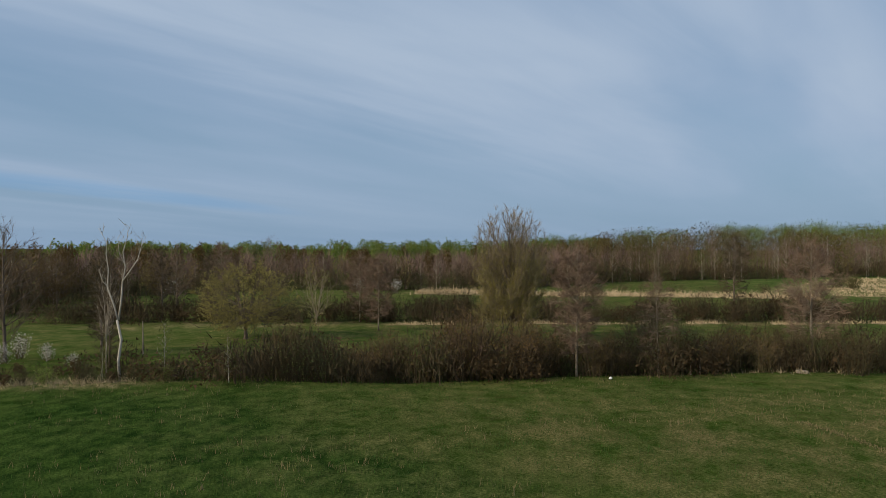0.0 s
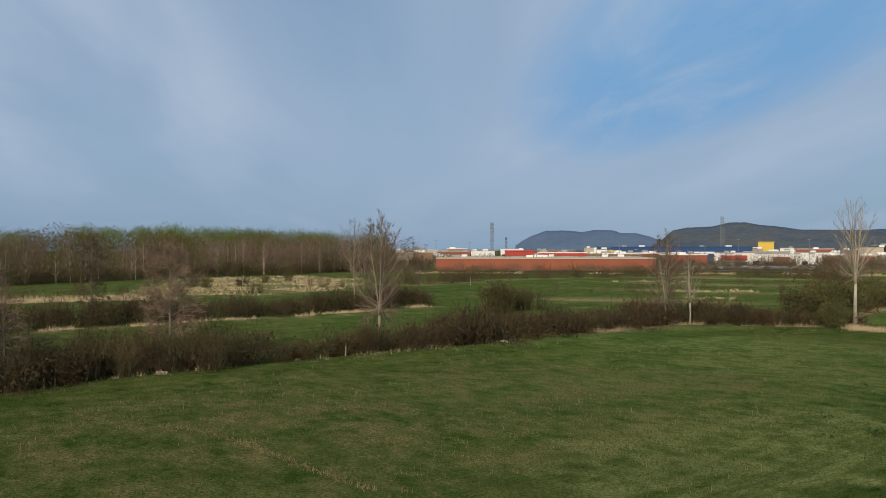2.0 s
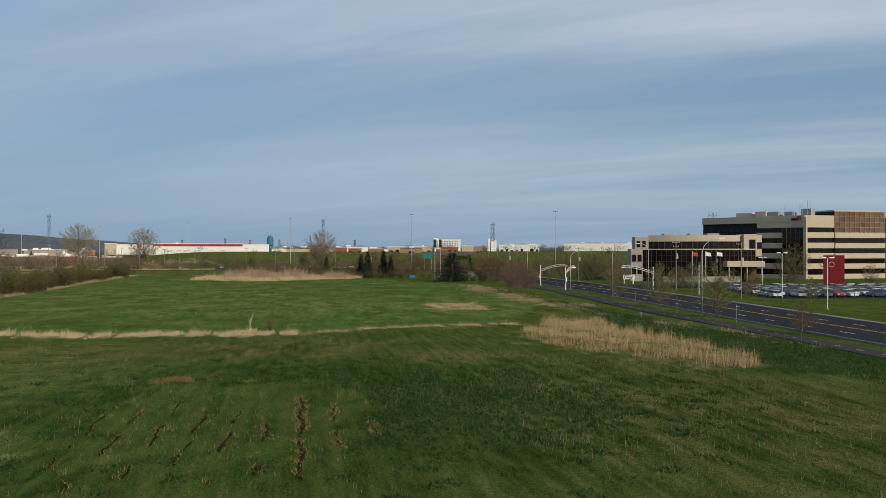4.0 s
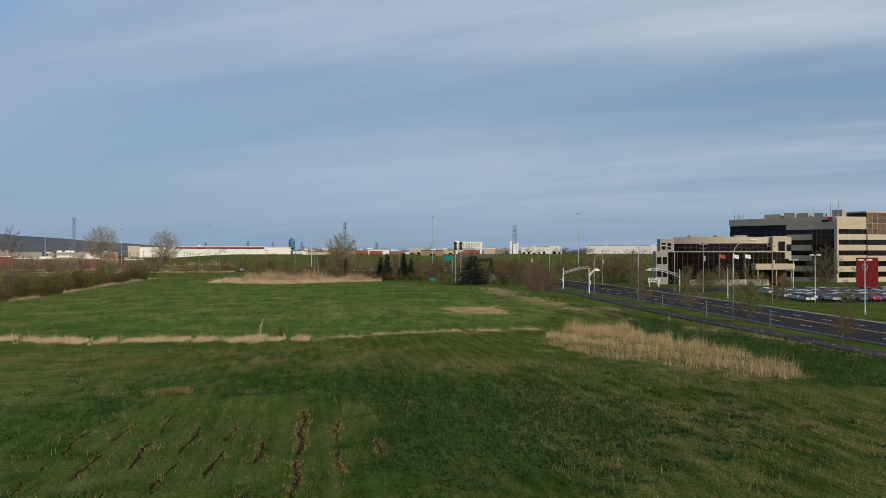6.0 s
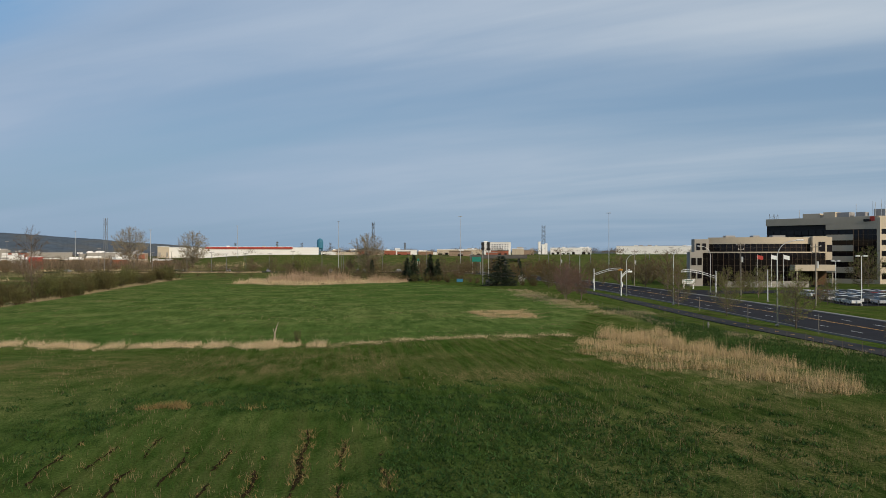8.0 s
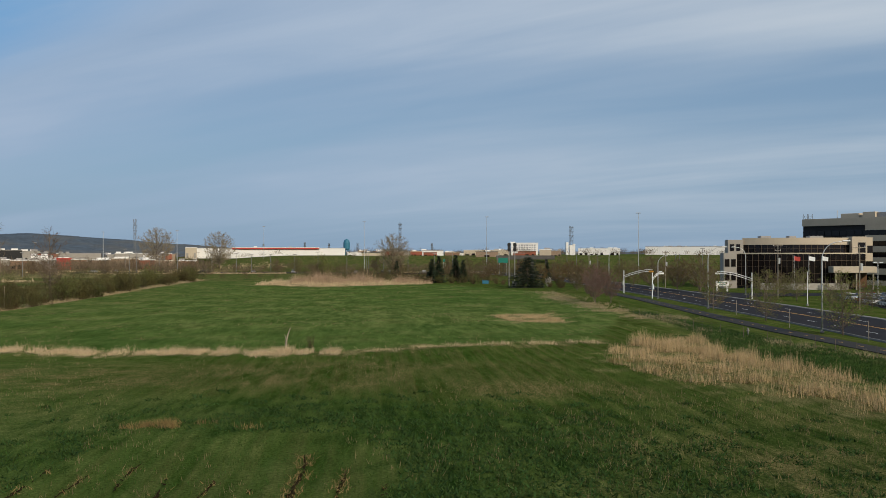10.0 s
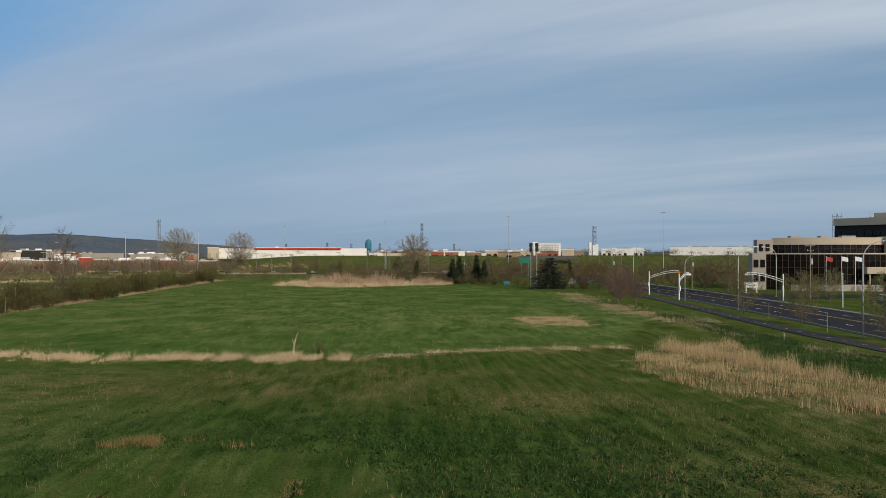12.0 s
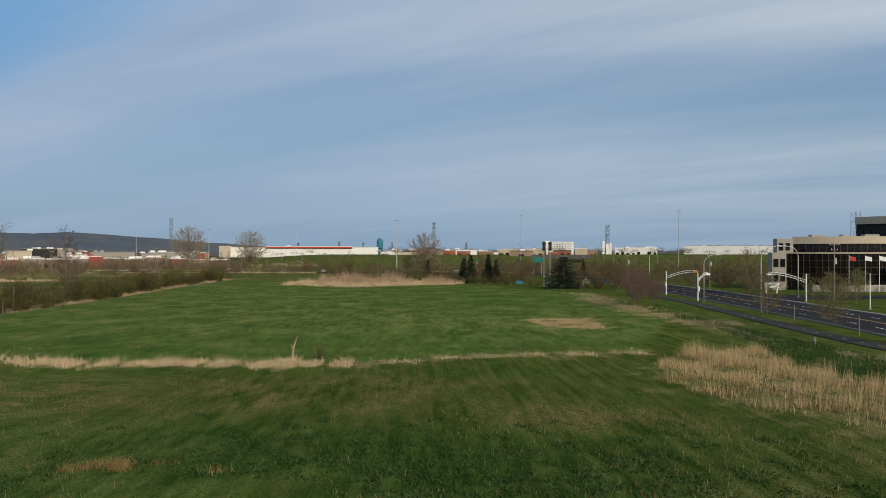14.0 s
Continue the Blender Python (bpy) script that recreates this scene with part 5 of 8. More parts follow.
def woodland(name, label, material, count, seed, leafy, crown_lo, span=(-200, 400), plump=0.0):
    """Deep wood behind its edge: trunks and crowns of many fine pieces."""
    r = np.random.RandomState(seed)
    edge = [e for e in along(WOODS_EDGE, 3.0) if span[0] < e[1] < span[1]]
    vs, fs = [], []
    n0 = 0
    for _ in range(count):
        ex, ey, _a = edge[r.randint(len(edge))]
        o = (45 + 110 * r.rand()) if leafy and crown_lo > 0.4 else 10 + 110 * r.rand() ** 1.4
        x, y = ex - o * 0.92, ey - o * 0.38 * (1 if ey < 60 else 0.2)
        top = 11.0 + 8.4 * float(smooth01(np.array((y + 60 - 0.1 * o) / 110.0))) + 0.012 * o
        top *= 1.01 + 0.06 * math.sin(0.055 * ey + 0.03 * o) + 0.03 * math.sin(0.21 * ey)
        h = top * (0.90 + 0.12 * r.rand()) if leafy else top * (0.60 + 0.23 * r.rand())
        if leafy and crown_lo < 0.4:
            h *= 0.93
        rad = h * ((0.13 + 0.07 * r.rand()) if leafy and y < -10 else (0.19 + plump + 0.08 * r.rand()))
        m = 420 if leafy else 400
        u = r.normal(size=(m, 3))
        u /= np.linalg.norm(u, axis=1, keepdims=True)
        if leafy:
            u[:, 2] = np.where(r.rand(m) < 0.7, np.abs(u[:, 2]), u[:, 2])
        lump = 1 + 0.16 * np.sin(u[:, :1] * 5 + x) * np.sin(u[:, 1:2] * 5 + y)
        if leafy:
            u[: m // 5, 2] -= 0.9
        c = u * (r.rand(m, 1) ** (0.22 if leafy else 0.6)) * lump * np.array([rad, rad, h * (1 - crown_lo) / 2]) + np.array([x, y, h * (1 + crown_lo) / 2])
        if leafy:
            a, b = r.normal(size=(m, 3)), r.normal(size=(m, 3))
            a /= np.linalg.norm(a, axis=1, keepdims=True)
            b /= np.linalg.norm(b, axis=1, keepdims=True)
            s = 0.40 * (0.6 + 0.8 * r.rand(m, 1))
            tri = np.stack([c - a * s * 0.5, c + a * s * 0.5, c + b * s], 1)
        else:
            d = u * 0.4 + np.array([0, 0, 0.95]) + 0.25 * r.normal(size=(m, 3))
            d *= (0.8 + 0.8 * r.rand(m, 1))
            side = np.cross(d, r.normal(size=(m, 3)))
            side *= 0.042 / np.maximum(np.linalg.norm(side, axis=1, keepdims=True), 1e-6)
            tri = np.stack([c - side, c + side, c + d], 1)
        w = 0.10
        trunk = np.array([[[x - w, y, 0], [x + w, y, 0], [x, y, h * 0.8]], [[x, y - w, 0], [x, y + w, 0], [x, y, h * 0.8]]])
        tri = np.concatenate([tri, trunk])
        vs.append(tri.reshape(-1, 3))
        n0 += len(tri) * 3
    v = np.concatenate(vs)
    me = bpy.data.meshes.new(name)
    me.vertices.add(len(v))
    me.vertices.foreach_set("co", v.astype(np.float32).ravel())
    me.loops.add(len(v))
    me.loops.foreach_set("vertex_index", np.arange(len(v), dtype=np.int32))
    me.polygons.add(len(v) // 3)
    me.polygons.foreach_set("loop_start", np.arange(0, len(v), 3, dtype=np.int32))
    me.update(calc_edges=True)
    me.validate()
    me.materials.append(material)
    tagged(new(name, me), label, "wood", kind="stuff")


woodland("bare_woodland", "deep wood of bare purplish brown trees", TWIG_GREY, 540, 81, False, 0.05)
woodland("green_woodland", "deep wood of trees in fresh green leaf", LEAF_WOOD, 400, 82, True, 0.41)
woodland("olive_woodland", "deep wood of trees in olive and rusty bud", LEAF_RUST, 70, 83, True, 0.30, (-200, 10))
woodland("rusty_woodland", "round crowned wood in rusty bud", LEAF_RUST, 120, 84, True, 0.16, (0, 400), 0.06)
woodland("budding_woodland", "round crowned wood in olive bud", LEAF_OLIVE, 110, 85, True, 0.20, (-10, 400), 0.06)


def blades(name, label, material, xy, h, w, seed, spread=0.35, per=4, kind="stuff", flop=0.28):
    """Upright blades in tufts round the given spots."""
    r = np.random.RandomState(seed)
    n = len(xy)
    P = np.repeat(xy, per, 0) + r.normal(size=(n * per, 2)) * spread * 0.35
    hh = np.repeat(h, per) * (0.55 + 0.65 * r.rand(n * per))
    z = height(P[:, 0], P[:, 1]) - 0.02
    a = r.rand(n * per) * 6.283
    lean = r.normal(size=(n * per, 2)) * flop * hh[:, None]
    ww = np.repeat(w, per) if np.ndim(w) else np.full(n * per, w)
    sx, sy = np.cos(a) * ww / 2, np.sin(a) * ww / 2
    v = np.stack([np.stack([P[:, 0] - sx, P[:, 1] - sy, z], 1), np.stack([P[:, 0] + sx, P[:, 1] + sy, z], 1), np.stack([P[:, 0] + lean[:, 0], P[:, 1] + lean[:, 1], z + hh], 1)], 1).reshape(-1, 3)
    me = bpy.data.meshes.new(name)
    me.vertices.add(len(v))
    me.vertices.foreach_set("co", v.astype(np.float32).ravel())
    me.loops.add(len(v))
    me.loops.foreach_set("vertex_index", np.arange(len(v), dtype=np.int32))
    me.polygons.add(len(v) // 3)
    me.polygons.foreach_set("loop_start", np.arange(0, len(v), 3, dtype=np.int32))
    me.update(calc_edges=True)
    me.validate()
    me.materials.append(material)
    tagged(new(name, me), label, "grass", kind=kind)


def scatter(n, x0, x1, y0, y1, seed, keep=None):
    r = np.random.RandomState(seed)
    p = np.stack([x0 + (x1 - x0) * r.rand(n), y0 + (y1 - y0) * r.rand(n)], 1)
    return p if keep is None else p[keep(p[:, 0], p[:, 1])]


def near_bias(x, y, seed=9):
    d = seg_dist(x, y, [(-28, -12), (-22, 30), (2, 48)])
    return np.random.RandomState(seed).rand(len(x)) < np.clip(1.15 - d / 75, 0.12, 1)


def clear(x, y):
    return (seg_dist(x, y, ROAD) > 9.5) & (seg_dist(x, y, BIKE) > 1.9) & ~inside(x, y, REEDS)


p = scatter(82000, -78, 42, -48, 118, 1, lambda x, y: near_bias(x, y) & clear(x, y))
blades("meadow_grass", "short green meadow grass in tufts", BLADE, p, 0.13 + 0.10 * np.random.RandomState(2).rand(len(p)), 0.036, 3, spread=0.8)
p = scatter(15000, -75, 40, -45, 110, 4, lambda x, y: clear(x, y) & (np.sin(x * 0.17 + 1) * np.sin(y * 0.13 + x * 0.05) + 0.55 * np.sin(x * 0.45 + y * 0.3) > 0.15))
blades("dry_grass", "scattered dry straw coloured grass stems", BLADE_DRY, p, 0.22 + 0.22 * np.random.RandomState(5).rand(len(p)), 0.028, 6, per=3)
p = scatter(16000, 24, 46, 50, 160, 7, lambda x, y: inside(x, y, WEEDS) & clear(x, y))
blades("lush_weeds", "lush dark green weeds beside the ditch", BLADE_DARK, p, 0.15 + 0.20 * np.random.RandomState(8).rand(len(p)), 0.07, 9, per=5, spread=0.8, flop=0.7)
p = scatter(26000, -40, 24, 24, 72, 10, lambda x, y: (np.exp(-(((x + 4) / 20) ** 2 + ((y - 50) / 17) ** 2)) + 0.35 * np.sin(x * 1.3 + np.sin(y * 0.9)) * np.sin(y * 1.1 + x * 0.4) > 0.42) & clear(x, y) & ~inside(x, y, FURROWED))
blades("broadleaf_weeds", "low clumps of broad leaved dark green weeds", BLADE_DARK, p, 0.10 + 0.14 * np.random.RandomState(11).rand(len(p)), 0.13, 12, per=4, spread=0.5, flop=0.9)
p = scatter(2600, 4, 34, 26, 84, 13, lambda x, y: clear(x, y) & (np.exp(-(((x - 15) / 12) ** 2 + ((y - 48) / 22) ** 2)) + np.exp(-(((x - 5) / 5) ** 2 + ((y - 74) / 3) ** 2)) > 0.35))
p2 = scatter(9000, -100, 24, 110, 285, 16, lambda x, y: inside(x, y, LUSH_FAR) & clear(x, y) & (np.sin(x * 0.21 + np.sin(y * 0.12)) * np.sin(y * 0.17) + 0.6 * np.sin(x * 0.6 + y * 0.35) > -0.5))
blades("field_tufts", "coarse green grass tufts of the far field", BLADE_FAR, p2, 0.10 + 0.12 * np.random.RandomState(17).rand(len(p2)), 0.08, 18, per=5, spread=1.2, flop=0.5)
p2 = scatter(6000, -100, 24, 110, 285, 19, lambda x, y: inside(x, y, LUSH_FAR) & clear(x, y) & (np.sin(x * 0.13 + 2) * np.sin(y * 0.19 + x * 0.06) + 0.5 * np.sin(x * 0.5 - y * 0.3) > 0.45))
blades("field_dry_tufts", "pale dry grass tufts of the far field", BLADE_DRY, p2, 0.12 + 0.14 * np.random.RandomState(20).rand(len(p2)), 0.12, 22, per=3, spread=0.9, flop=0.8)
blades("tall_dry_stems", "thin tall dry stems standing over the grass", BLADE_DRY, p, 0.35 + 0.35 * np.random.RandomState(14).rand(len(p)), 0.022, 15, per=2)


def reed_bed(name, label, poly, n, h, seed, w=0.045, material=None, flop=0.4, thin=None):
    xs, ys = [a for a, _ in poly], [b for _, b in poly]
    p = scatter(n, min(xs), max(xs), min(ys), max(ys), seed, lambda x, y: inside(x, y, poly) & (np.sin(x * 0.8 + y * 0.35) + np.sin(y * 0.9 - x * 0.3) + 0.8 * np.sin(x * 2.3 + 1.7 * y) > -0.30))
    r = np.random.RandomState(seed + 1)
    if thin:
        p = p[r.rand(len(p)) < thin(p[:, 0], p[:, 1])]
    wave = 0.62 + 0.22 * np.sin(p[:, 0] * 0.45 + p[:, 1] * 0.3) + 0.2 * np.sin(p[:, 0] * 1.1 - p[:, 1] * 0.7)
    blades(name, label, material or REED, p, h * wave * (0.55 + 0.6 * r.rand(len(p))), w, seed + 2, per=4, spread=0.7, flop=flop)


def thinned(x, y):
    """Reeds grow thick at the far side and stand in loose strands towards the ditch."""
    band = np.exp(-((y - 79 + 0.95 * (x - 24)) / 4.5) ** 2)
    return np.clip((y - 62 + 0.8 * (x - 20)) / 22, 0.26, 1) * (1 - 0.85 * band)


reed_bed("reed_bed", "tall bed of dry golden reeds", REEDS, 13000, 1.75, 21, 0.024, flop=0.16, thin=thinned)
reed_bed("matted_reeds", "matted fallen reed straw between the stands", REEDS, 9000, 0.34, 28, 0.05, TAWNY, 1.5)
reed_bed("far_reed_bed", "far bed of dry golden reeds", FAR_REEDS, 6500, 1.8, 24, 0.09, STRAW_CREAM)
reed_bed("tall_reed_bed", "tall ragged bed of brown reeds", [(-68, 294), (-52, 291), (-39, 297), (-37, 308), (-70, 309)], 2600, 4.6, 25, 0.10, BROWN_REED)
reed_bed("tall_reed_bed", "low ragged bed of brown reeds", [(-33, 297), (-20, 296), (-20, 306), (-34, 308)], 900, 3.2, 26, 0.10, BROWN_REED)
reed_bed("dead_grass_patch", "flattened patch of dead tawny grass", TAN_PATCH, 2600, 0.5, 27, 0.05)


def straw_band(name, label, line, half, per_m, h, seed, w=0.05, gap=None, material=None, flop=0.5):
    r = np.random.RandomState(seed)
    pts = []
    for x, y, a in along(line, 1.0):
        if gap and gap(x, y):
            continue
        thin_ = 0.62 + 0.5 * math.sin(x * 0.83 + y * 0.5) * math.sin(x * 0.29 - y * 0.61 + 1.1) + 0.25 * math.sin(x * 2.1 + y)
        k = r.poisson(max(0.08, thin_) * per_m * 1.25)
        o = r.normal(size=k) * half * (0.7 + 0.5 * thin_) + 0.5 * half * math.sin(x * 0.37 + y * 0.21)
        t = r.rand(k)
        pts += list(zip(x + math.cos(a) * t - math.sin(a) * o, y + math.sin(a) * t + math.cos(a) * o))
    p = np.array(pts)
    blades(name, label, material or STRAW_BLADE, p, h * (0.5 + 0.7 * r.rand(len(p))) * (0.85 + 0.3 * np.sin(p[:, 0] * 1.1 + p[:, 1] * 0.9) + 0.2 * np.sin(p[:, 0] * 2.7)), w, seed + 1, per=4, spread=0.6, flop=flop)


straw_band("straw_strip", "strip of dry golden grass across the field", STRAW_LINE[:3], 1.15, 80, 0.62, 31, 0.042, lambda x, y: -40.2 < x < -38.6 or math.sin(x * 1.7) + math.sin(x * 0.63 + 1) > 1.45, STRAW_CREAM)
straw_band("thin_straw_strip", "thin broken strip of dry golden grass across the field", STRAW_LINE[2:], 0.8, 22, 0.36, 32, 0.036, lambda x, y: x < -12.8 or math.sin(x * 1.9) + math.sin(x * 0.7 + 2) + math.sin(x * 5.1) > 1.1, STRAW_CREAM)
straw_band("ditch_straw", "dry golden grass along the ditch", HEDGE_1[-2:] + DITCH, 0.9, 26, 0.8, 34, 0.06, lambda x, y: math.sin(y * 0.16 + 0.5) + math.sin(y * 0.41 + x * 0.2) > 0.25)
straw_band("hedge_straw", "dry golden grass below the hedge", HEDGE_1[:2], 1.4, 22, 0.7, 37, 0.05)
straw_band("hedge_edge_grass", "rough dry grass along the hedge", HEDGE_1[1:-1], 0.9, 9, 0.55, 40, 0.04, lambda x, y: y < 0 or math.sin(y * 0.35) + math.sin(y * 0.9 + x) > 0.6)
straw_band("field_straw", "dry golden grass along the second hedge", STRAW_2, 0.6, 18, 0.6, 43, 0.06, lambda x, y: y < -34 or math.sin(y * 0.21) + math.sin(y * 0.53 + 1) > 0.5, STRAW_CREAM)
straw_band("wood_straw", "dry golden grass before the wood", STRAW_3, 2.4, 40, 1.2, 46, 0.10, None, STRAW_CREAM)
reed_bed("tan_field_grass", "wide field of pale dead grass before the wood", TAN_FIELD, 13000, 1.0, 58, 0.12, STRAW_CREAM, 0.4, lambda x, y: np.clip(0.55 + 0.9 * np.sin(x * 0.11 + y * 0.05) * np.sin(y * 0.16 - x * 0.04) + 0.3 * np.sin(x * 0.4), 0.05, 1))
straw_band("fence_straw", "dry grass along the wire fence", FENCE, 0.6, 10, 0.5, 49, 0.04, lambda x, y: math.sin(y * 0.45) + math.sin(y * 0.17 + 1) > 0.3)
straw_band("border_straw", "dry grass along the field's border", [(15, 233), (17.6, 193), (22, 162), (29, 140)], 1.9, 26, 0.5, 52, 0.055, lambda x, y: math.sin(y * 0.21) + math.sin(y * 0.57 + 1) > 0.6)

# ---------------------------------------------------------------- distance


def far(az, d, z=0.0):
    """A place d metres off, az degrees to the left of the field's long side."""
    return Vector((-math.sin(radians(az)) * d, math.cos(radians(az)) * d - 7.0, z))


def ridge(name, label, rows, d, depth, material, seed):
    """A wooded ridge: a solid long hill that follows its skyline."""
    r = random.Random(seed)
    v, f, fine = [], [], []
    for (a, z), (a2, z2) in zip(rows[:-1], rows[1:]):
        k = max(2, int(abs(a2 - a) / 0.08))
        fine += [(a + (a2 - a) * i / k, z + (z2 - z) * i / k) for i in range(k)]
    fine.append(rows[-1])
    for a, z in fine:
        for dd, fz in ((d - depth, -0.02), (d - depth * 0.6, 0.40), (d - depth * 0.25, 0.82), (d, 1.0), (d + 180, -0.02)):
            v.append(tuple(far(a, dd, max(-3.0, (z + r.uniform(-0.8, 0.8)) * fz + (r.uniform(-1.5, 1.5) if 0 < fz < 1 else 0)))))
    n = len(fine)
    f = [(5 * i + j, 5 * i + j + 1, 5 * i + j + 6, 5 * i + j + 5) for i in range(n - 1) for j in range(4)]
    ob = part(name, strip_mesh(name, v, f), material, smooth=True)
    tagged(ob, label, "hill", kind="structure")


# the ridges wear the haze tinted hill colours
ridge("backdrop_far_hill", "distant wooded hill with blue grey haze in its colour", [(53.07, 28), (52.57, 54), (52.0, 77), (51.06, 103), (49.74, 105), (48.61, 97), (47.68, 108), (46.57, 104), (46.01, 90), (45.1, 90), (44.19, 73), (43.29, 47), (42.39, 20)], 4300, 500, HAZED_HILL_FAR, 1)
ridge("backdrop_hill", "long dark wooded hill behind the shops, tinted with haze", [(44.19, 20), (43.4, 54), (42.75, 94), (41.86, 106), (40.28, 110), (39.24, 127), (38.21, 127), (37.37, 115), (36.48, 110), (35.0, 94), (33.51, 92), (31.26, 90), (29.36, 97), (27.45, 89), (25.53, 79), (23.61, 71), (21.69, 57), (19.78, 51), (17.5, 38), (15.99, 24), (14, 12)], 3900, 700, HAZED_HILL, 2)


ridge("backdrop_tree_line", "low dark line of distant woods, tinted with haze", [(22, 12), (19, 17), (16.5, 15), (13, 18), (10.5, 16), (8, 19), (6.4, 30), (5.2, 17), (2, 15), (-2, 17), (-7, 15), (-12, 18), (-20, 15), (-34, 14)], 2900, 160, HAZED_HILL, 5)


def far_woods(name, label, a0, a1, d0, d1, count, h, seed, material):
    r = np.random.RandomState(seed)
    tris = []
    for _ in range(count):
        a, d = a0 + (a1 - a0) * r.rand(), d0 + (d1 - d0) * r.rand()
        p = far(a, d)
        z0 = hz(p.x, p.y)
        hh = h * (0.6 + 0.6 * r.rand())
        m = 110
        c = r.normal(size=(m, 3)) * np.array([hh * 0.42, hh * 0.42, hh * 0.2]) + np.array([p.x, p.y, z0 + hh * 0.55])
        c[:, 2] = np.maximum(c[:, 2], z0 + 0.2)
        s = hh * 0.055
        if material is FARWOOD:
            d_ = (r.normal(size=(m, 3)) * 0.35 + np.array([0, 0, 0.9])) * hh * 0.24
            side = np.cross(d_, r.normal(size=(m, 3)))
            side *= (0.016 * hh) / np.maximum(np.linalg.norm(side, axis=1, keepdims=True), 1e-6)
            tris.append(np.stack([c - side, c + side, c + d_], 1).reshape(-1, 3))
        else:
            tris.append(np.stack([c, c + r.normal(size=(m, 3)) * s, c + r.normal(size=(m, 3)) * s], 1).reshape(-1, 3))
    v = np.concatenate(tris)
    me = bpy.data.meshes.new(name)
    me.from_pydata(v.tolist(), [], np.arange(len(v)).reshape(-1, 3).tolist())
    me.materials.append(material)
    tagged(new(name, me), label, "trees", kind="stuff")


far_woods("far_trees", "distant belt of bare trees on the skyline", -35, 62, 1300, 2400, 520, 10, 3, FARWOOD)
far_woods("roadside_scrub", "bare scrub and bushes along the highway", -12, 34, 400, 600, 230, 3.6, 4, FARWOOD)
far_woods("shop_scrub", "bare scrub in front of the shops", 30, 62, 330, 440, 170, 3.4, 5, FARWOOD)
far_woods("bank_scrub", "budding scrub and hedges on the highway bank", -14, 22, 590, 760, 90, 3.0, 7, LEAF_DARK)
far_woods("shop_trees", "budding trees before the far shops", 18, 62, 430, 620, 430, 6.2, 8, FARWOOD)
far_woods("shop_bushes", "olive bushes before the far shops", 18, 62, 330, 470, 190, 3.0, 9, LEAF_DARK)
far_woods("town_trees", "bare trees among the far shops", -30, 62, 640, 1200, 240, 6.5, 6, FARWOOD)


def arc_line(az0, az1, d0, d1, n=24):
    """Plan points from one far place to another, at an even turn."""
    return [tuple(far(az0 + (az1 - az0) * k / n, d0 + (d1 - d0) * k / n).to_2d()) for k in range(n + 1)]


# cross street and shop car park beyond the field
ribbon("cross_street", arc_line(26, 2.5, 500, 440), -5.0, 5.0, 0.35, PATH_ASPHALT, "grey asphalt street beyond the field", thick=0.8)
ribbon("service_road", arc_line(60, 31, 372, 400), -4.0, 4.0, 0.30, PATH_ASPHALT, "grey asphalt service road before the shops", thick=0.8)
b = Buf()
b.prism([tuple(far(a_, d_).to_2d()) for a_, d_ in ((42.5, 425), (34.0, 425), (34.0, 505), (42.5, 495))][::-1], -0.3, 0.30)
tagged(part("shop_car_park", b, PATH_ASPHALT), "asphalt car park before the far shops", "car park", kind="structure")
for k_, (a0, a1, d0, d1, half_, h_) in enumerate(((27, 12.5, 478, 452, 3.0, 1.0), (31, 18.5, 545, 520, 6.0, 1.2), (60, 46, 355, 350, 3.0, 1.0), (44, 34, 352, 372, 3.0, 1.0), (34, 27, 350, 366, 3.5, 1.1), (18.5, 13.5, 640, 650, 14.0, 1.2), (6, -6, 470, 452, 5.0, 0.9), (46, 38, 205, 215, 1.8, 0.7), (44, 39, 175, 182, 1.5, 0.7), (50, 42, 262, 270, 2.4, 0.8))):
    straw_band("far_straw", "strip of pale dry grass beyond the field", arc_line(a0, a1, d0, d1, 10), half_, 13 if d0 > 300 else 9, h_, 400 + 3 * k_, 0.16 if d0 > 300 else 0.09, (lambda x, y, lim=(0.9 if d0 > 300 else -0.2): math.sin(x * 0.11) + math.sin(y * 0.07 + x * 0.05) > lim), STRAW_CREAM)
for x, y, h in ((-98, 432, 9), (-71, 360, 7), (-140, 420, 6.5), (-30, 452, 7), (-12, 448, 8.5), (8, 430, 7.5)):
    plant("green_tree", x, y, h)
for x, y, h in ((-155, 440, 8), (-190, 452, 9), (-118, 470, 8), (-60, 455, 9), (-44, 412, 8), (-20, 420, 9), (0, 410, 8), (-215, 395, 7.5), (-245, 360, 8), (-270, 330, 8), (-185, 405, 7), (-290, 345, 9), (-228, 430, 8.5)):
    plant("street_bare", x, y, h)


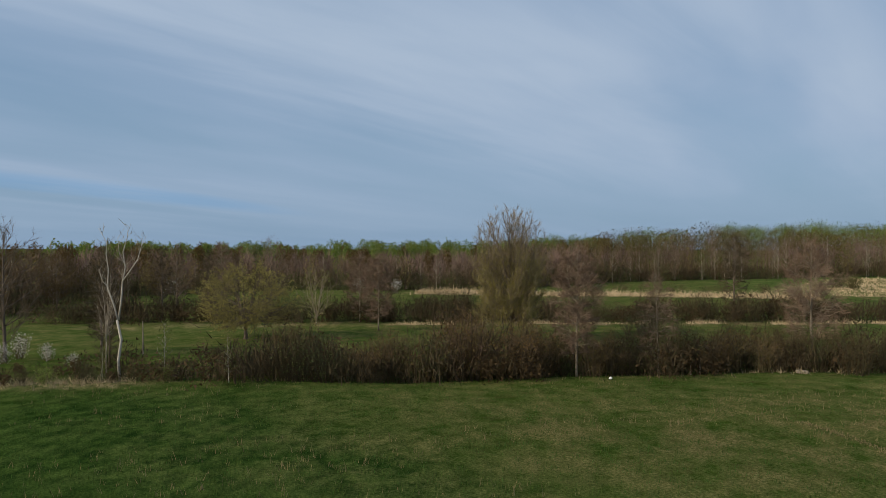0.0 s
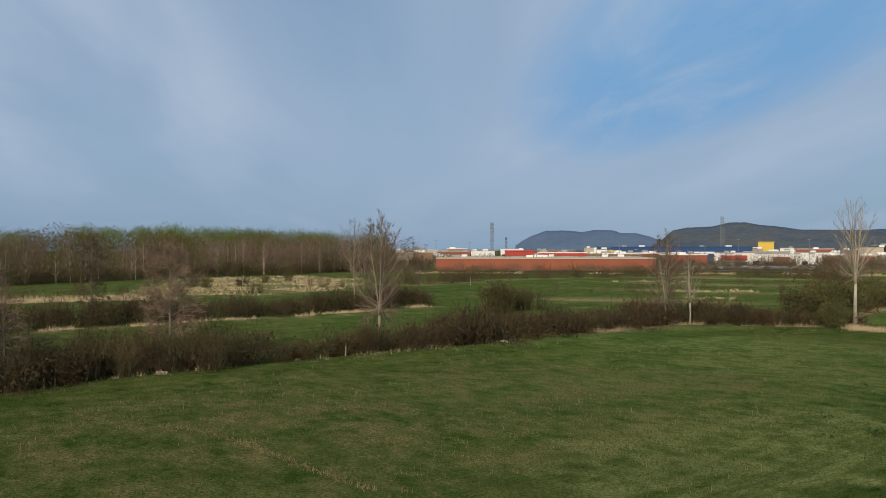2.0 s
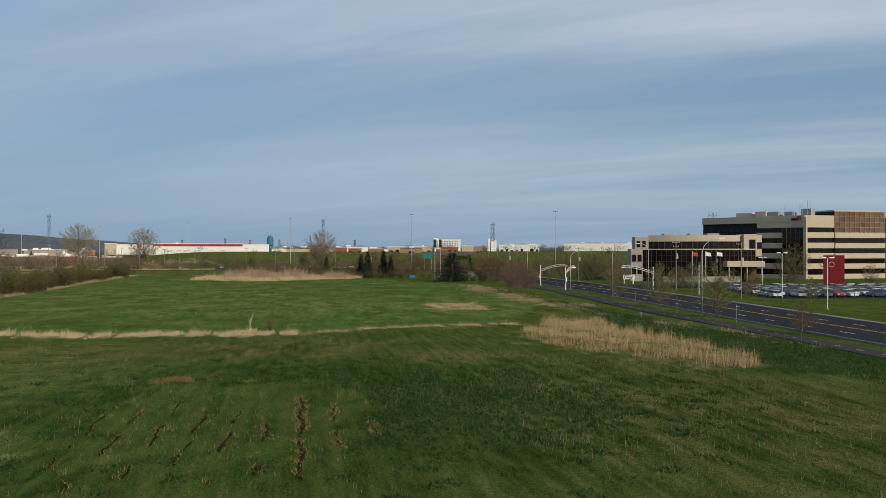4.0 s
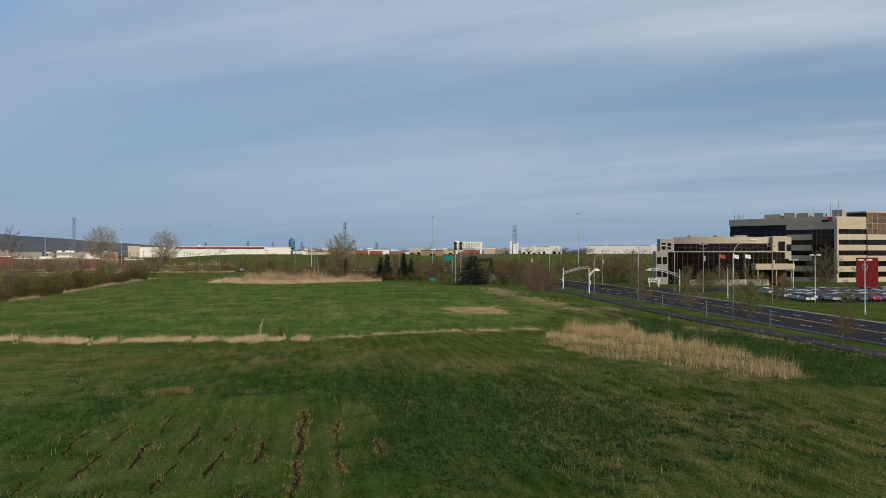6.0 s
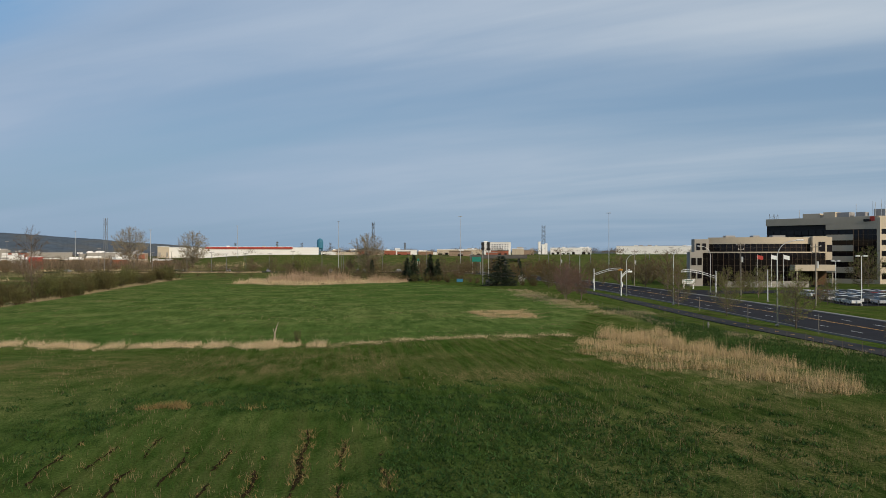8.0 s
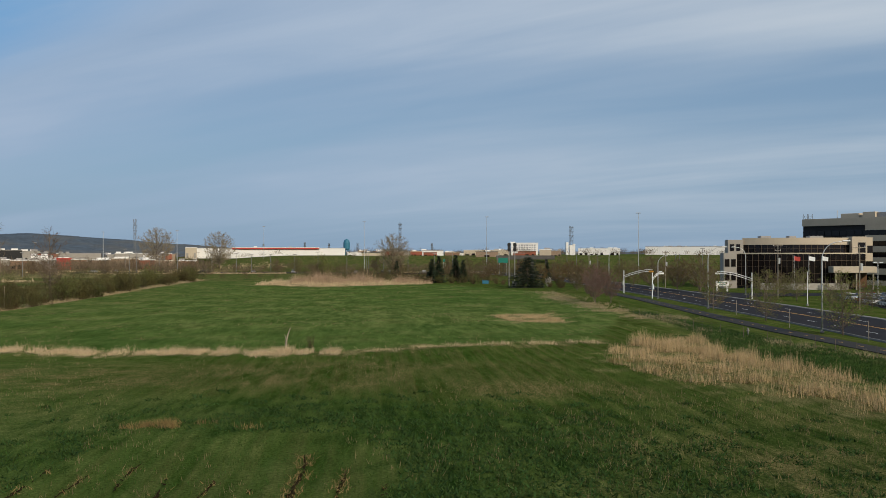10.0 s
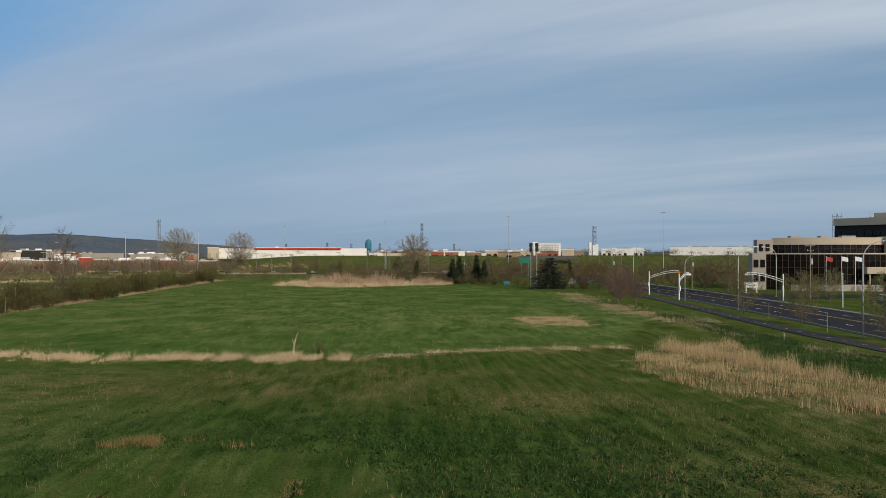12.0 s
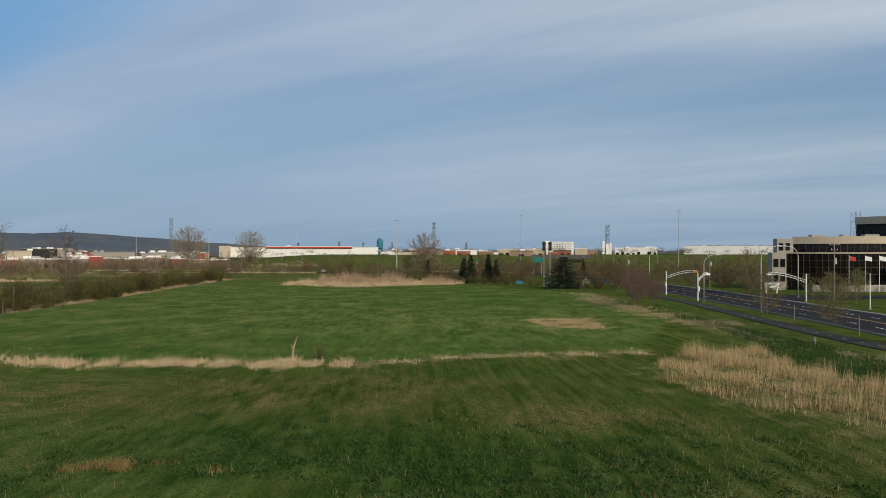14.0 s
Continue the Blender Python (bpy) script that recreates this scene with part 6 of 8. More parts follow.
def hall(name, label, az0, az1, d, z0, z1, depth, wall, trim=None, bays=8, win=None, category="building", roof_units=3, seed=0):
    """A long flat-roofed hall across the view from az0 to az1, with parapet, bays, openings and roof units."""
    r = random.Random(seed)
    p, q = far(az0, d), far(az1, d)
    w = (q - p).length
    yaw = math.atan2(q.y - p.y, q.x - p.x)
    t = thing(name, label, category)
    c = (p + q) / 2
    t.matrix_basis = pose(c.x, c.y, z0, 0, 0, math.degrees(yaw))
    H = z1 - z0
    b = Buf()
    b.box((0, depth / 2, H / 2), (w, depth, H))
    part("wall", b, wall, t)
    b = Buf()
    b.box((0, depth / 2, H + 0.15), (w + 0.6, depth + 0.6, 0.5))
    part("roof", b, trim or ROOFGREY, t)
    for i in range(bays - 1):
        b = Buf()
        b.box((-w / 2 + w * (i + 1) / bays, -0.15, H * 0.48), (0.5, 0.3, H * 0.94))
        part("pilaster", b, wall, t)
    if win:
        for i in range(bays):
            if r.random() < 0.75:
                b = Buf()
                ww, hh = w / bays * r.uniform(0.4, 0.75), H * r.uniform(0.3, 0.5)
                b.box((-w / 2 + w * (i + 0.5) / bays, -0.08, hh / 2 + H * 0.06), (ww, 0.2, hh))
                part("shop_window", b, win, t)
    for i in range(roof_units):
        b = Buf()
        s = r.uniform(2.0, 4.0)
        b.box((r.uniform(-0.45, 0.45) * w, depth * r.uniform(0.2, 0.8), H + 0.9), (s * 1.4, s, 1.4), 0, 0.1)
        part("roof_unit", b, WHITE if r.random() < 0.6 else ROOFGREY, t)
    return t, w, H


hall("warehouse_store", "long red brick store with flat roof", 58.5, 43.85, 412, 0, 5.6, 90, BRICK, BEIGE, 16, None, seed=1, roof_units=9)
t, w, H = hall("red_store", "store with bright red upper wall", 53.83, 51.81, 520, 0, 9.0, 40, RED, RED, 3, None, seed=2, roof_units=0)
t, w, H = hall("red_store", "long store with red upper band", 51.6, 48.3, 516, 0, 7.8, 40, RED, WHITE, 5, None, seed=3, roof_units=2)
t, w, H = hall("blue_store", "very long dark blue store", 47.68, 36.53, 700, 0, 11.8, 90, BLUE, BLUE, 14, None, seed=4, roof_units=6)
for x0, ww in ((-0.42, 7.0),):
    b = Buf()
    b.box((w * 0.0 + x0 * w, -0.4, H * 0.62), (ww, 0.5, 4.4), 0, 0.1)
    part("sign_panel", b, YELLOW, t, "plain yellow sign panel")
b = Buf()
b.box((0.12 * w, -0.4, H * 0.62), (16, 0.5, 1.6), 0, 0.1)
part("sign_panel", b, WHITE, t, "plain white sign panel")
hall("yellow_store_front", "yellow block at the end of the blue store", 37.5, 36.55, 685, 0, 15.4, 20, YELLOW, YELLOW, 2, None, seed=5, roof_units=0)
hall("grey_shop", "low grey shop before the blue store", 38.4, 35.6, 660, 0, 8.2, 20, GREYWALL, ROOFGREY, 5, GLASS_DARK, seed=61, roof_units=2)
hall("grey_shop", "low pale shop before the blue store", 47.2, 42.4, 640, 0, 7.6, 20, BEIGE, ROOFGREY, 7, GLASS_DARK, seed=62, roof_units=3)
t, w, H = hall("shop_row", "row of white fronted shops with red canopy", 40.1, 33.7, 520, 0, 6.6, 30, WHITE, WHITE, 9, GLASS_DARK, seed=6)
b = Buf()
b.box((-w * 0.32, -0.5, H * 0.78), (w * 0.25, 1.2, 2.6), 0, 0.1)
part("canopy", b, RED, t, "red shop canopy")
b = Buf()
b.box((w * 0.12, -0.25, H * 0.42), (w * 0.16, 0.5, H * 0.84))
part("brick_bay", b, BRICK, t, "brick bay between the shops")
hall("brick_shop", "brick shop with pale roof edge", 43.3, 40.6, 500, 0, 6.8, 30, BRICK, WHITE, 4, None, seed=7)
rl = random.Random(41)
az_ = 32.0
while az_ > 19.6:
    wd_ = rl.uniform(0.7, 1.7)
    hall("strip_shop", "low brick shop of a long row with pale roof edge", az_, az_ - wd_, 618 + rl.uniform(-6, 6), 0, rl.uniform(5.2, 6.6), 50, rl.choice([BRICK_PALE, BRICK_BROWN, BRICK_BROWN, BRICK, GREYWALL]), rl.choice([WHITE, BEIGE, BEIGE]), 4, GLASS_DARK, seed=int(az_ * 10), roof_units=2)
    az_ -= wd_ + rl.choice((0.02, 0.02, 0.3))
for k in range(46):
    az_, d_, wd_ = rl.uniform(-4.5, 9.2) if k % 3 == 0 else rl.uniform(20, 61), rl.uniform(660, 1050), rl.uniform(0.4, 1.6)
    low_ = 6.0 if az_ < 18 else 0.0
    hall("town_building", "small flat roofed building of the far town", az_ + wd_ / 2, az_ - wd_ / 2, d_, low_, 9.9 - d_ / 900 + rl.uniform(-1.0, 2.2) + (2.0 if low_ else 0.0), 16, rl.choice([WHITE, WHITE, BEIGE, GREYWALL, BRICK_PALE, BRICK_BROWN, BRICK]), rl.choice([WHITE, ROOFGREY, ROOFGREY, DARK_STEEL]), 3, GLASS_DARK, seed=500 + k, roof_units=1)
t, w, H = hall("red_shop_front", "red shop front on the long store", 27.1, 26.3, 612, 0, 7.2, 10, RED, RED, 2, None, seed=9, roof_units=0)
hall("glass_office", "modern white and black glass office", 31.07, 29.17, 800, 0, 13.2, 20, BLACK, GREYWALL, 6, None, seed=10)
hall("glass_office", "white end of the modern office", 29.17, 28.2, 802, 0, 12.4, 20, GREYWALL, GREYWALL, 3, GLASS_DARK, seed=11)
hall("white_warehouse", "long white warehouse with red band", 19.2, 9.7, 1000, 5.0, 16.4, 120, WHITE, WHITE, 12, None, seed=12, roof_units=5)
t, w, H = hall("red_band_hall", "red banded upper part of the white warehouse", 17.0, 11.4, 996, 15.4, 17.2, 60, RED, WHITE, 4, None, seed=13, roof_units=2)
hall("entrance_hall", "warehouse entrance block with dark windows", 19.9, 19.2, 985, 5.0, 17.2, 30, BEIGE, WHITE, 3, GREYWALL, seed=14, roof_units=0)
hall("hotel", "eight storey white hotel", -1.35, -3.14, 1000, 5, 22.5, 18, WHITE, WHITE, 9, None, seed=15, roof_units=2)
hall("factory", "white factory halls beyond the highway", -5.78, -8.47, 1100, 6, 16.5, 60, WHITE, WHITE, 8, GLASS_DARK, seed=16, roof_units=4)
hall("far_warehouse", "pale far warehouse with dark roof edge", -10.1, -16.5, 1200, 6, 19.5, 80, WHITE, ROOFGREY, 14, None, seed=17, roof_units=9)
for k in range(6):
    hall("low_shop", "low brown shop beyond the highway", 8.8 - 1.15 * k, 8.8 - 1.15 * k - rl.uniform(0.5, 1.05), rl.uniform(880, 920), 6, rl.uniform(11.2, 13.0), 30, rl.choice([BRICK_BROWN, BRICK, BRICK_PALE, BEIGE]), rl.choice([BEIGE, WHITE, ROOFGREY]), 4, GLASS_DARK, seed=18 + k, roof_units=2)
hall("low_shops", "low pale shops beyond the highway", 1.8, -1.2, 950, 6, 14.0, 30, BEIGE, WHITE, 7, GLASS_DARK, seed=19, roof_units=3)
# rows of far roofs among the shops
r = random.Random(12)
for az, d, wd, z in [(59.5, 560, 1.6, 8.5), (57.3, 620, 2.2, 8.8), (60.6, 520, 1.2, 8.4), (55.3, 700, 1.6, 9.4), (50.4, 800, 2.5, 10), (46.0, 560, 1.8, 7.6), (44.3, 590, 1.4, 7.8), (34.2, 760, 2.2, 11), (31.9, 700, 1.4, 10), (26.0, 800, 2.4, 11.5), (23.0, 820, 2.0, 11.5), (21.2, 760, 1.2, 11), (28.0, 700, 1.2, 9.5), (33.0, 560, 1.0, 7.0)]:
    z *= 0.92
    hall("far_shop", "flat roofed far shop with pale walls", az + wd / 2, az - wd / 2, d, 0, z, 25, r.choice([WHITE, GREYWALL, BRICK_PALE, BRICK_BROWN, BRICK]), r.choice([WHITE, ROOFGREY]), 6, GLASS_DARK, seed=int(d), roof_units=2)

for k in range(16):
    az_, d_, wd_ = r.uniform(33, 60), r.uniform(560, 680), r.uniform(0.8, 2.6)
    hall("low_shop", "low flat roofed shop among the far trees", az_ + wd_ / 2, az_ - wd_ / 2, d_, 0, r.uniform(5.0, 7.6), 20, r.choice([BEIGE, GREYWALL, WHITE, BRICK_PALE, BRICK_PALE]), r.choice([GREYWALL, ROOFGREY, WHITE]), 4, GLASS_DARK, seed=200 + k, roof_units=2)

# hotel windows
hotel = [o for o in bpy.data.objects if o.name.startswith("hotel")][0]
b = Buf()
b.box((0, 0, 0), (1.6, 0.3, 1.5))
me_pane = b.mesh("window")
for i in range(9):
    for j in range(6):
        part("window", me_pane, PANE_GREY, hotel).location = ((i - 4) * 3.0, -0.1, 2.0 + j * 2.6)


def pylon(az, d, top):
    t = thing("pylon", "steel lattice power pylon on the skyline", "pylon", "power pylons")
    p = far(az, d)
    t.matrix_basis = pose(p.x, p.y, 0, 0, 0, random.Random(int(d + az)).uniform(-20, 20))
    lv = [(0, 2.6), (0.25, 2.3), (0.5, 2.1), (0.75, 2.0), (1.0, 1.9)]
    rr = 0.0002 * d
    for sx, sy in ((-1, -1), (1, -1), (1, 1), (-1, 1)):
        b = Buf()
        b.chain([(sx * w_, sy * w_, f_ * top) for f_, w_ in lv], [rr] * len(lv), 3)
        part("leg", b, PYLON_STEEL, t)
    for (f0, w0), (f1, w1) in zip(lv[:-1], lv[1:]):
        for q in (-1, 1):
            for a in (-1, 1):
                b = Buf()
                b.tube((a * w0, q * w0, f0 * top), (-a * w1, q * w1, f1 * top), rr * 0.6, rr * 0.6, 3)
                part("brace", b, PYLON_STEEL, t)
    for f0 in (0.72, 0.84, 0.95):
        b = Buf()
        b.tube((-4, 0, f0 * top), (4, 0, f0 * top), rr * 0.8, rr * 0.8, 3)
        part("cross_arm", b, PYLON_STEEL, t)


for az, d, top in ((54.67, 1500, 58), (53.7, 2600, 48), (39.65, 1500, 66), (23.07, 1500, 68), (6.12, 1700, 72), (-5.33, 1300, 52), (-19.65, 620, 36), (12.5, 2600, 45), (10.9, 2600, 42), (9.0, 2700, 44), (4.0, 2600, 42), (15.2, 2700, 42)):
    pylon(az, d, top)


def mast(az, d, top):
    t = thing("light_mast", "tall steel highway light mast", "street lamp", "highway light masts")
    p = far(az, d)
    t.matrix_basis = pose(p.x, p.y, 0)
    b = Buf()
    k = d / 600
    b.chain([(0, 0, 0), (0, 0, top)], [0.24 * k, 0.12 * k], 6)
    part("pole", b, PYLON_STEEL if top < 20 else STEEL, t)
    for s in range(4):
        b = Buf()
        b.box((math.cos(s * 1.57) * 0.7, math.sin(s * 1.57) * 0.7, top - 0.1), (0.8, 0.5, 0.3), s * 1.57, 0.08)
        part("lamp_head", b, ROOFGREY, t)


for az, d, top in ((14.87, 720, 32.5), (8.31, 600, 32.3), (0.22, 500, 31.3), (-9.48, 430, 29.6), (24.59, 700, 26.8), (20.2, 650, 26.9), (38.7, 640, 17), (34.5, 640, 17), (31.5, 600, 16), (58.5, 560, 16), (56.2, 600, 15), (28.2, 560, 17)):
    mast(az, d, top)
ra = random.Random(77)
for k in range(34):
    az_ = ra.uniform(-14, 60)
    mast(az_, ra.uniform(420, 700), ra.uniform(9, 13))
for k in range(16):
    mast(24 - 1.45 * k + ra.uniform(-0.4, 0.4), 488 - 2.6 * k + ra.choice((-8, 8)), ra.uniform(9.5, 11.5))
# far parked cars
b = Buf()
for k in range(170):
    az_, d_ = (ra.uniform(34.3, 42.2), ra.uniform(430, 492)) if k < 156 else (ra.uniform(4, 25), 0)
    d_ = d_ or 440 + (az_ - 2.5) * 2.55 + ra.choice((-2.5, 2.5))
    p = far(az_, d_)
    z_, a_ = max(0.3, hz(p.x, p.y)), ra.choice((0.2, 1.77)) + ra.uniform(-0.1, 0.1)
    b.box((p.x, p.y, z_ + 0.55), (4.4, 1.8, 0.75), a_, 0.15), b.box((p.x, p.y, z_ + 1.15), (2.2, 1.5, 0.6), a_, 0.2)
tagged(part("far_cars", b, FARCAR), "many far parked cars before the shops", "cars", kind="stuff")
# water tower
t = thing("water_tower", "blue water tower beyond the highway", "water tower")
p = far(9.62, 1100)
t.matrix_basis = pose(p.x, p.y, 6)
b = Buf()
b.chain([(0, 0, 9), (0, 0, 10.5), (0, 0, 18), (0, 0, 21.5), (0, 0, 23)], [2.0, 4.2, 4.2, 3.2, 0.6], 16)
part("tank", b, TEAL, t)
for a in range(6):
    b = Buf()
    b.tube((math.cos(a * 1.047) * 3.6, math.sin(a * 1.047) * 3.6, -1), (math.cos(a * 1.047) * 3.2, math.sin(a * 1.047) * 3.2, 11), 0.5, 0.5, 6)
    part("leg", b, TEAL, t)
# silo tower beside the factory
t = thing("silo_tower", "pale concrete silo tower at the factory", "silo")
p = far(-5.3, 1090)
t.matrix_basis = pose(p.x, p.y, 5)
b = Buf()
b.box((-5, 0, 10), (3, 9, 19), 0, 0.2), b.box((0, 0, 7.5), (4, 9, 17), 0, 0.2), b.box((3.6, 0, 8.5), (2.6, 9, 18), 0, 0.2)
part("tower", b, WHITE, t)
# highway bridge
t = thing("highway_bridge", "grey concrete highway bridge", "bridge")
p, q = far(-0.4, 520), far(-4.2, 520)
c = (p + q) / 2
t.matrix_basis = pose(c.x, c.y, 0, 0, 0, math.degrees(math.atan2(q.y - p.y, q.x - p.x)))
L = (q - p).length
b = Buf()
b.box((0, 5, 7.4), (L, 11, 1.4), 0, 0.1)
part("deck", b, BRIDGE_GREY, t)
b = Buf()
b.box((0, -0.2, 8.6), (L, 0.3, 1.0))
part("parapet", b, BRIDGE_GREY, t)
for k in range(4):
    b = Buf()
    b.box((-L * 0.36 + k * L * 0.24, 5, 3.2), (1.4, 8, 7.4), 0, 0.2)
    part("pier", b, BRIDGE_GREY, t)

# ---------------------------------------------------------------- the office


def place(ob, x, y, z=0.0, deg=0.0):
    ob.matrix_basis = pose(x, y, z, 0, 0, deg)
    return ob


def arc_points(p, q, bulge, n):
    """Points from p to q on a shallow arc that bows to the right of the way."""
    p, q = Vector((*p, 0)), Vector((*q, 0))
    d = q - p
    nrm = Vector((d.y, -d.x, 0)).normalized()
    return [(p + d * (i / n) + nrm * (bulge * 4 * (i / n) * (1 - i / n))).to_2d() for i in range(n + 1)]


def curtain(parent, name, pts, z0, z1, rows, glass, frame_mat, set_back=0.12):
    """A curtain wall along plan points: a pane for every bay and row, with mullions and transoms."""
    wall = new(name)
    wall.parent = parent
    cache = {}
    hh = (z1 - z0) / rows
    for p, q in zip(pts[:-1], pts[1:]):
        d = q - p
        w, a = d.length, math.atan2(d.y, d.x)
        c = (p + q) / 2
        key = round(w, 2)
        if key not in cache:
            b = Buf()
            b.box((0, set_back, 0), (w - 0.06, 0.06, hh - 0.06))
            cache[key] = b.mesh("pane")
        for r_ in range(rows):
            ob = part("pane", cache[key], glass, wall)
            ob.location, ob.rotation_euler = (c.x, c.y, z0 + hh * (r_ + 0.5)), (0, 0, a)
    b = Buf()
    for p in pts:
        b.box((p.x, p.y, (z0 + z1) / 2), (0.08, 0.10, z1 - z0))
    for r_ in range(rows + 1):
        for p, q in zip(pts[:-1], pts[1:]):
            d = q - p
            c = (p + q) / 2
            b.box((c.x, c.y, z0 + hh * r_), (d.length, 0.10, 0.07), math.atan2(d.y, d.x))
    part("mullions", b, frame_mat, wall)
    return wall


def office_front():
    t = thing("office_wing", "low office wing with curved dark glass front and beige parapet", "building")
    low = arc_points((70.8, 262.8), (106.0, 258.0), 5.2, 24)
    up = arc_points((73.2, 264.6), (103.0, 260.5), 4.6, 18)
    inset = [(p.x, p.y + 0.5) for p in low]
    b = Buf()
    b.prism(inset + [(112, 284), (80.5, 284)], -0.3, 10.0)
    part("core", b, BLACK, t)
    b = Buf()
    b.prism([(p.x, p.y - 0.15) for p in low] + [(112, 284), (80.5, 284)], 10.0, 10.35)
    part("ledge", b, BEIGE, t, "thin beige ledge")
    curtain(t, "glass_front", low, 0.8, 10.0, 5, GLASS_DARK, MULLION)
    b = Buf()
    b.prism([(p.x, p.y + 0.45) for p in up] + [(109, 284), (82.5, 284)], 10.35, 12.7)
    part("upper_core", b, BLACK, t)
    curtain(t, "upper_glass", up, 10.35, 12.7, 2, GLASS_DARK, MULLION)
    b = Buf()
    b.prism([(p.x, p.y - 0.25) for p in up] + [(109, 284), (82.5, 284)], 12.7, 14.7)
    part("parapet", b, BEIGE, t, "beige precast parapet")
    # side block: its weaker light is put into the grey wall colour
    b = Buf()
    b.box((68.9, 263.4, 5.0), (3.8, 4, 10.6), 0, 0.05)
    part("side_block", b, GREYWALL, t, "side block with square windows, its shade painted as grey")
    b = Buf()
    b.box((71.0, 265.0, 12.2), (4.4, 3.6, 4.0), 0, 0.05)
    part("side_block", b, GREYWALL, t)
    for x in (68.0, 69.8):
        for z in (3.4, 7.4):
            b = Buf()
            b.box((x, 261.35, z), (1.3, 0.2, 2.2))
            part("window", b, GLASS_DARK, t)
    for x in (69.9, 71.7):
        b = Buf()
        b.box((x, 263.15, 11.9), (1.1, 0.2, 2.0))
        part("window", b, GLASS_DARK, t)
    b = Buf()
    b.box((104.6, 262, 11.9), (4.2, 7, 6.2), 0, 0.1)
    part("stair_block", b, BEIGE, t, "beige projecting block")
    b = Buf()
    b.box((105.2, 258.4, 11.6), (1.9, 0.2, 3.4))
    part("window", b, GLASS_DARK, t)
    for z, h_, m in ((13.6, 2.4, BEIGE), (11.3, 2.0, GLASS_DARK), (9.1, 2.4, BEIGE), (6.9, 2.0, GLASS_DARK)):
        b = Buf()
        b.box((107.2, 264, z), (3.4, 8, h_), 0, 0.03)
        part("band", b, m, t)
    b = Buf()
    b.box((100.4, 254.5, 5.6), (11.8, 6.0, 1.8), 0, 0.08)
    part("canopy", b, BEIGE, t, "beige entrance canopy")
    for x in (95.4, 101.0, 105.6):
        b = Buf()
        b.tube((x, 252.2, 0), (x, 252.2, 4.8), 0.22, 0.22, 8)
        part("canopy_post", b, BEIGE, t)
    b = Buf()
    b.box((103.5, 256.2, 2.6), (4.0, 0.4, 4.2))
    part("entrance_door", b, GLASS_BRONZE, t)
    for x, w_ in ((82, 3), (90, 2), (97, 4)):
        b = Buf()
        b.box((x, 272, 15.0), (w_, 3, 0.9), 0, 0.05)
        part("roof_unit", b, ROOFGREY, t)
    t.location = (1.7, 0, 0)
    b = Buf()
    b.box((88.0, 251.0, 0.9), (24, 0.4, 1.8), 0, 0.04)
    tagged(part("garden_wall", b, CONCRETE), "low pale concrete garden wall before the office", "wall")


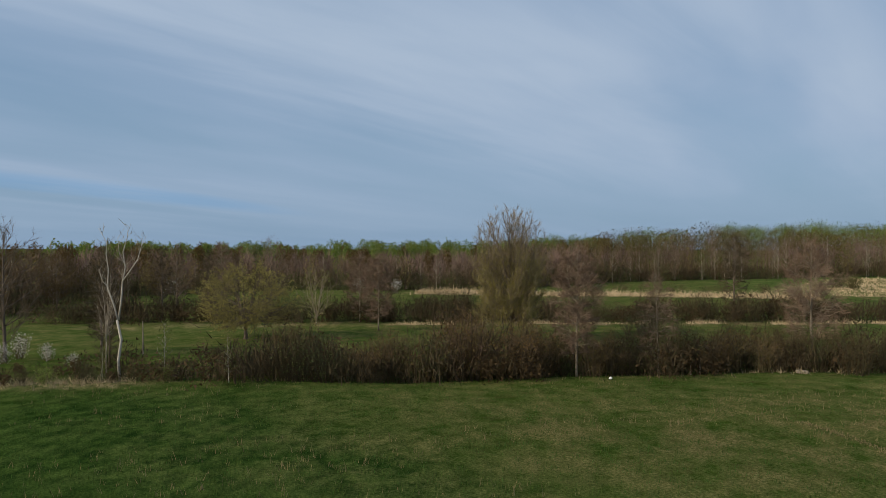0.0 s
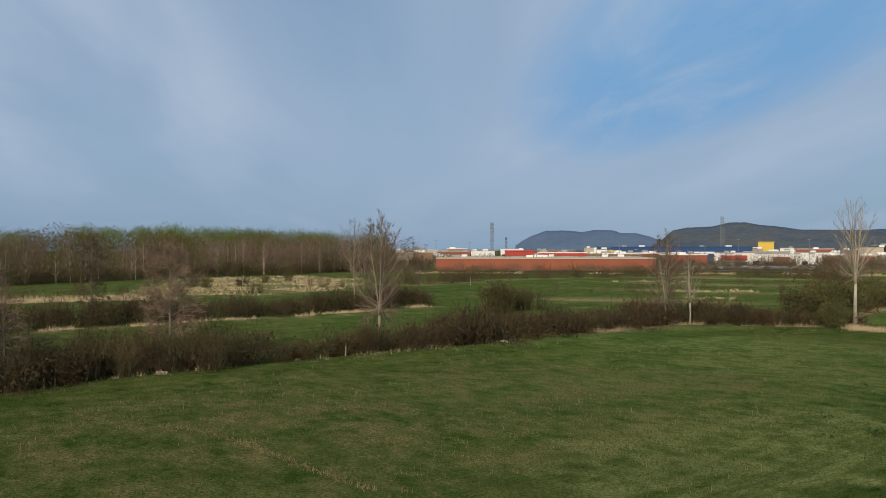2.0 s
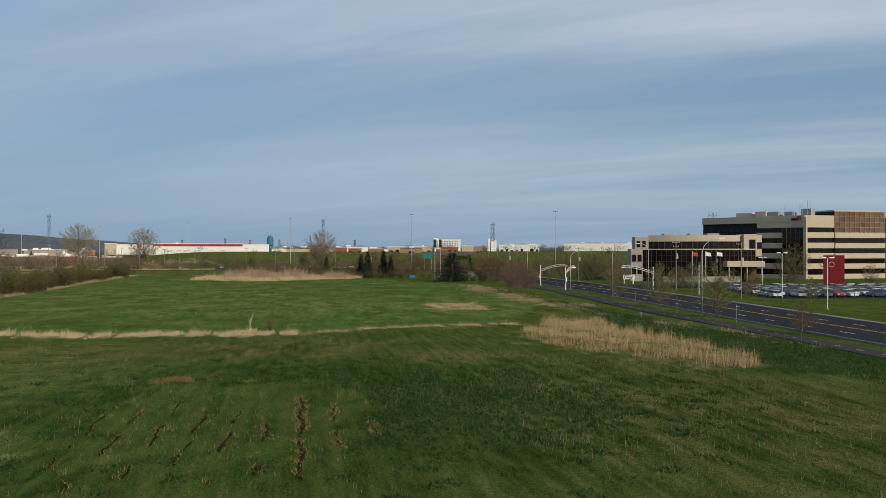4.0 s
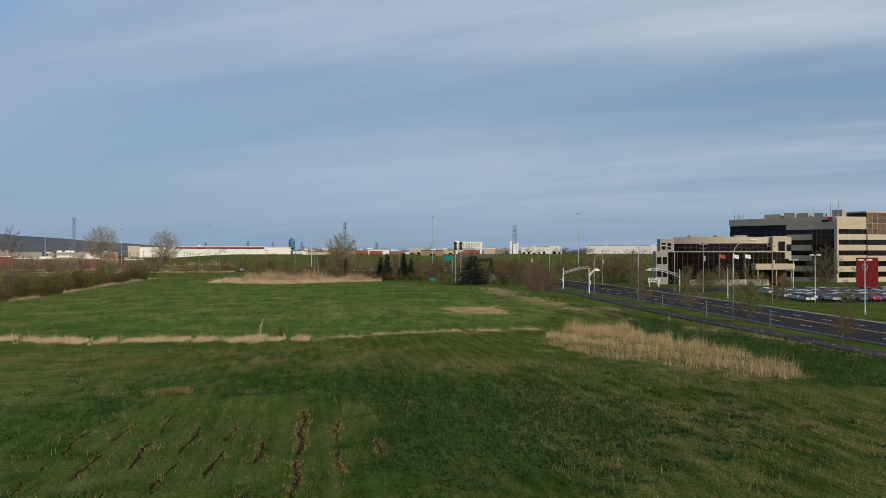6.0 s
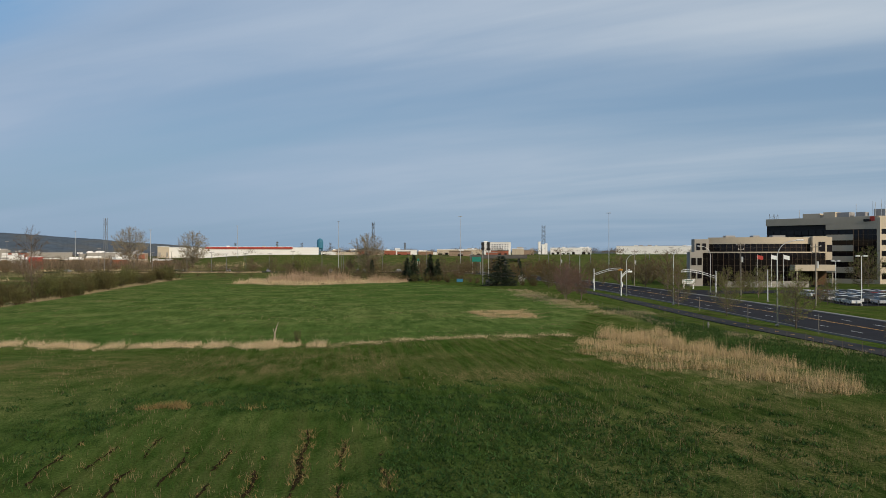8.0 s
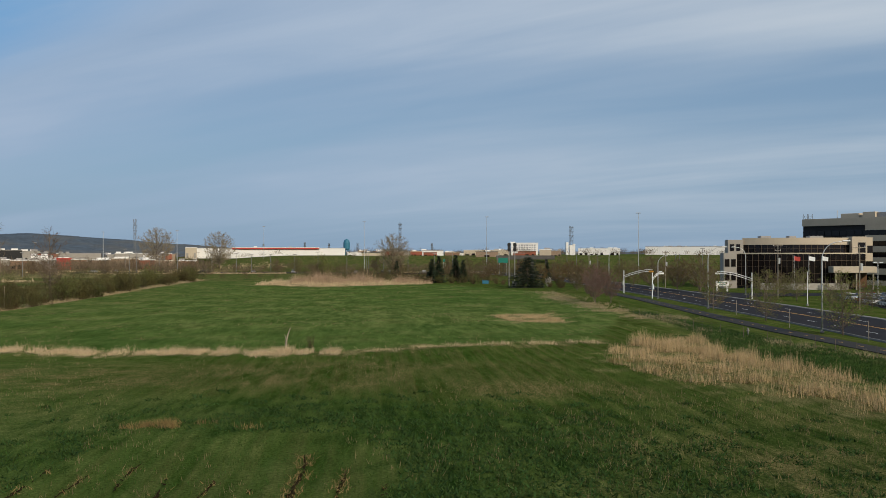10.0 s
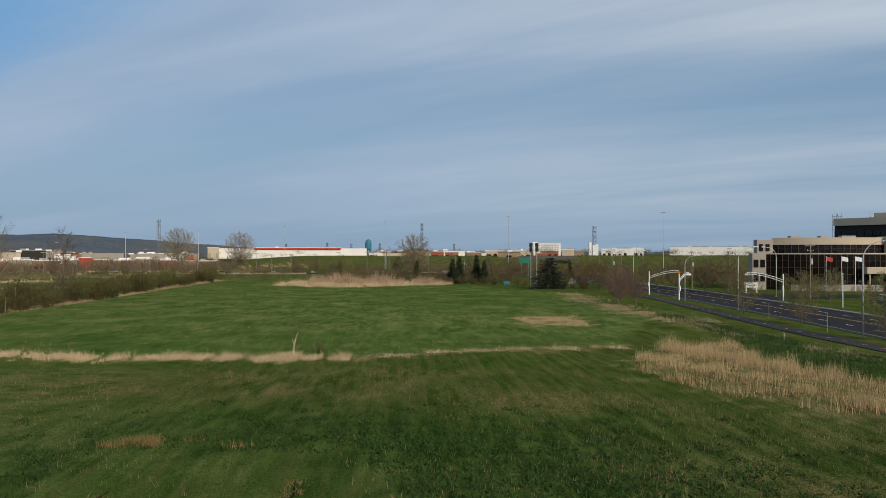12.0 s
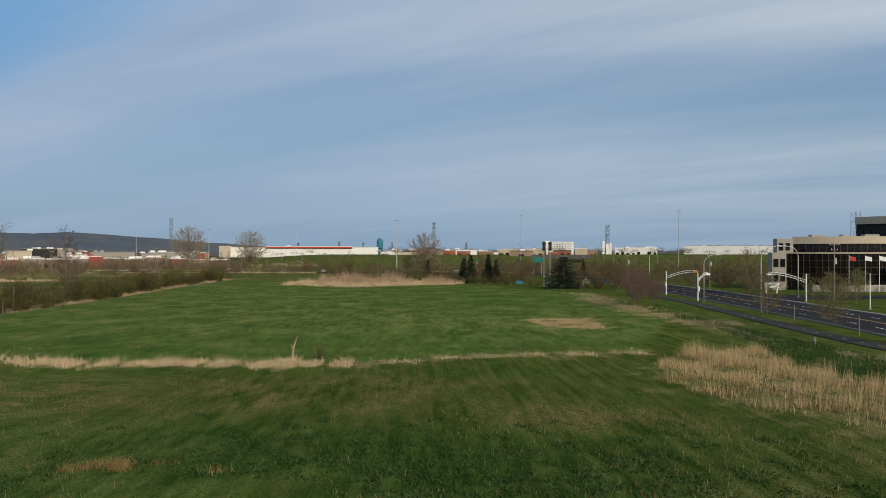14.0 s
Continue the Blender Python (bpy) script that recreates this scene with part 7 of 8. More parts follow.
def office_tower():
    t = thing("office_building", "six storey beige office building with dark window bands", "building")
    A, C, E = Vector((107.0, 305.0)), Vector((132.0, 276.0)), Vector((172.0, 288.0))
    back = [(190, 320), (140, 345)]
    floors = 6
    fh = 3.55
    zt = 21.8
    b = Buf()
    d1, d2 = (C - A).normalized(), (E - C).normalized()
    n1, n2 = Vector((d1.y, -d1.x)), Vector((d2.y, -d2.x))

    def outline(k):
        return [tuple(A - n1 * k), tuple(C - n1 * k - n2 * k * 0.6), tuple(E - n2 * k)] + back
    b.prism(outline(0.5), -0.3, zt - 0.5)
    part("core", b, BLACK, t)
    for p, q, n, seglist in ((A, C, n1, [(0.0, 1.0)]), (C, E, n2, [(0.0, 0.30)])):
        d = q - p
        L, a = d.length, math.atan2(d.y, d.x)
        for k in range(floors + 1):
            z0 = k * fh - 0.1
            hgt = 1.9 if k else 1.6
            if k == floors:
                z0, hgt = zt - 2.4, 2.4
            f0, f1 = 0.0, (1.0 if n == n1 else 0.30)
            if n == n1 and 0 < k < floors - 1:
                f0, f1 = 0.56, 0.80
            if n == n1 and k == floors - 1:
                f0 = 0.56
            if k == floors - 0 and n == n1:
                f0 = 0.0
            c = p + d * ((f0 + f1) / 2)
            b = Buf()
            b.box((c.x, c.y, z0 + hgt / 2), (L * (f1 - f0), 0.5, hgt), a, 0.02)
            part("spandrel", b, BEIGE, t)
        # window bands with posts
        for k in range(floors):
            z0, z1_ = k * fh + (1.8 if k else 1.5), (k + 1) * fh - 0.1
            if k == floors - 1:
                z1_ = zt - 2.4
            n_p = int(L * (1.0 if n == n1 else 0.30) / 2.4)
            for i in range(n_p):
                f = (i + 0.5) / n_p * (1.0 if n == n1 else 0.30)
                c = p + d * f - n * 0.22
                b = Buf()
                b.box((c.x, c.y, (z0 + z1_) / 2), (2.3, 0.08, z1_ - z0), a)
                part("pane", b, GLASS_DARK, t)
    # tall glass bay beside the corner
    pts_ = [A + (C - A) * (0.80 + 0.2 * i / 5) + n1 * 0.3 for i in range(6)]
    curtain(t, "glass_bay", pts_, 5.2, 17.6, 7, GLASS_DARK, MULLION)
    b = Buf()
    b.box((C.x + 0.2, C.y - 0.2, 10.6), (1.0, 1.0, 21.4), math.radians(40), 0.05)
    part("corner_pier", b, BEIGE, t)
    # bronze glazed block at the end
    pts_ = [C + d2 * (0.30 * (E - C).length + i * 2.2) + n2 * 0.4 for i in range(11)]
    curtain(t, "bronze_glass", pts_, 16.0, 23.2, 4, GLASS_BRONZE, BEIGE)
    b = Buf()
    m_ = (pts_[0] + pts_[-1]) / 2 - n2 * 5
    b.box((m_.x, m_.y, 19.7), (22, 9, 7.4), math.atan2(d2.y, d2.x), 0.05)
    part("end_core", b, BLACK, t)
    b = Buf()
    b.box((m_.x, m_.y, 23.5), (22.4, 9.6, 0.5), math.atan2(d2.y, d2.x), 0.05)
    part("parapet", b, BEIGE, t)
    for k in range(5):
        b = Buf()
        c = pts_[0].lerp(pts_[-1], 0.5)
        b.box((c.x, c.y, k * 3.55 + 0.8), (22, 0.5, 1.8), math.atan2(d2.y, d2.x), 0.02)
        part("spandrel", b, BEIGE, t)
        b = Buf()
        b.box((c.x - n2.x * 0.2, c.y - n2.y * 0.2, k * 3.55 + 2.6), (22, 0.1, 1.8), math.atan2(d2.y, d2.x))
        part("window_band", b, GLASS_DARK, t)
    b = Buf()
    b.prism(outline(0.1), zt - 0.5, zt - 0.3)
    part("roof", b, ROOFGREY, t)
    for f, o, s, h_ in ((0.38, 6, (6, 5), 1.9), (0.55, 5, (4, 4), 2.2), (0.66, 6, (4, 4), 2.0), (0.80, 6, (3.0, 3.0), 1.9), (0.94, 8, (3.4, 3.4), 2.8)):
        c = A.lerp(C, f) - n1 * o
        b = Buf()
        b.box((c.x, c.y, zt - 0.3 + h_ / 2), (*s, h_), math.atan2(d1.y, d1.x), 0.06)
        part("roof_unit", b, BEIGE if f < 0.6 else ROOFGREY, t)
    for f, h_ in ((0.76, 4.2), (0.90, 5.0), (0.92, 4.6), (0.97, 5.4), (1.0, 5.0), (0.25, 3.0)):
        c = A.lerp(C, f) - n1 * 5
        b = Buf()
        b.tube((c.x, c.y, zt - 0.4), (c.x, c.y, zt + h_), 0.10, 0.07, 5)
        part("antenna", b, STEEL, t)
    # a plain red and dark mark on the parapet
    for f, z, s, m in ((0.955, zt - 0.85, (1.5, 1.5), RED), (0.915, zt - 1.35, (2.4, 0.8), BLACK)):
        c = A.lerp(C, f) + n1 * 0.32
        b = Buf()
        b.box((c.x, c.y, z), (s[0], 0.1, s[1]), math.atan2(d1.y, d1.x), 0.03)
        part("wall_mark", b, m, t)


office_front()
office_tower()

# ---------------------------------------------------------------- street things


def lamp_thing(h, arm, heads=1):
    t = thing("street_lamp", "tall grey steel street lamp with curved arm", "street lamp", "street lamps along the road")
    b = Buf()
    b.box((0, 0, 0.08), (0.45, 0.45, 0.25), 0, 0.05)
    part("base", b, KERB, t)
    b = Buf()
    pts_ = [(0, 0, 0.2), (0, 0, h * 0.5), (0, 0, h * 0.80)]
    for k in range(1, 7):
        a = k / 6 * math.pi / 2
        pts_.append((arm * 0.8 * (1 - math.cos(a)), 0, h * 0.80 + (h * 0.19) * math.sin(a)))
    pts_.append((arm, 0, h))
    b.chain(pts_, [0.11, 0.09, 0.075] + [0.055] * 7, 7)
    part("pole", b, STEEL, t, smooth=True)
    b = Buf()
    b.box((arm + 0.35, 0, h), (0.9, 0.32, 0.18), 0, 0.05)
    part("lamp_head", b, LAMPGLASS, t)
    return t


first = lamp_thing(11.7, 2.6)
place(first, 43.1, 120.8, 0.05, -8)
for x, y, h, deg in ((40.5, 167.5, 11.3, -6), (37.9, 200.8, 9.8, -6), (35.5, 262, 11.0, 0)):
    copy_thing(first, pose(x, y, 0.05, 0, 0, deg) @ Matrix.Diagonal((1, 1, h / 11.7, 1)))
copy_thing(first, pose(62.5, 219, 0.05, 0, 0, 182))


def signal(x, y, deg, span, head):
    t = thing("traffic_signal", "white steel traffic signal with arched arm", "traffic light")
    place(t, x, y, 0.05, deg)
    b = Buf()
    b.chain([(0, 0, 0), (0, 0, 5.8)], [0.14, 0.11], 8)
    part("pole", b, LAMPGLASS, t)
    for off in (0.0, 0.45):
        b = Buf()
        b.chain([(span * k / 8, 0, 4.0 + off + 1.6 * math.sin(k / 8 * math.pi * 0.55)) for k in range(9)], [0.06] * 9, 6)
        part("arm", b, LAMPGLASS, t)
    for k in range(1, 8):
        b = Buf()
        z = 4.0 + 1.6 * math.sin(k / 8 * math.pi * 0.55)
        b.tube((span * k / 8, 0, z), (span * (k + 0.4) / 8, 0, z + 0.45), 0.03, 0.03, 4)
        part("brace", b, LAMPGLASS, t)
    b = Buf()
    b.box((span - 0.2, -0.15, 5.6), (1.1, 0.3, 0.40), 0, 0.08)
    part("signal_head", b, head, t)
    b = Buf()
    b.box((0.0, -0.3, 2.6), (0.35, 0.3, 1.1), 0, 0.05)
    part("control_box", b, LAMPGLASS, t)


signal(34.6, 228, -30, 7.5, AMBER)
signal(37.0, 202.5, 20, 2.4, LAMPGLASS)
signal(59.0, 202.5, 172, 7.5, LAMPGLASS)


def utility_pole(x, y, h, deg):
    t = thing("utility_pole", "weathered wooden utility pole with cross arms", "utility pole", "utility poles by the office")
    place(t, x, y, 0, deg)
    b = Buf()
    b.chain([(0, 0, -0.2), (0, 0, h)], [0.13, 0.09], 8)
    part("pole", b, WOODPOLE, t)
    for z, wd_ in ((h - 0.5, 2.2), (h - 1.6, 1.4)):
        b = Buf()
        b.box((0, 0, z), (wd_, 0.12, 0.13), 0, 0.02)
        part("cross_arm", b, WOODPOLE, t)
        for s in (-0.46 * wd_, 0.46 * wd_):
            b = Buf()
            b.tube((s, 0, z), (s, 0, z + 0.3), 0.05, 0.03, 6)
            part("insulator", b, LAMPGLASS, t)
    b = Buf()
    b.chain([(0.35, 0.1, h - 4.6), (0.35, 0.1, h - 3.3)], [0.26, 0.26], 8)
    part("transformer", b, STEEL, t)


for x, y, h in ((66.2, 207, 12.4), (66.3, 164.4, 11.7), (52, 262, 11), (34, 300, 11)):
    utility_pole(x, y, h, 8)
# wires between the poles
t = thing("power_wires", "thin black power wires between the utility poles", "cable")
pp = [(66.3, 164.4, 11.2), (66.2, 207, 11.9)]
for a, c in zip(pp[:-1], pp[1:]):
    for off in (-1.0, 1.0):
        b = Buf()
        q = [Vector((a[0] + off, a[1], a[2])).lerp(Vector((c[0] + off, c[1], c[2])), k / 8) - Vector((0, 0, 0.9 * 4 * (k / 8) * (1 - k / 8))) for k in range(9)]
        b.chain(q, [0.018] * 9, 4)
        part("wire", b, BLACK, t)


def plain_pole(name, label, cat, x, y, h, r_, m, head=None):
    t = thing(name, label, cat)
    place(t, x, y, 0)
    b = Buf()
    b.chain([(0, 0, -0.1), (0, 0, h)], [r_, r_ * 0.8], 8)
    part("pole", b, m, t)
    if r_ > 0.06:
        b = Buf()
        b.box((0, 0, 0.15), (r_ * 4, r_ * 4, 0.4), 0, 0.04)
        part("base", b, KERB, t)
    if head:
        for s in (-1, 1):
            b = Buf()
            b.box((s * 0.7, 0, h), (0.8, 0.45, 0.22), 0, 0.05)
            part("lamp_head", b, LAMPGLASS, t)
    return t


plain_pole("steel_post", "plain pale steel post beside the road", "post", 62.2, 178, 6.6, 0.09, LAMPGLASS)
for x, y, h in ((75.5, 166, 9.4), (68.4, 132.6, 8.7), (92, 215, 8.0)):
    plain_pole("car_park_lamp", "white car park lamp with two heads", "street lamp", x, y, h, 0.075, LAMPGLASS, True)
for x, y, h in ((41.5, 128, 2.6), (44.2, 110, 2.4), (46.5, 95, 2.4), (41.2, 152, 2.4)):
    plain_pole("sign_post", "thin wooden sign post on the verge", "post", x, y, h, 0.05, WOODPOLE)
for x, c in ((84.0, RED), (88.0, LAMPGLASS), (91.5, LAMPGLASS)):
    t = plain_pole("flagpole", "white flagpole before the office", "flagpole", x, 247.5, 9.6, 0.07, LAMPGLASS)
    b = Buf()
    for k in range(4):
        b.box((0.25 + 0.4 * k, 0.05 * math.sin(k * 1.7), 8.8 - 0.08 * k), (0.42, 0.03, 1.1))
    part("flag", b, c, t, "red and white flag" if c is RED else "white flag")
# red sign tower
t = thing("sign_tower", "dark red sign tower with plain white ring", "sign")
place(t, 117.6, 227.6, 0, -25)
b = Buf()
b.box((0, 0, 4.4), (5.4, 1.2, 8.2), 0, 0.1)
part("board", b, SIGN_RED, t)
b = Buf()
for k in range(18):
    a0, a1 = k / 18 * 6.283, (k + 1) / 18 * 6.283
    b.tube((math.cos(a0) * 0.7 - 0.6, -0.66, 5.9 + math.sin(a0) * 0.7), (math.cos(a1) * 0.7 - 0.6, -0.66, 5.9 + math.sin(a1) * 0.7), 0.06, 0.06, 4)
part("ring", b, LAMPGLASS, t)
# signs at the field's end
t = thing("road_sign", "large road sign on two tall steel poles", "sign")
place(t, 7.2, 275, 0, 0)
for x in (-0.9, 0.9):
    b = Buf()
    b.chain([(x, 0, 0), (x, 0, 13.4)], [0.13, 0.11], 8)
    part("pole", b, ROOFGREY, t)
for x in (-0.9, 0.9):
    b = Buf()
    b.box((x, -0.14, 12.2), (0.9, 0.16, 2.7), 0, 0.05)
    part("board", b, DARK_STEEL, t)
    for z in (11.4, 12.9):
        b = Buf()
        b.tube((x, -0.22, z), (x, -0.40, z), 0.55, 0.50, 12, True)
        part("lens", b, BLACK, t)
for az, d, z, w_, h_ in ((-0.86, 420, 7.0, 4.5, 2.4), (3.0, 470, 6.5, 1.2, 1.2)):
    t = thing("direction_sign", "green highway direction sign", "sign")
    p = far(az, d)
    place(t, p.x, p.y, 0)
    b = Buf()
    b.box((0, 0, z), (w_, 0.15, h_), 0, 0.03)
    part("board", b, SIGN_GREEN, t)
    for s in (-0.4, 0.4):
        b = Buf()
        b.tube((s * w_, 0.15, 0), (s * w_, 0.15, z), 0.1, 0.1, 6)
        part("post", b, STEEL, t)
for x, y, sx, sz in ((-1.2, 292, 2.1, 1.1), (7.8, 270.5, 1.4, 1.5)):
    t = thing("utility_cabinet", "teal metal cabinet at the field's end" if sx > 2 else "grey metal cabinet below the road sign", "cabinet")
    place(t, x, y, hz(x, y))
    b = Buf()
    b.box((0, 0, sz / 2 + 0.1), (sx, 1.4, sz), 0, 0.05)
    body = part("body", b, TEAL if sx > 2 else KERB, t)
    b = Buf()
    b.box((0, 0, sz + 0.14), (sx + 0.12, 1.5, 0.08), 0, 0.02)
    part("lid", b, DARK_STEEL, t)
# entrance sign at the side street
t = thing("entrance_sign", "white entrance sign on two legs", "sign")
place(t, 62, 238, 0, 0)
b = Buf()
b.box((0, 0, 2.1), (3.4, 0.3, 1.3), 0, 0.05)
part("board", b, WHITE, t)
for s in (-1.3, 1.3):
    b = Buf()
    b.box((s, 0, 0.8), (0.35, 0.3, 1.7), 0, 0.03)
    part("leg", b, WHITE, t)
for k, z in enumerate((2.4, 2.0)):
    b = Buf()
    b.box((0, -0.17, z), (2.2 - 0.5 * k, 0.04, 0.16))
    part("letter_bar", b, SIGN_GREEN, t)

# fence with wire
t = thing("wire_fence", "low wire fence with steel posts along the path", "fence")
fp = along(FENCE, 3.2)
b = Buf()
b.chain([(0, 0, -0.2), (0, 0, 1.25)], [0.026, 0.022], 6)
me_post = b.mesh("post")
for x, y, a in fp:
    part("post", me_post, BARK, t).location = (x, y, hz(x, y))
for z in (0.35, 0.75, 1.15):
    b = Buf()
    b.chain([(x, y, hz(x, y) + z) for x, y, a in fp], [0.005] * len(fp), 3)
    part("wire", b, DARK_STEEL, t)
b = Buf()
b.chain([(0, 0, 0), (0, 0, 0.6), (0, 0, 0.75), (0, 0, 0.85)], [0.10, 0.10, 0.13, 0.05], 10)
b.tube((-0.18, 0, 0.5), (0.18, 0, 0.5), 0.06, 0.07, 8, True)
tagged(part("hydrant", b, KERB, smooth=True), "pale fire hydrant in the grass by the fence", "hydrant").location = (32.5, 116.5, 0.1)


def car_thing():
    t = thing("car", "parked car", "car", "cars in the car park")
    b = Buf()
    prof_ = [(-2.2, 0.35), (-2.2, 0.85), (-1.9, 0.95), (0.9, 0.98), (2.0, 0.85), (2.2, 0.6), (2.2, 0.35)]
    n = len(prof_)
    for s in (-0.88, 0.88):
        b.v += [(x, s, z) for x, z in prof_]
    b.f += [tuple(range(n)), tuple(reversed(range(n, 2 * n)))] + [(k, n + k, n + (k + 1) % n, (k + 1) % n) for k in range(n)]
    body = part("body", b, CARPAINTS[0], t)
    b = Buf()
    top = [(-2.0, 0.92, 0.86), (-1.5, 1.45, 0.70), (0.1, 1.48, 0.70), (1.0, 0.96, 0.84)]
    for s in (-1, 1):
        b.v += [(x, s * w_, z) for x, z, w_ in top]
    b.f += [(0, 1, 2, 3), (7, 6, 5, 4), (0, 4, 5, 1), (2, 6, 7, 3)]
    part("window_glass", b, CARGLASS, t)
    b = Buf()
    b.box((-0.7, 0, 1.48), (1.7, 1.36, 0.07), 0, 0.03)
    part("roof", b, CARPAINTS[0], t)
    for x in (-1.35, 1.35):
        for s in (-0.82, 0.82):
            b = Buf()
            b.tube((x, s - 0.1, 0.33), (x, s + 0.1, 0.33), 0.33, 0.33, 12, True)
            w_ = part("wheel", b, BLACK, t)
            b = Buf()
            b.tube((x, s - 0.11, 0.33), (x, s + 0.11, 0.33), 0.2, 0.2, 8, True)
            part("rim", b, STEEL, w_)
    for s in (-0.65, 0.65):
        b = Buf()
        b.box((2.16, s, 0.68), (0.12, 0.36, 0.16), 0, 0.03)
        part("headlight", b, LAMPGLASS, t)
    return t


CARS = [("white", 0), ("silver", 1), ("black", 2), ("dark grey", 3), ("dark red", 4), ("pale grey", 5), ("dark blue", 6)]
rc = random.Random(17)
base_cars = []
for nm, k in CARS:
    t = car_thing()
    for o in t.children:
        if o.name.split(".")[0] in ("body", "roof"):
            o.data.materials[0] = CARPAINTS[k]
    t["label"] = nm + " parked car in the car park"
    base_cars.append(t)
spots = []
for row, (y0, x0, x1) in enumerate(((169, 75, 104), (174.5, 75.5, 106), (182.5, 76, 112), (188, 77, 114), (195.5, 78, 120), (201, 79, 122))):
    x = x0
    while x < x1:
        spots.append((x, y0 + (x - x0) * 0.03, 88 + rc.uniform(-3, 3) + (180 if rc.random() < 0.5 else 0)))
        x += 2.75 if rc.random() < 0.9 else 5.5
for i, (x, y, a) in enumerate(spots):
    k = rc.choice([0, 0, 0, 1, 1, 5, 5, 2, 3, 3, 4, 6])
    if i < len(base_cars):
        base_cars[i].matrix_basis = pose(x, y, 0.06, 0, 0, a)
    else:
        copy_thing(base_cars[k], pose(x, y, 0.06, 0, 0, a))
# fence of the car park
t = thing("car_park_fence", "low dark rail fence beside the car park", "fence")
fl = along([(112, 164.6), (72.0, 164.6), (74, 180), (76.5, 203)], 2.0)
b = Buf()
b.box((0, 0, 0.55), (0.08, 0.08, 1.1))
me_p = b.mesh("post")
for x, y, a in fl:
    part("post", me_p, DARK_STEEL, t).location = (x, y, 0)
b = Buf()
b.chain([(x, y, 1.0) for x, y, a in fl], [0.03] * len(fl), 4)
part("rail", b, DARK_STEEL, t)

# ---------------------------------------------------------------- small things in the meadow
rs = random.Random(23)


def rubble(name, label, cat, x, y, material, size, n):
    ob = thing(name, label, cat)
    ob.location = (x, y, hz(x, y) - 0.02)
    for k in range(n):
        b = Buf()
        b.box((rs.gauss(0, size * 0.4), rs.gauss(0, size * 0.3), 0.08 + 0.1 * rs.random()), (size * rs.uniform(0.3, 0.7), size * rs.uniform(0.15, 0.4), 0.15 + 0.15 * rs.random()), rs.random() * 3, 0.04)
        part(cat + "_piece", b, material, ob)


bm = bmesh.new()
bmesh.ops.create_icosphere(bm, subdivisions=3, radius=0.14)
for v in bm.verts:
    v.co *= 1 + 0.25 * noise.noise(v.co * 5)
    v.co.z *= 0.75
me = bpy.data.meshes.new("plastic_bag")
bm.to_mesh(me)
bm.free()
tagged(part("plastic_bag", me, PAINT_WHITE, smooth=True), "crumpled white plastic bag in the grass", "bag").location = (-63.4, -6.3, hz(-63.4, -6.3) + 0.13)
rubble("rubble_heap", "heap of pale broken slabs below the hedge", "rubble", -73.6, 46.5, CONCRETE, 0.8, 6)
rubble("log_pile", "pale rotting log at the hedge", "log", -69.3, 9.1, BARK_PALE, 0.9, 4)
for x, y, h in ((-68.4, 0.2, 0.9), (-68.9, 1.0, 1.2), (-69.3, 1.6, 0.8), (-70.4, -48.9, 3.2), (-202.7, 111.9, 2.6), (-190, 120, 2.4), (-89, 158, 3.0), (-91.5, 165, 4.5), (-73, 27, 1.3), (-77, 52, 2.6), (-79.5, 90, 4.4)):
    b = Buf()
    b.chain([(0, 0, -0.2), (0.02, 0.01, h * 0.5), (0.05, 0.02, h)], [0.09, 0.07, 0.04], 6)
    ob = part("dead_stump", b, BARK_PALE)
    ob.location = (x, y, hz(x, y))
    tagged(ob, "grey broken dead stump at the field's edge", "stump")
b = Buf()
b.chain([(0, 0, -0.1), (0.05, 0, 0.9), (0.2, 0.05, 1.6), (0.45, 0.1, 2.3)], [0.12, 0.10, 0.07, 0.03], 7)
b.chain([(0.05, 0, 1.0), (-0.15, 0.1, 1.6)], [0.07, 0.03], 5)
ob = part("snag", b, BARK_PALE)
ob.location = (-20.9, 98.2, 0)
tagged(ob, "broken pale snag leaning over the dry grass", "stump")
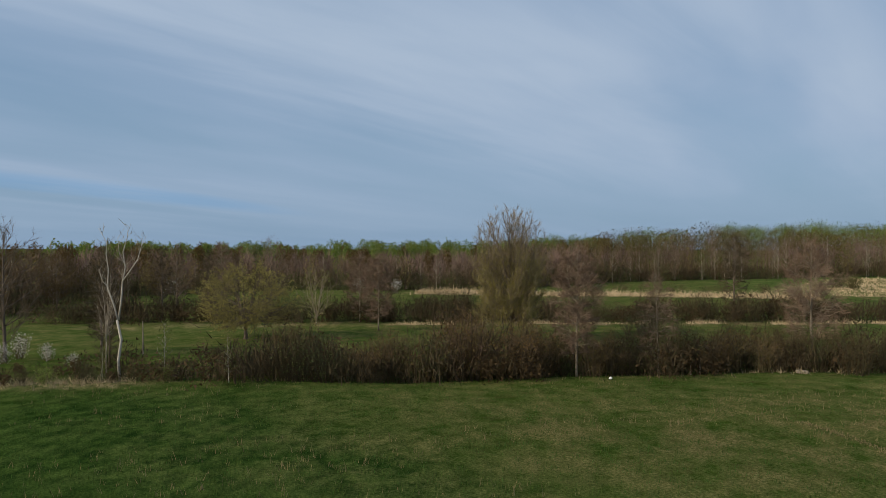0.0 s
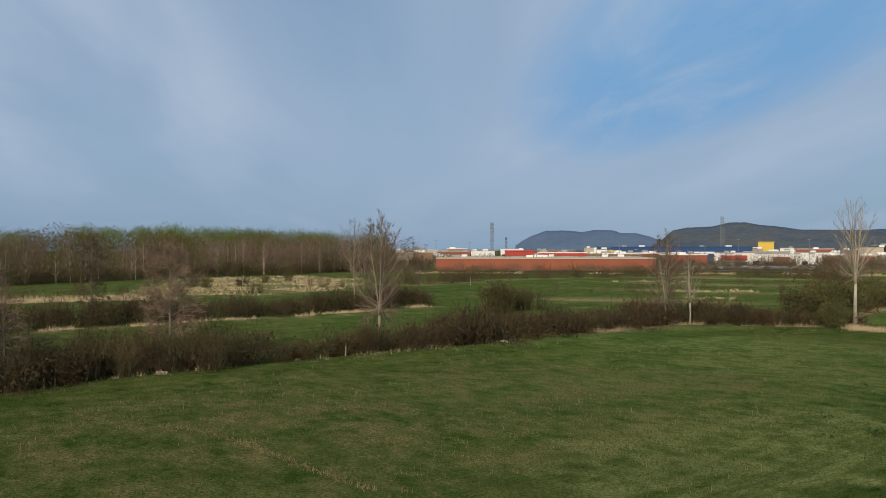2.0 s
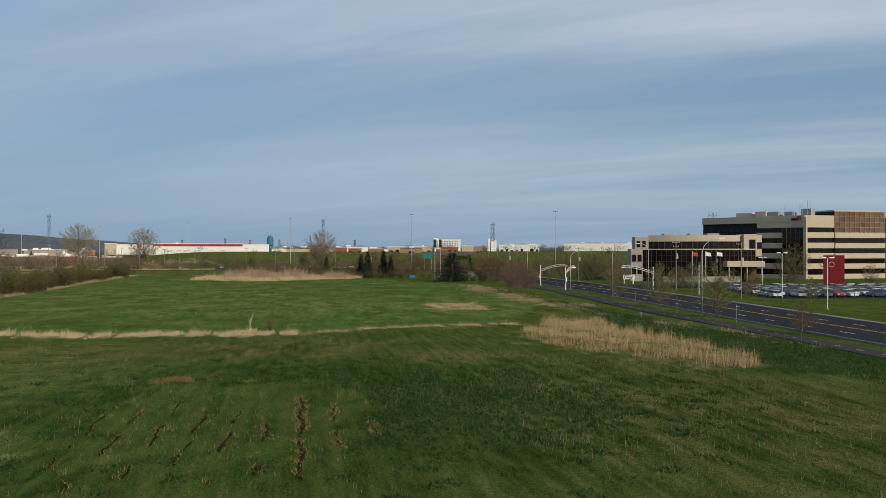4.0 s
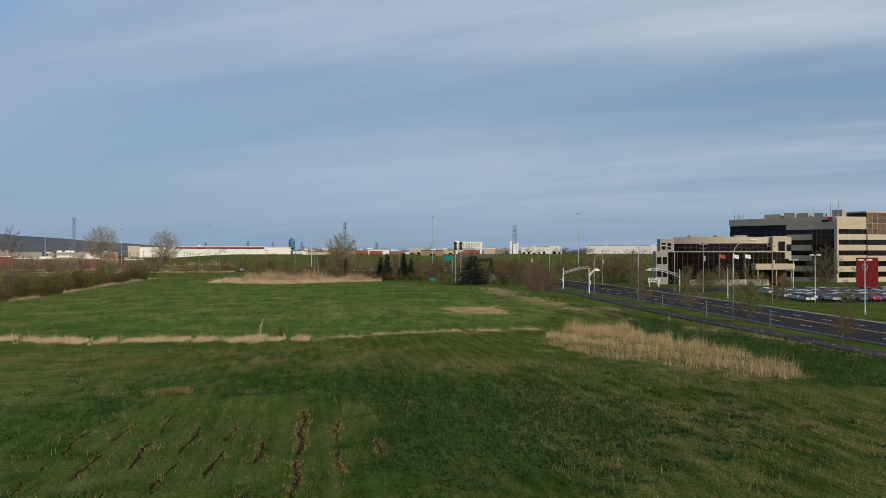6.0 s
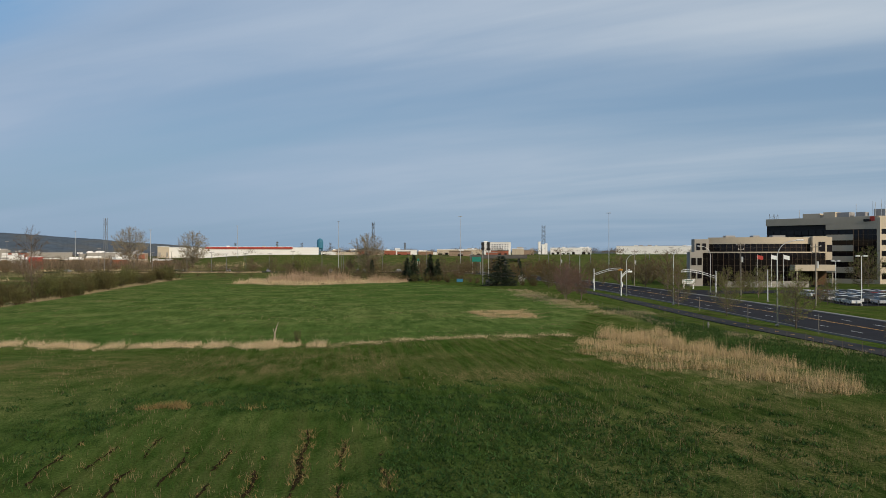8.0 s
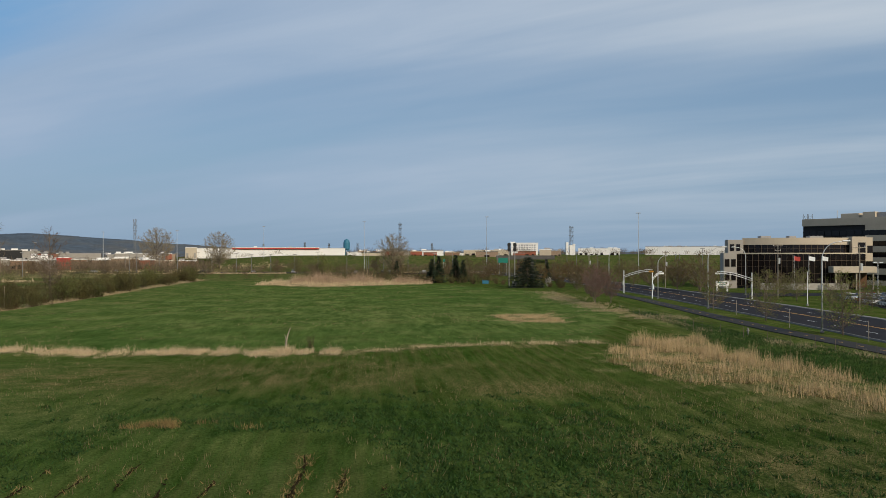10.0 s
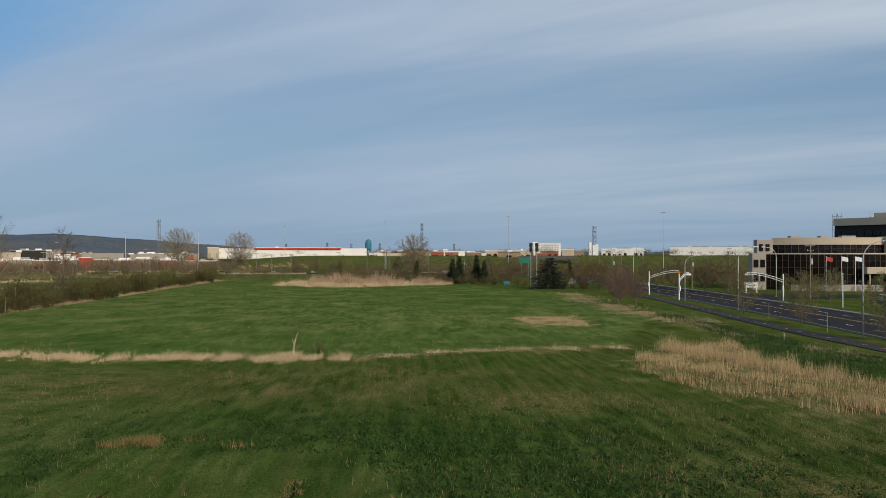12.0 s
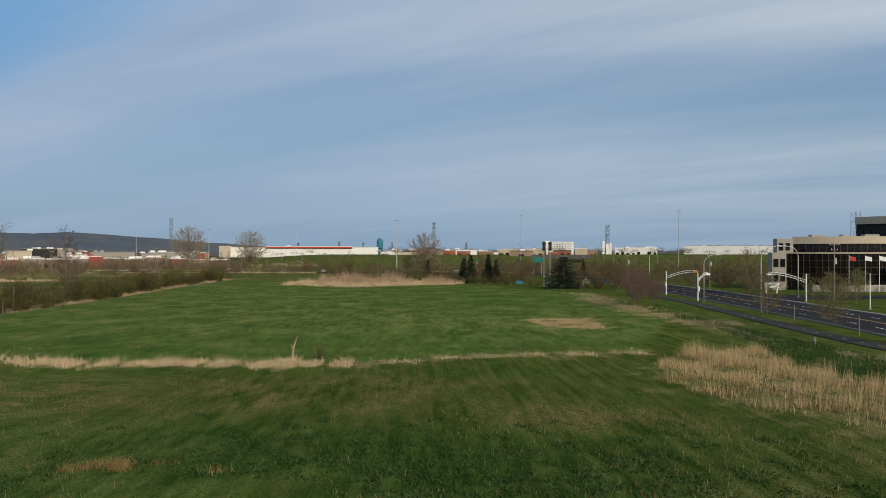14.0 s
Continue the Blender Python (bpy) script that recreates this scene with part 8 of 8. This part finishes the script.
# drilled rows: irregular bare soil slits, colour darkened as trench shade, between tawny edges
FURROW_EDGE = []
for k in range(9):
    xh = -19.6 + 1.95 * k
    y0, y1 = (48.6, 47.2, 49.4, 47.6, 47.2, 46.0, 52.2, 49.5, 47.0)[k], (31, 29.5, 30.5, 29, 30, 30, 30.5, 36.5, 40)[k]
    vs, shown = [], []
    n = int((y0 - y1) / 0.22)
    thick = (0.10, 0.15, 0.19, 0.21, 0.22, 0.23, 0.30, 0.16, 0.14)[k]
    for q in range(n + 1):
        f = q / n
        y = y0 + (y1 - y0) * f
        x = xh + (48 - y) * 0.128 + 0.10 * math.sin(q * 0.21 + xh) + rs.gauss(0, 0.05)
        gate = math.sin(y * 0.7 + xh * 2.1) + 0.7 * math.sin(y * 1.9 + xh) + rs.gauss(0, 0.30) + 0.06 * (y - 40) + (0.5 if k == 6 else -0.25)
        w = max(0.02, thick * min(1.0, 0.35 + 0.45 * gate)) * min(1.0, 6 * f + 0.1, 6 * (1 - f) + 0.1)
        lean_ = rs.gauss(0, 0.05)
        for o, dz in ((-w * 0.5, 0.035), (-w * 0.2 + lean_, 0.06), (w * 0.25 + lean_, 0.045), (w * 0.5, 0.03)):
            vs.append((x + o, y + rs.gauss(0, 0.05), hz(x, y) + dz + rs.uniform(0, 0.04)))
        if gate > -0.2 and (k > 4 or rs.random() < 0.35):
            FURROW_EDGE += [(x + rs.choice((-1, 1)) * (w * 0.5 + abs(rs.gauss(0, 0.16))), y + rs.gauss(0, 0.12)) for _ in range(1 + (k in (6, 7, 8) and gate > 0.2))]
        shown.append(gate > (-1.1 if k == 6 else -0.55))
    fs = [(4 * q + o, 4 * q + o + 1, 4 * q + o + 5, 4 * q + o + 4) for q in range(n) if shown[q] for o in range(3)]
    tagged(part("furrow", strip_mesh("furrow", vs, fs), SOIL_SHADED), "broken furrow of bare soil in the grass, trench shade in its colour", "soil", "furrows in the meadow", "stuff")
blades("furrow_edge_grass", "dry tawny grass along the furrows", TAWNY, np.array(FURROW_EDGE), np.full(len(FURROW_EDGE), 0.22), 0.045, 96, per=5, flop=0.7)
# worn track in the grass
b = Buf()
trk = [(-49, 4.2), (-46.2, 5.5), (-43.3, 6.6), (-38.7, 7.3), (-36.1, 7.6), (-31.0, 8.4)]
pts_ = []
for x, y, a in along(trk, 0.35):
    pts_ += [(x + rs.gauss(0, 0.12), y + rs.gauss(0, 0.16)) for _ in range(7)]
blades("worn_track", "worn line of dry trampled grass", BLADE_DRY, np.array(pts_), np.full(len(pts_), 0.12), 0.07, 90, per=3)
# tawny tufts at the head of the furrows
pts_ = [(cx_ + rs.gauss(0, 0.22), cy_ + rs.gauss(0, 0.16)) for cx_, cy_, n_ in ((-19.3, 58.4, 26), (-18.4, 59.0, 34), (-17.9, 58.2, 22), (-20.2, 57.8, 9), (-16.0, 59.2, 4), (-13.2, 58.0, 4)) for _ in range(n_)]
blades("tawny_tufts", "tawny dead grass tufts", TAWNY, np.array(pts_), np.full(len(pts_), 0.42), 0.035, 93, per=9, spread=0.6, flop=0.45)
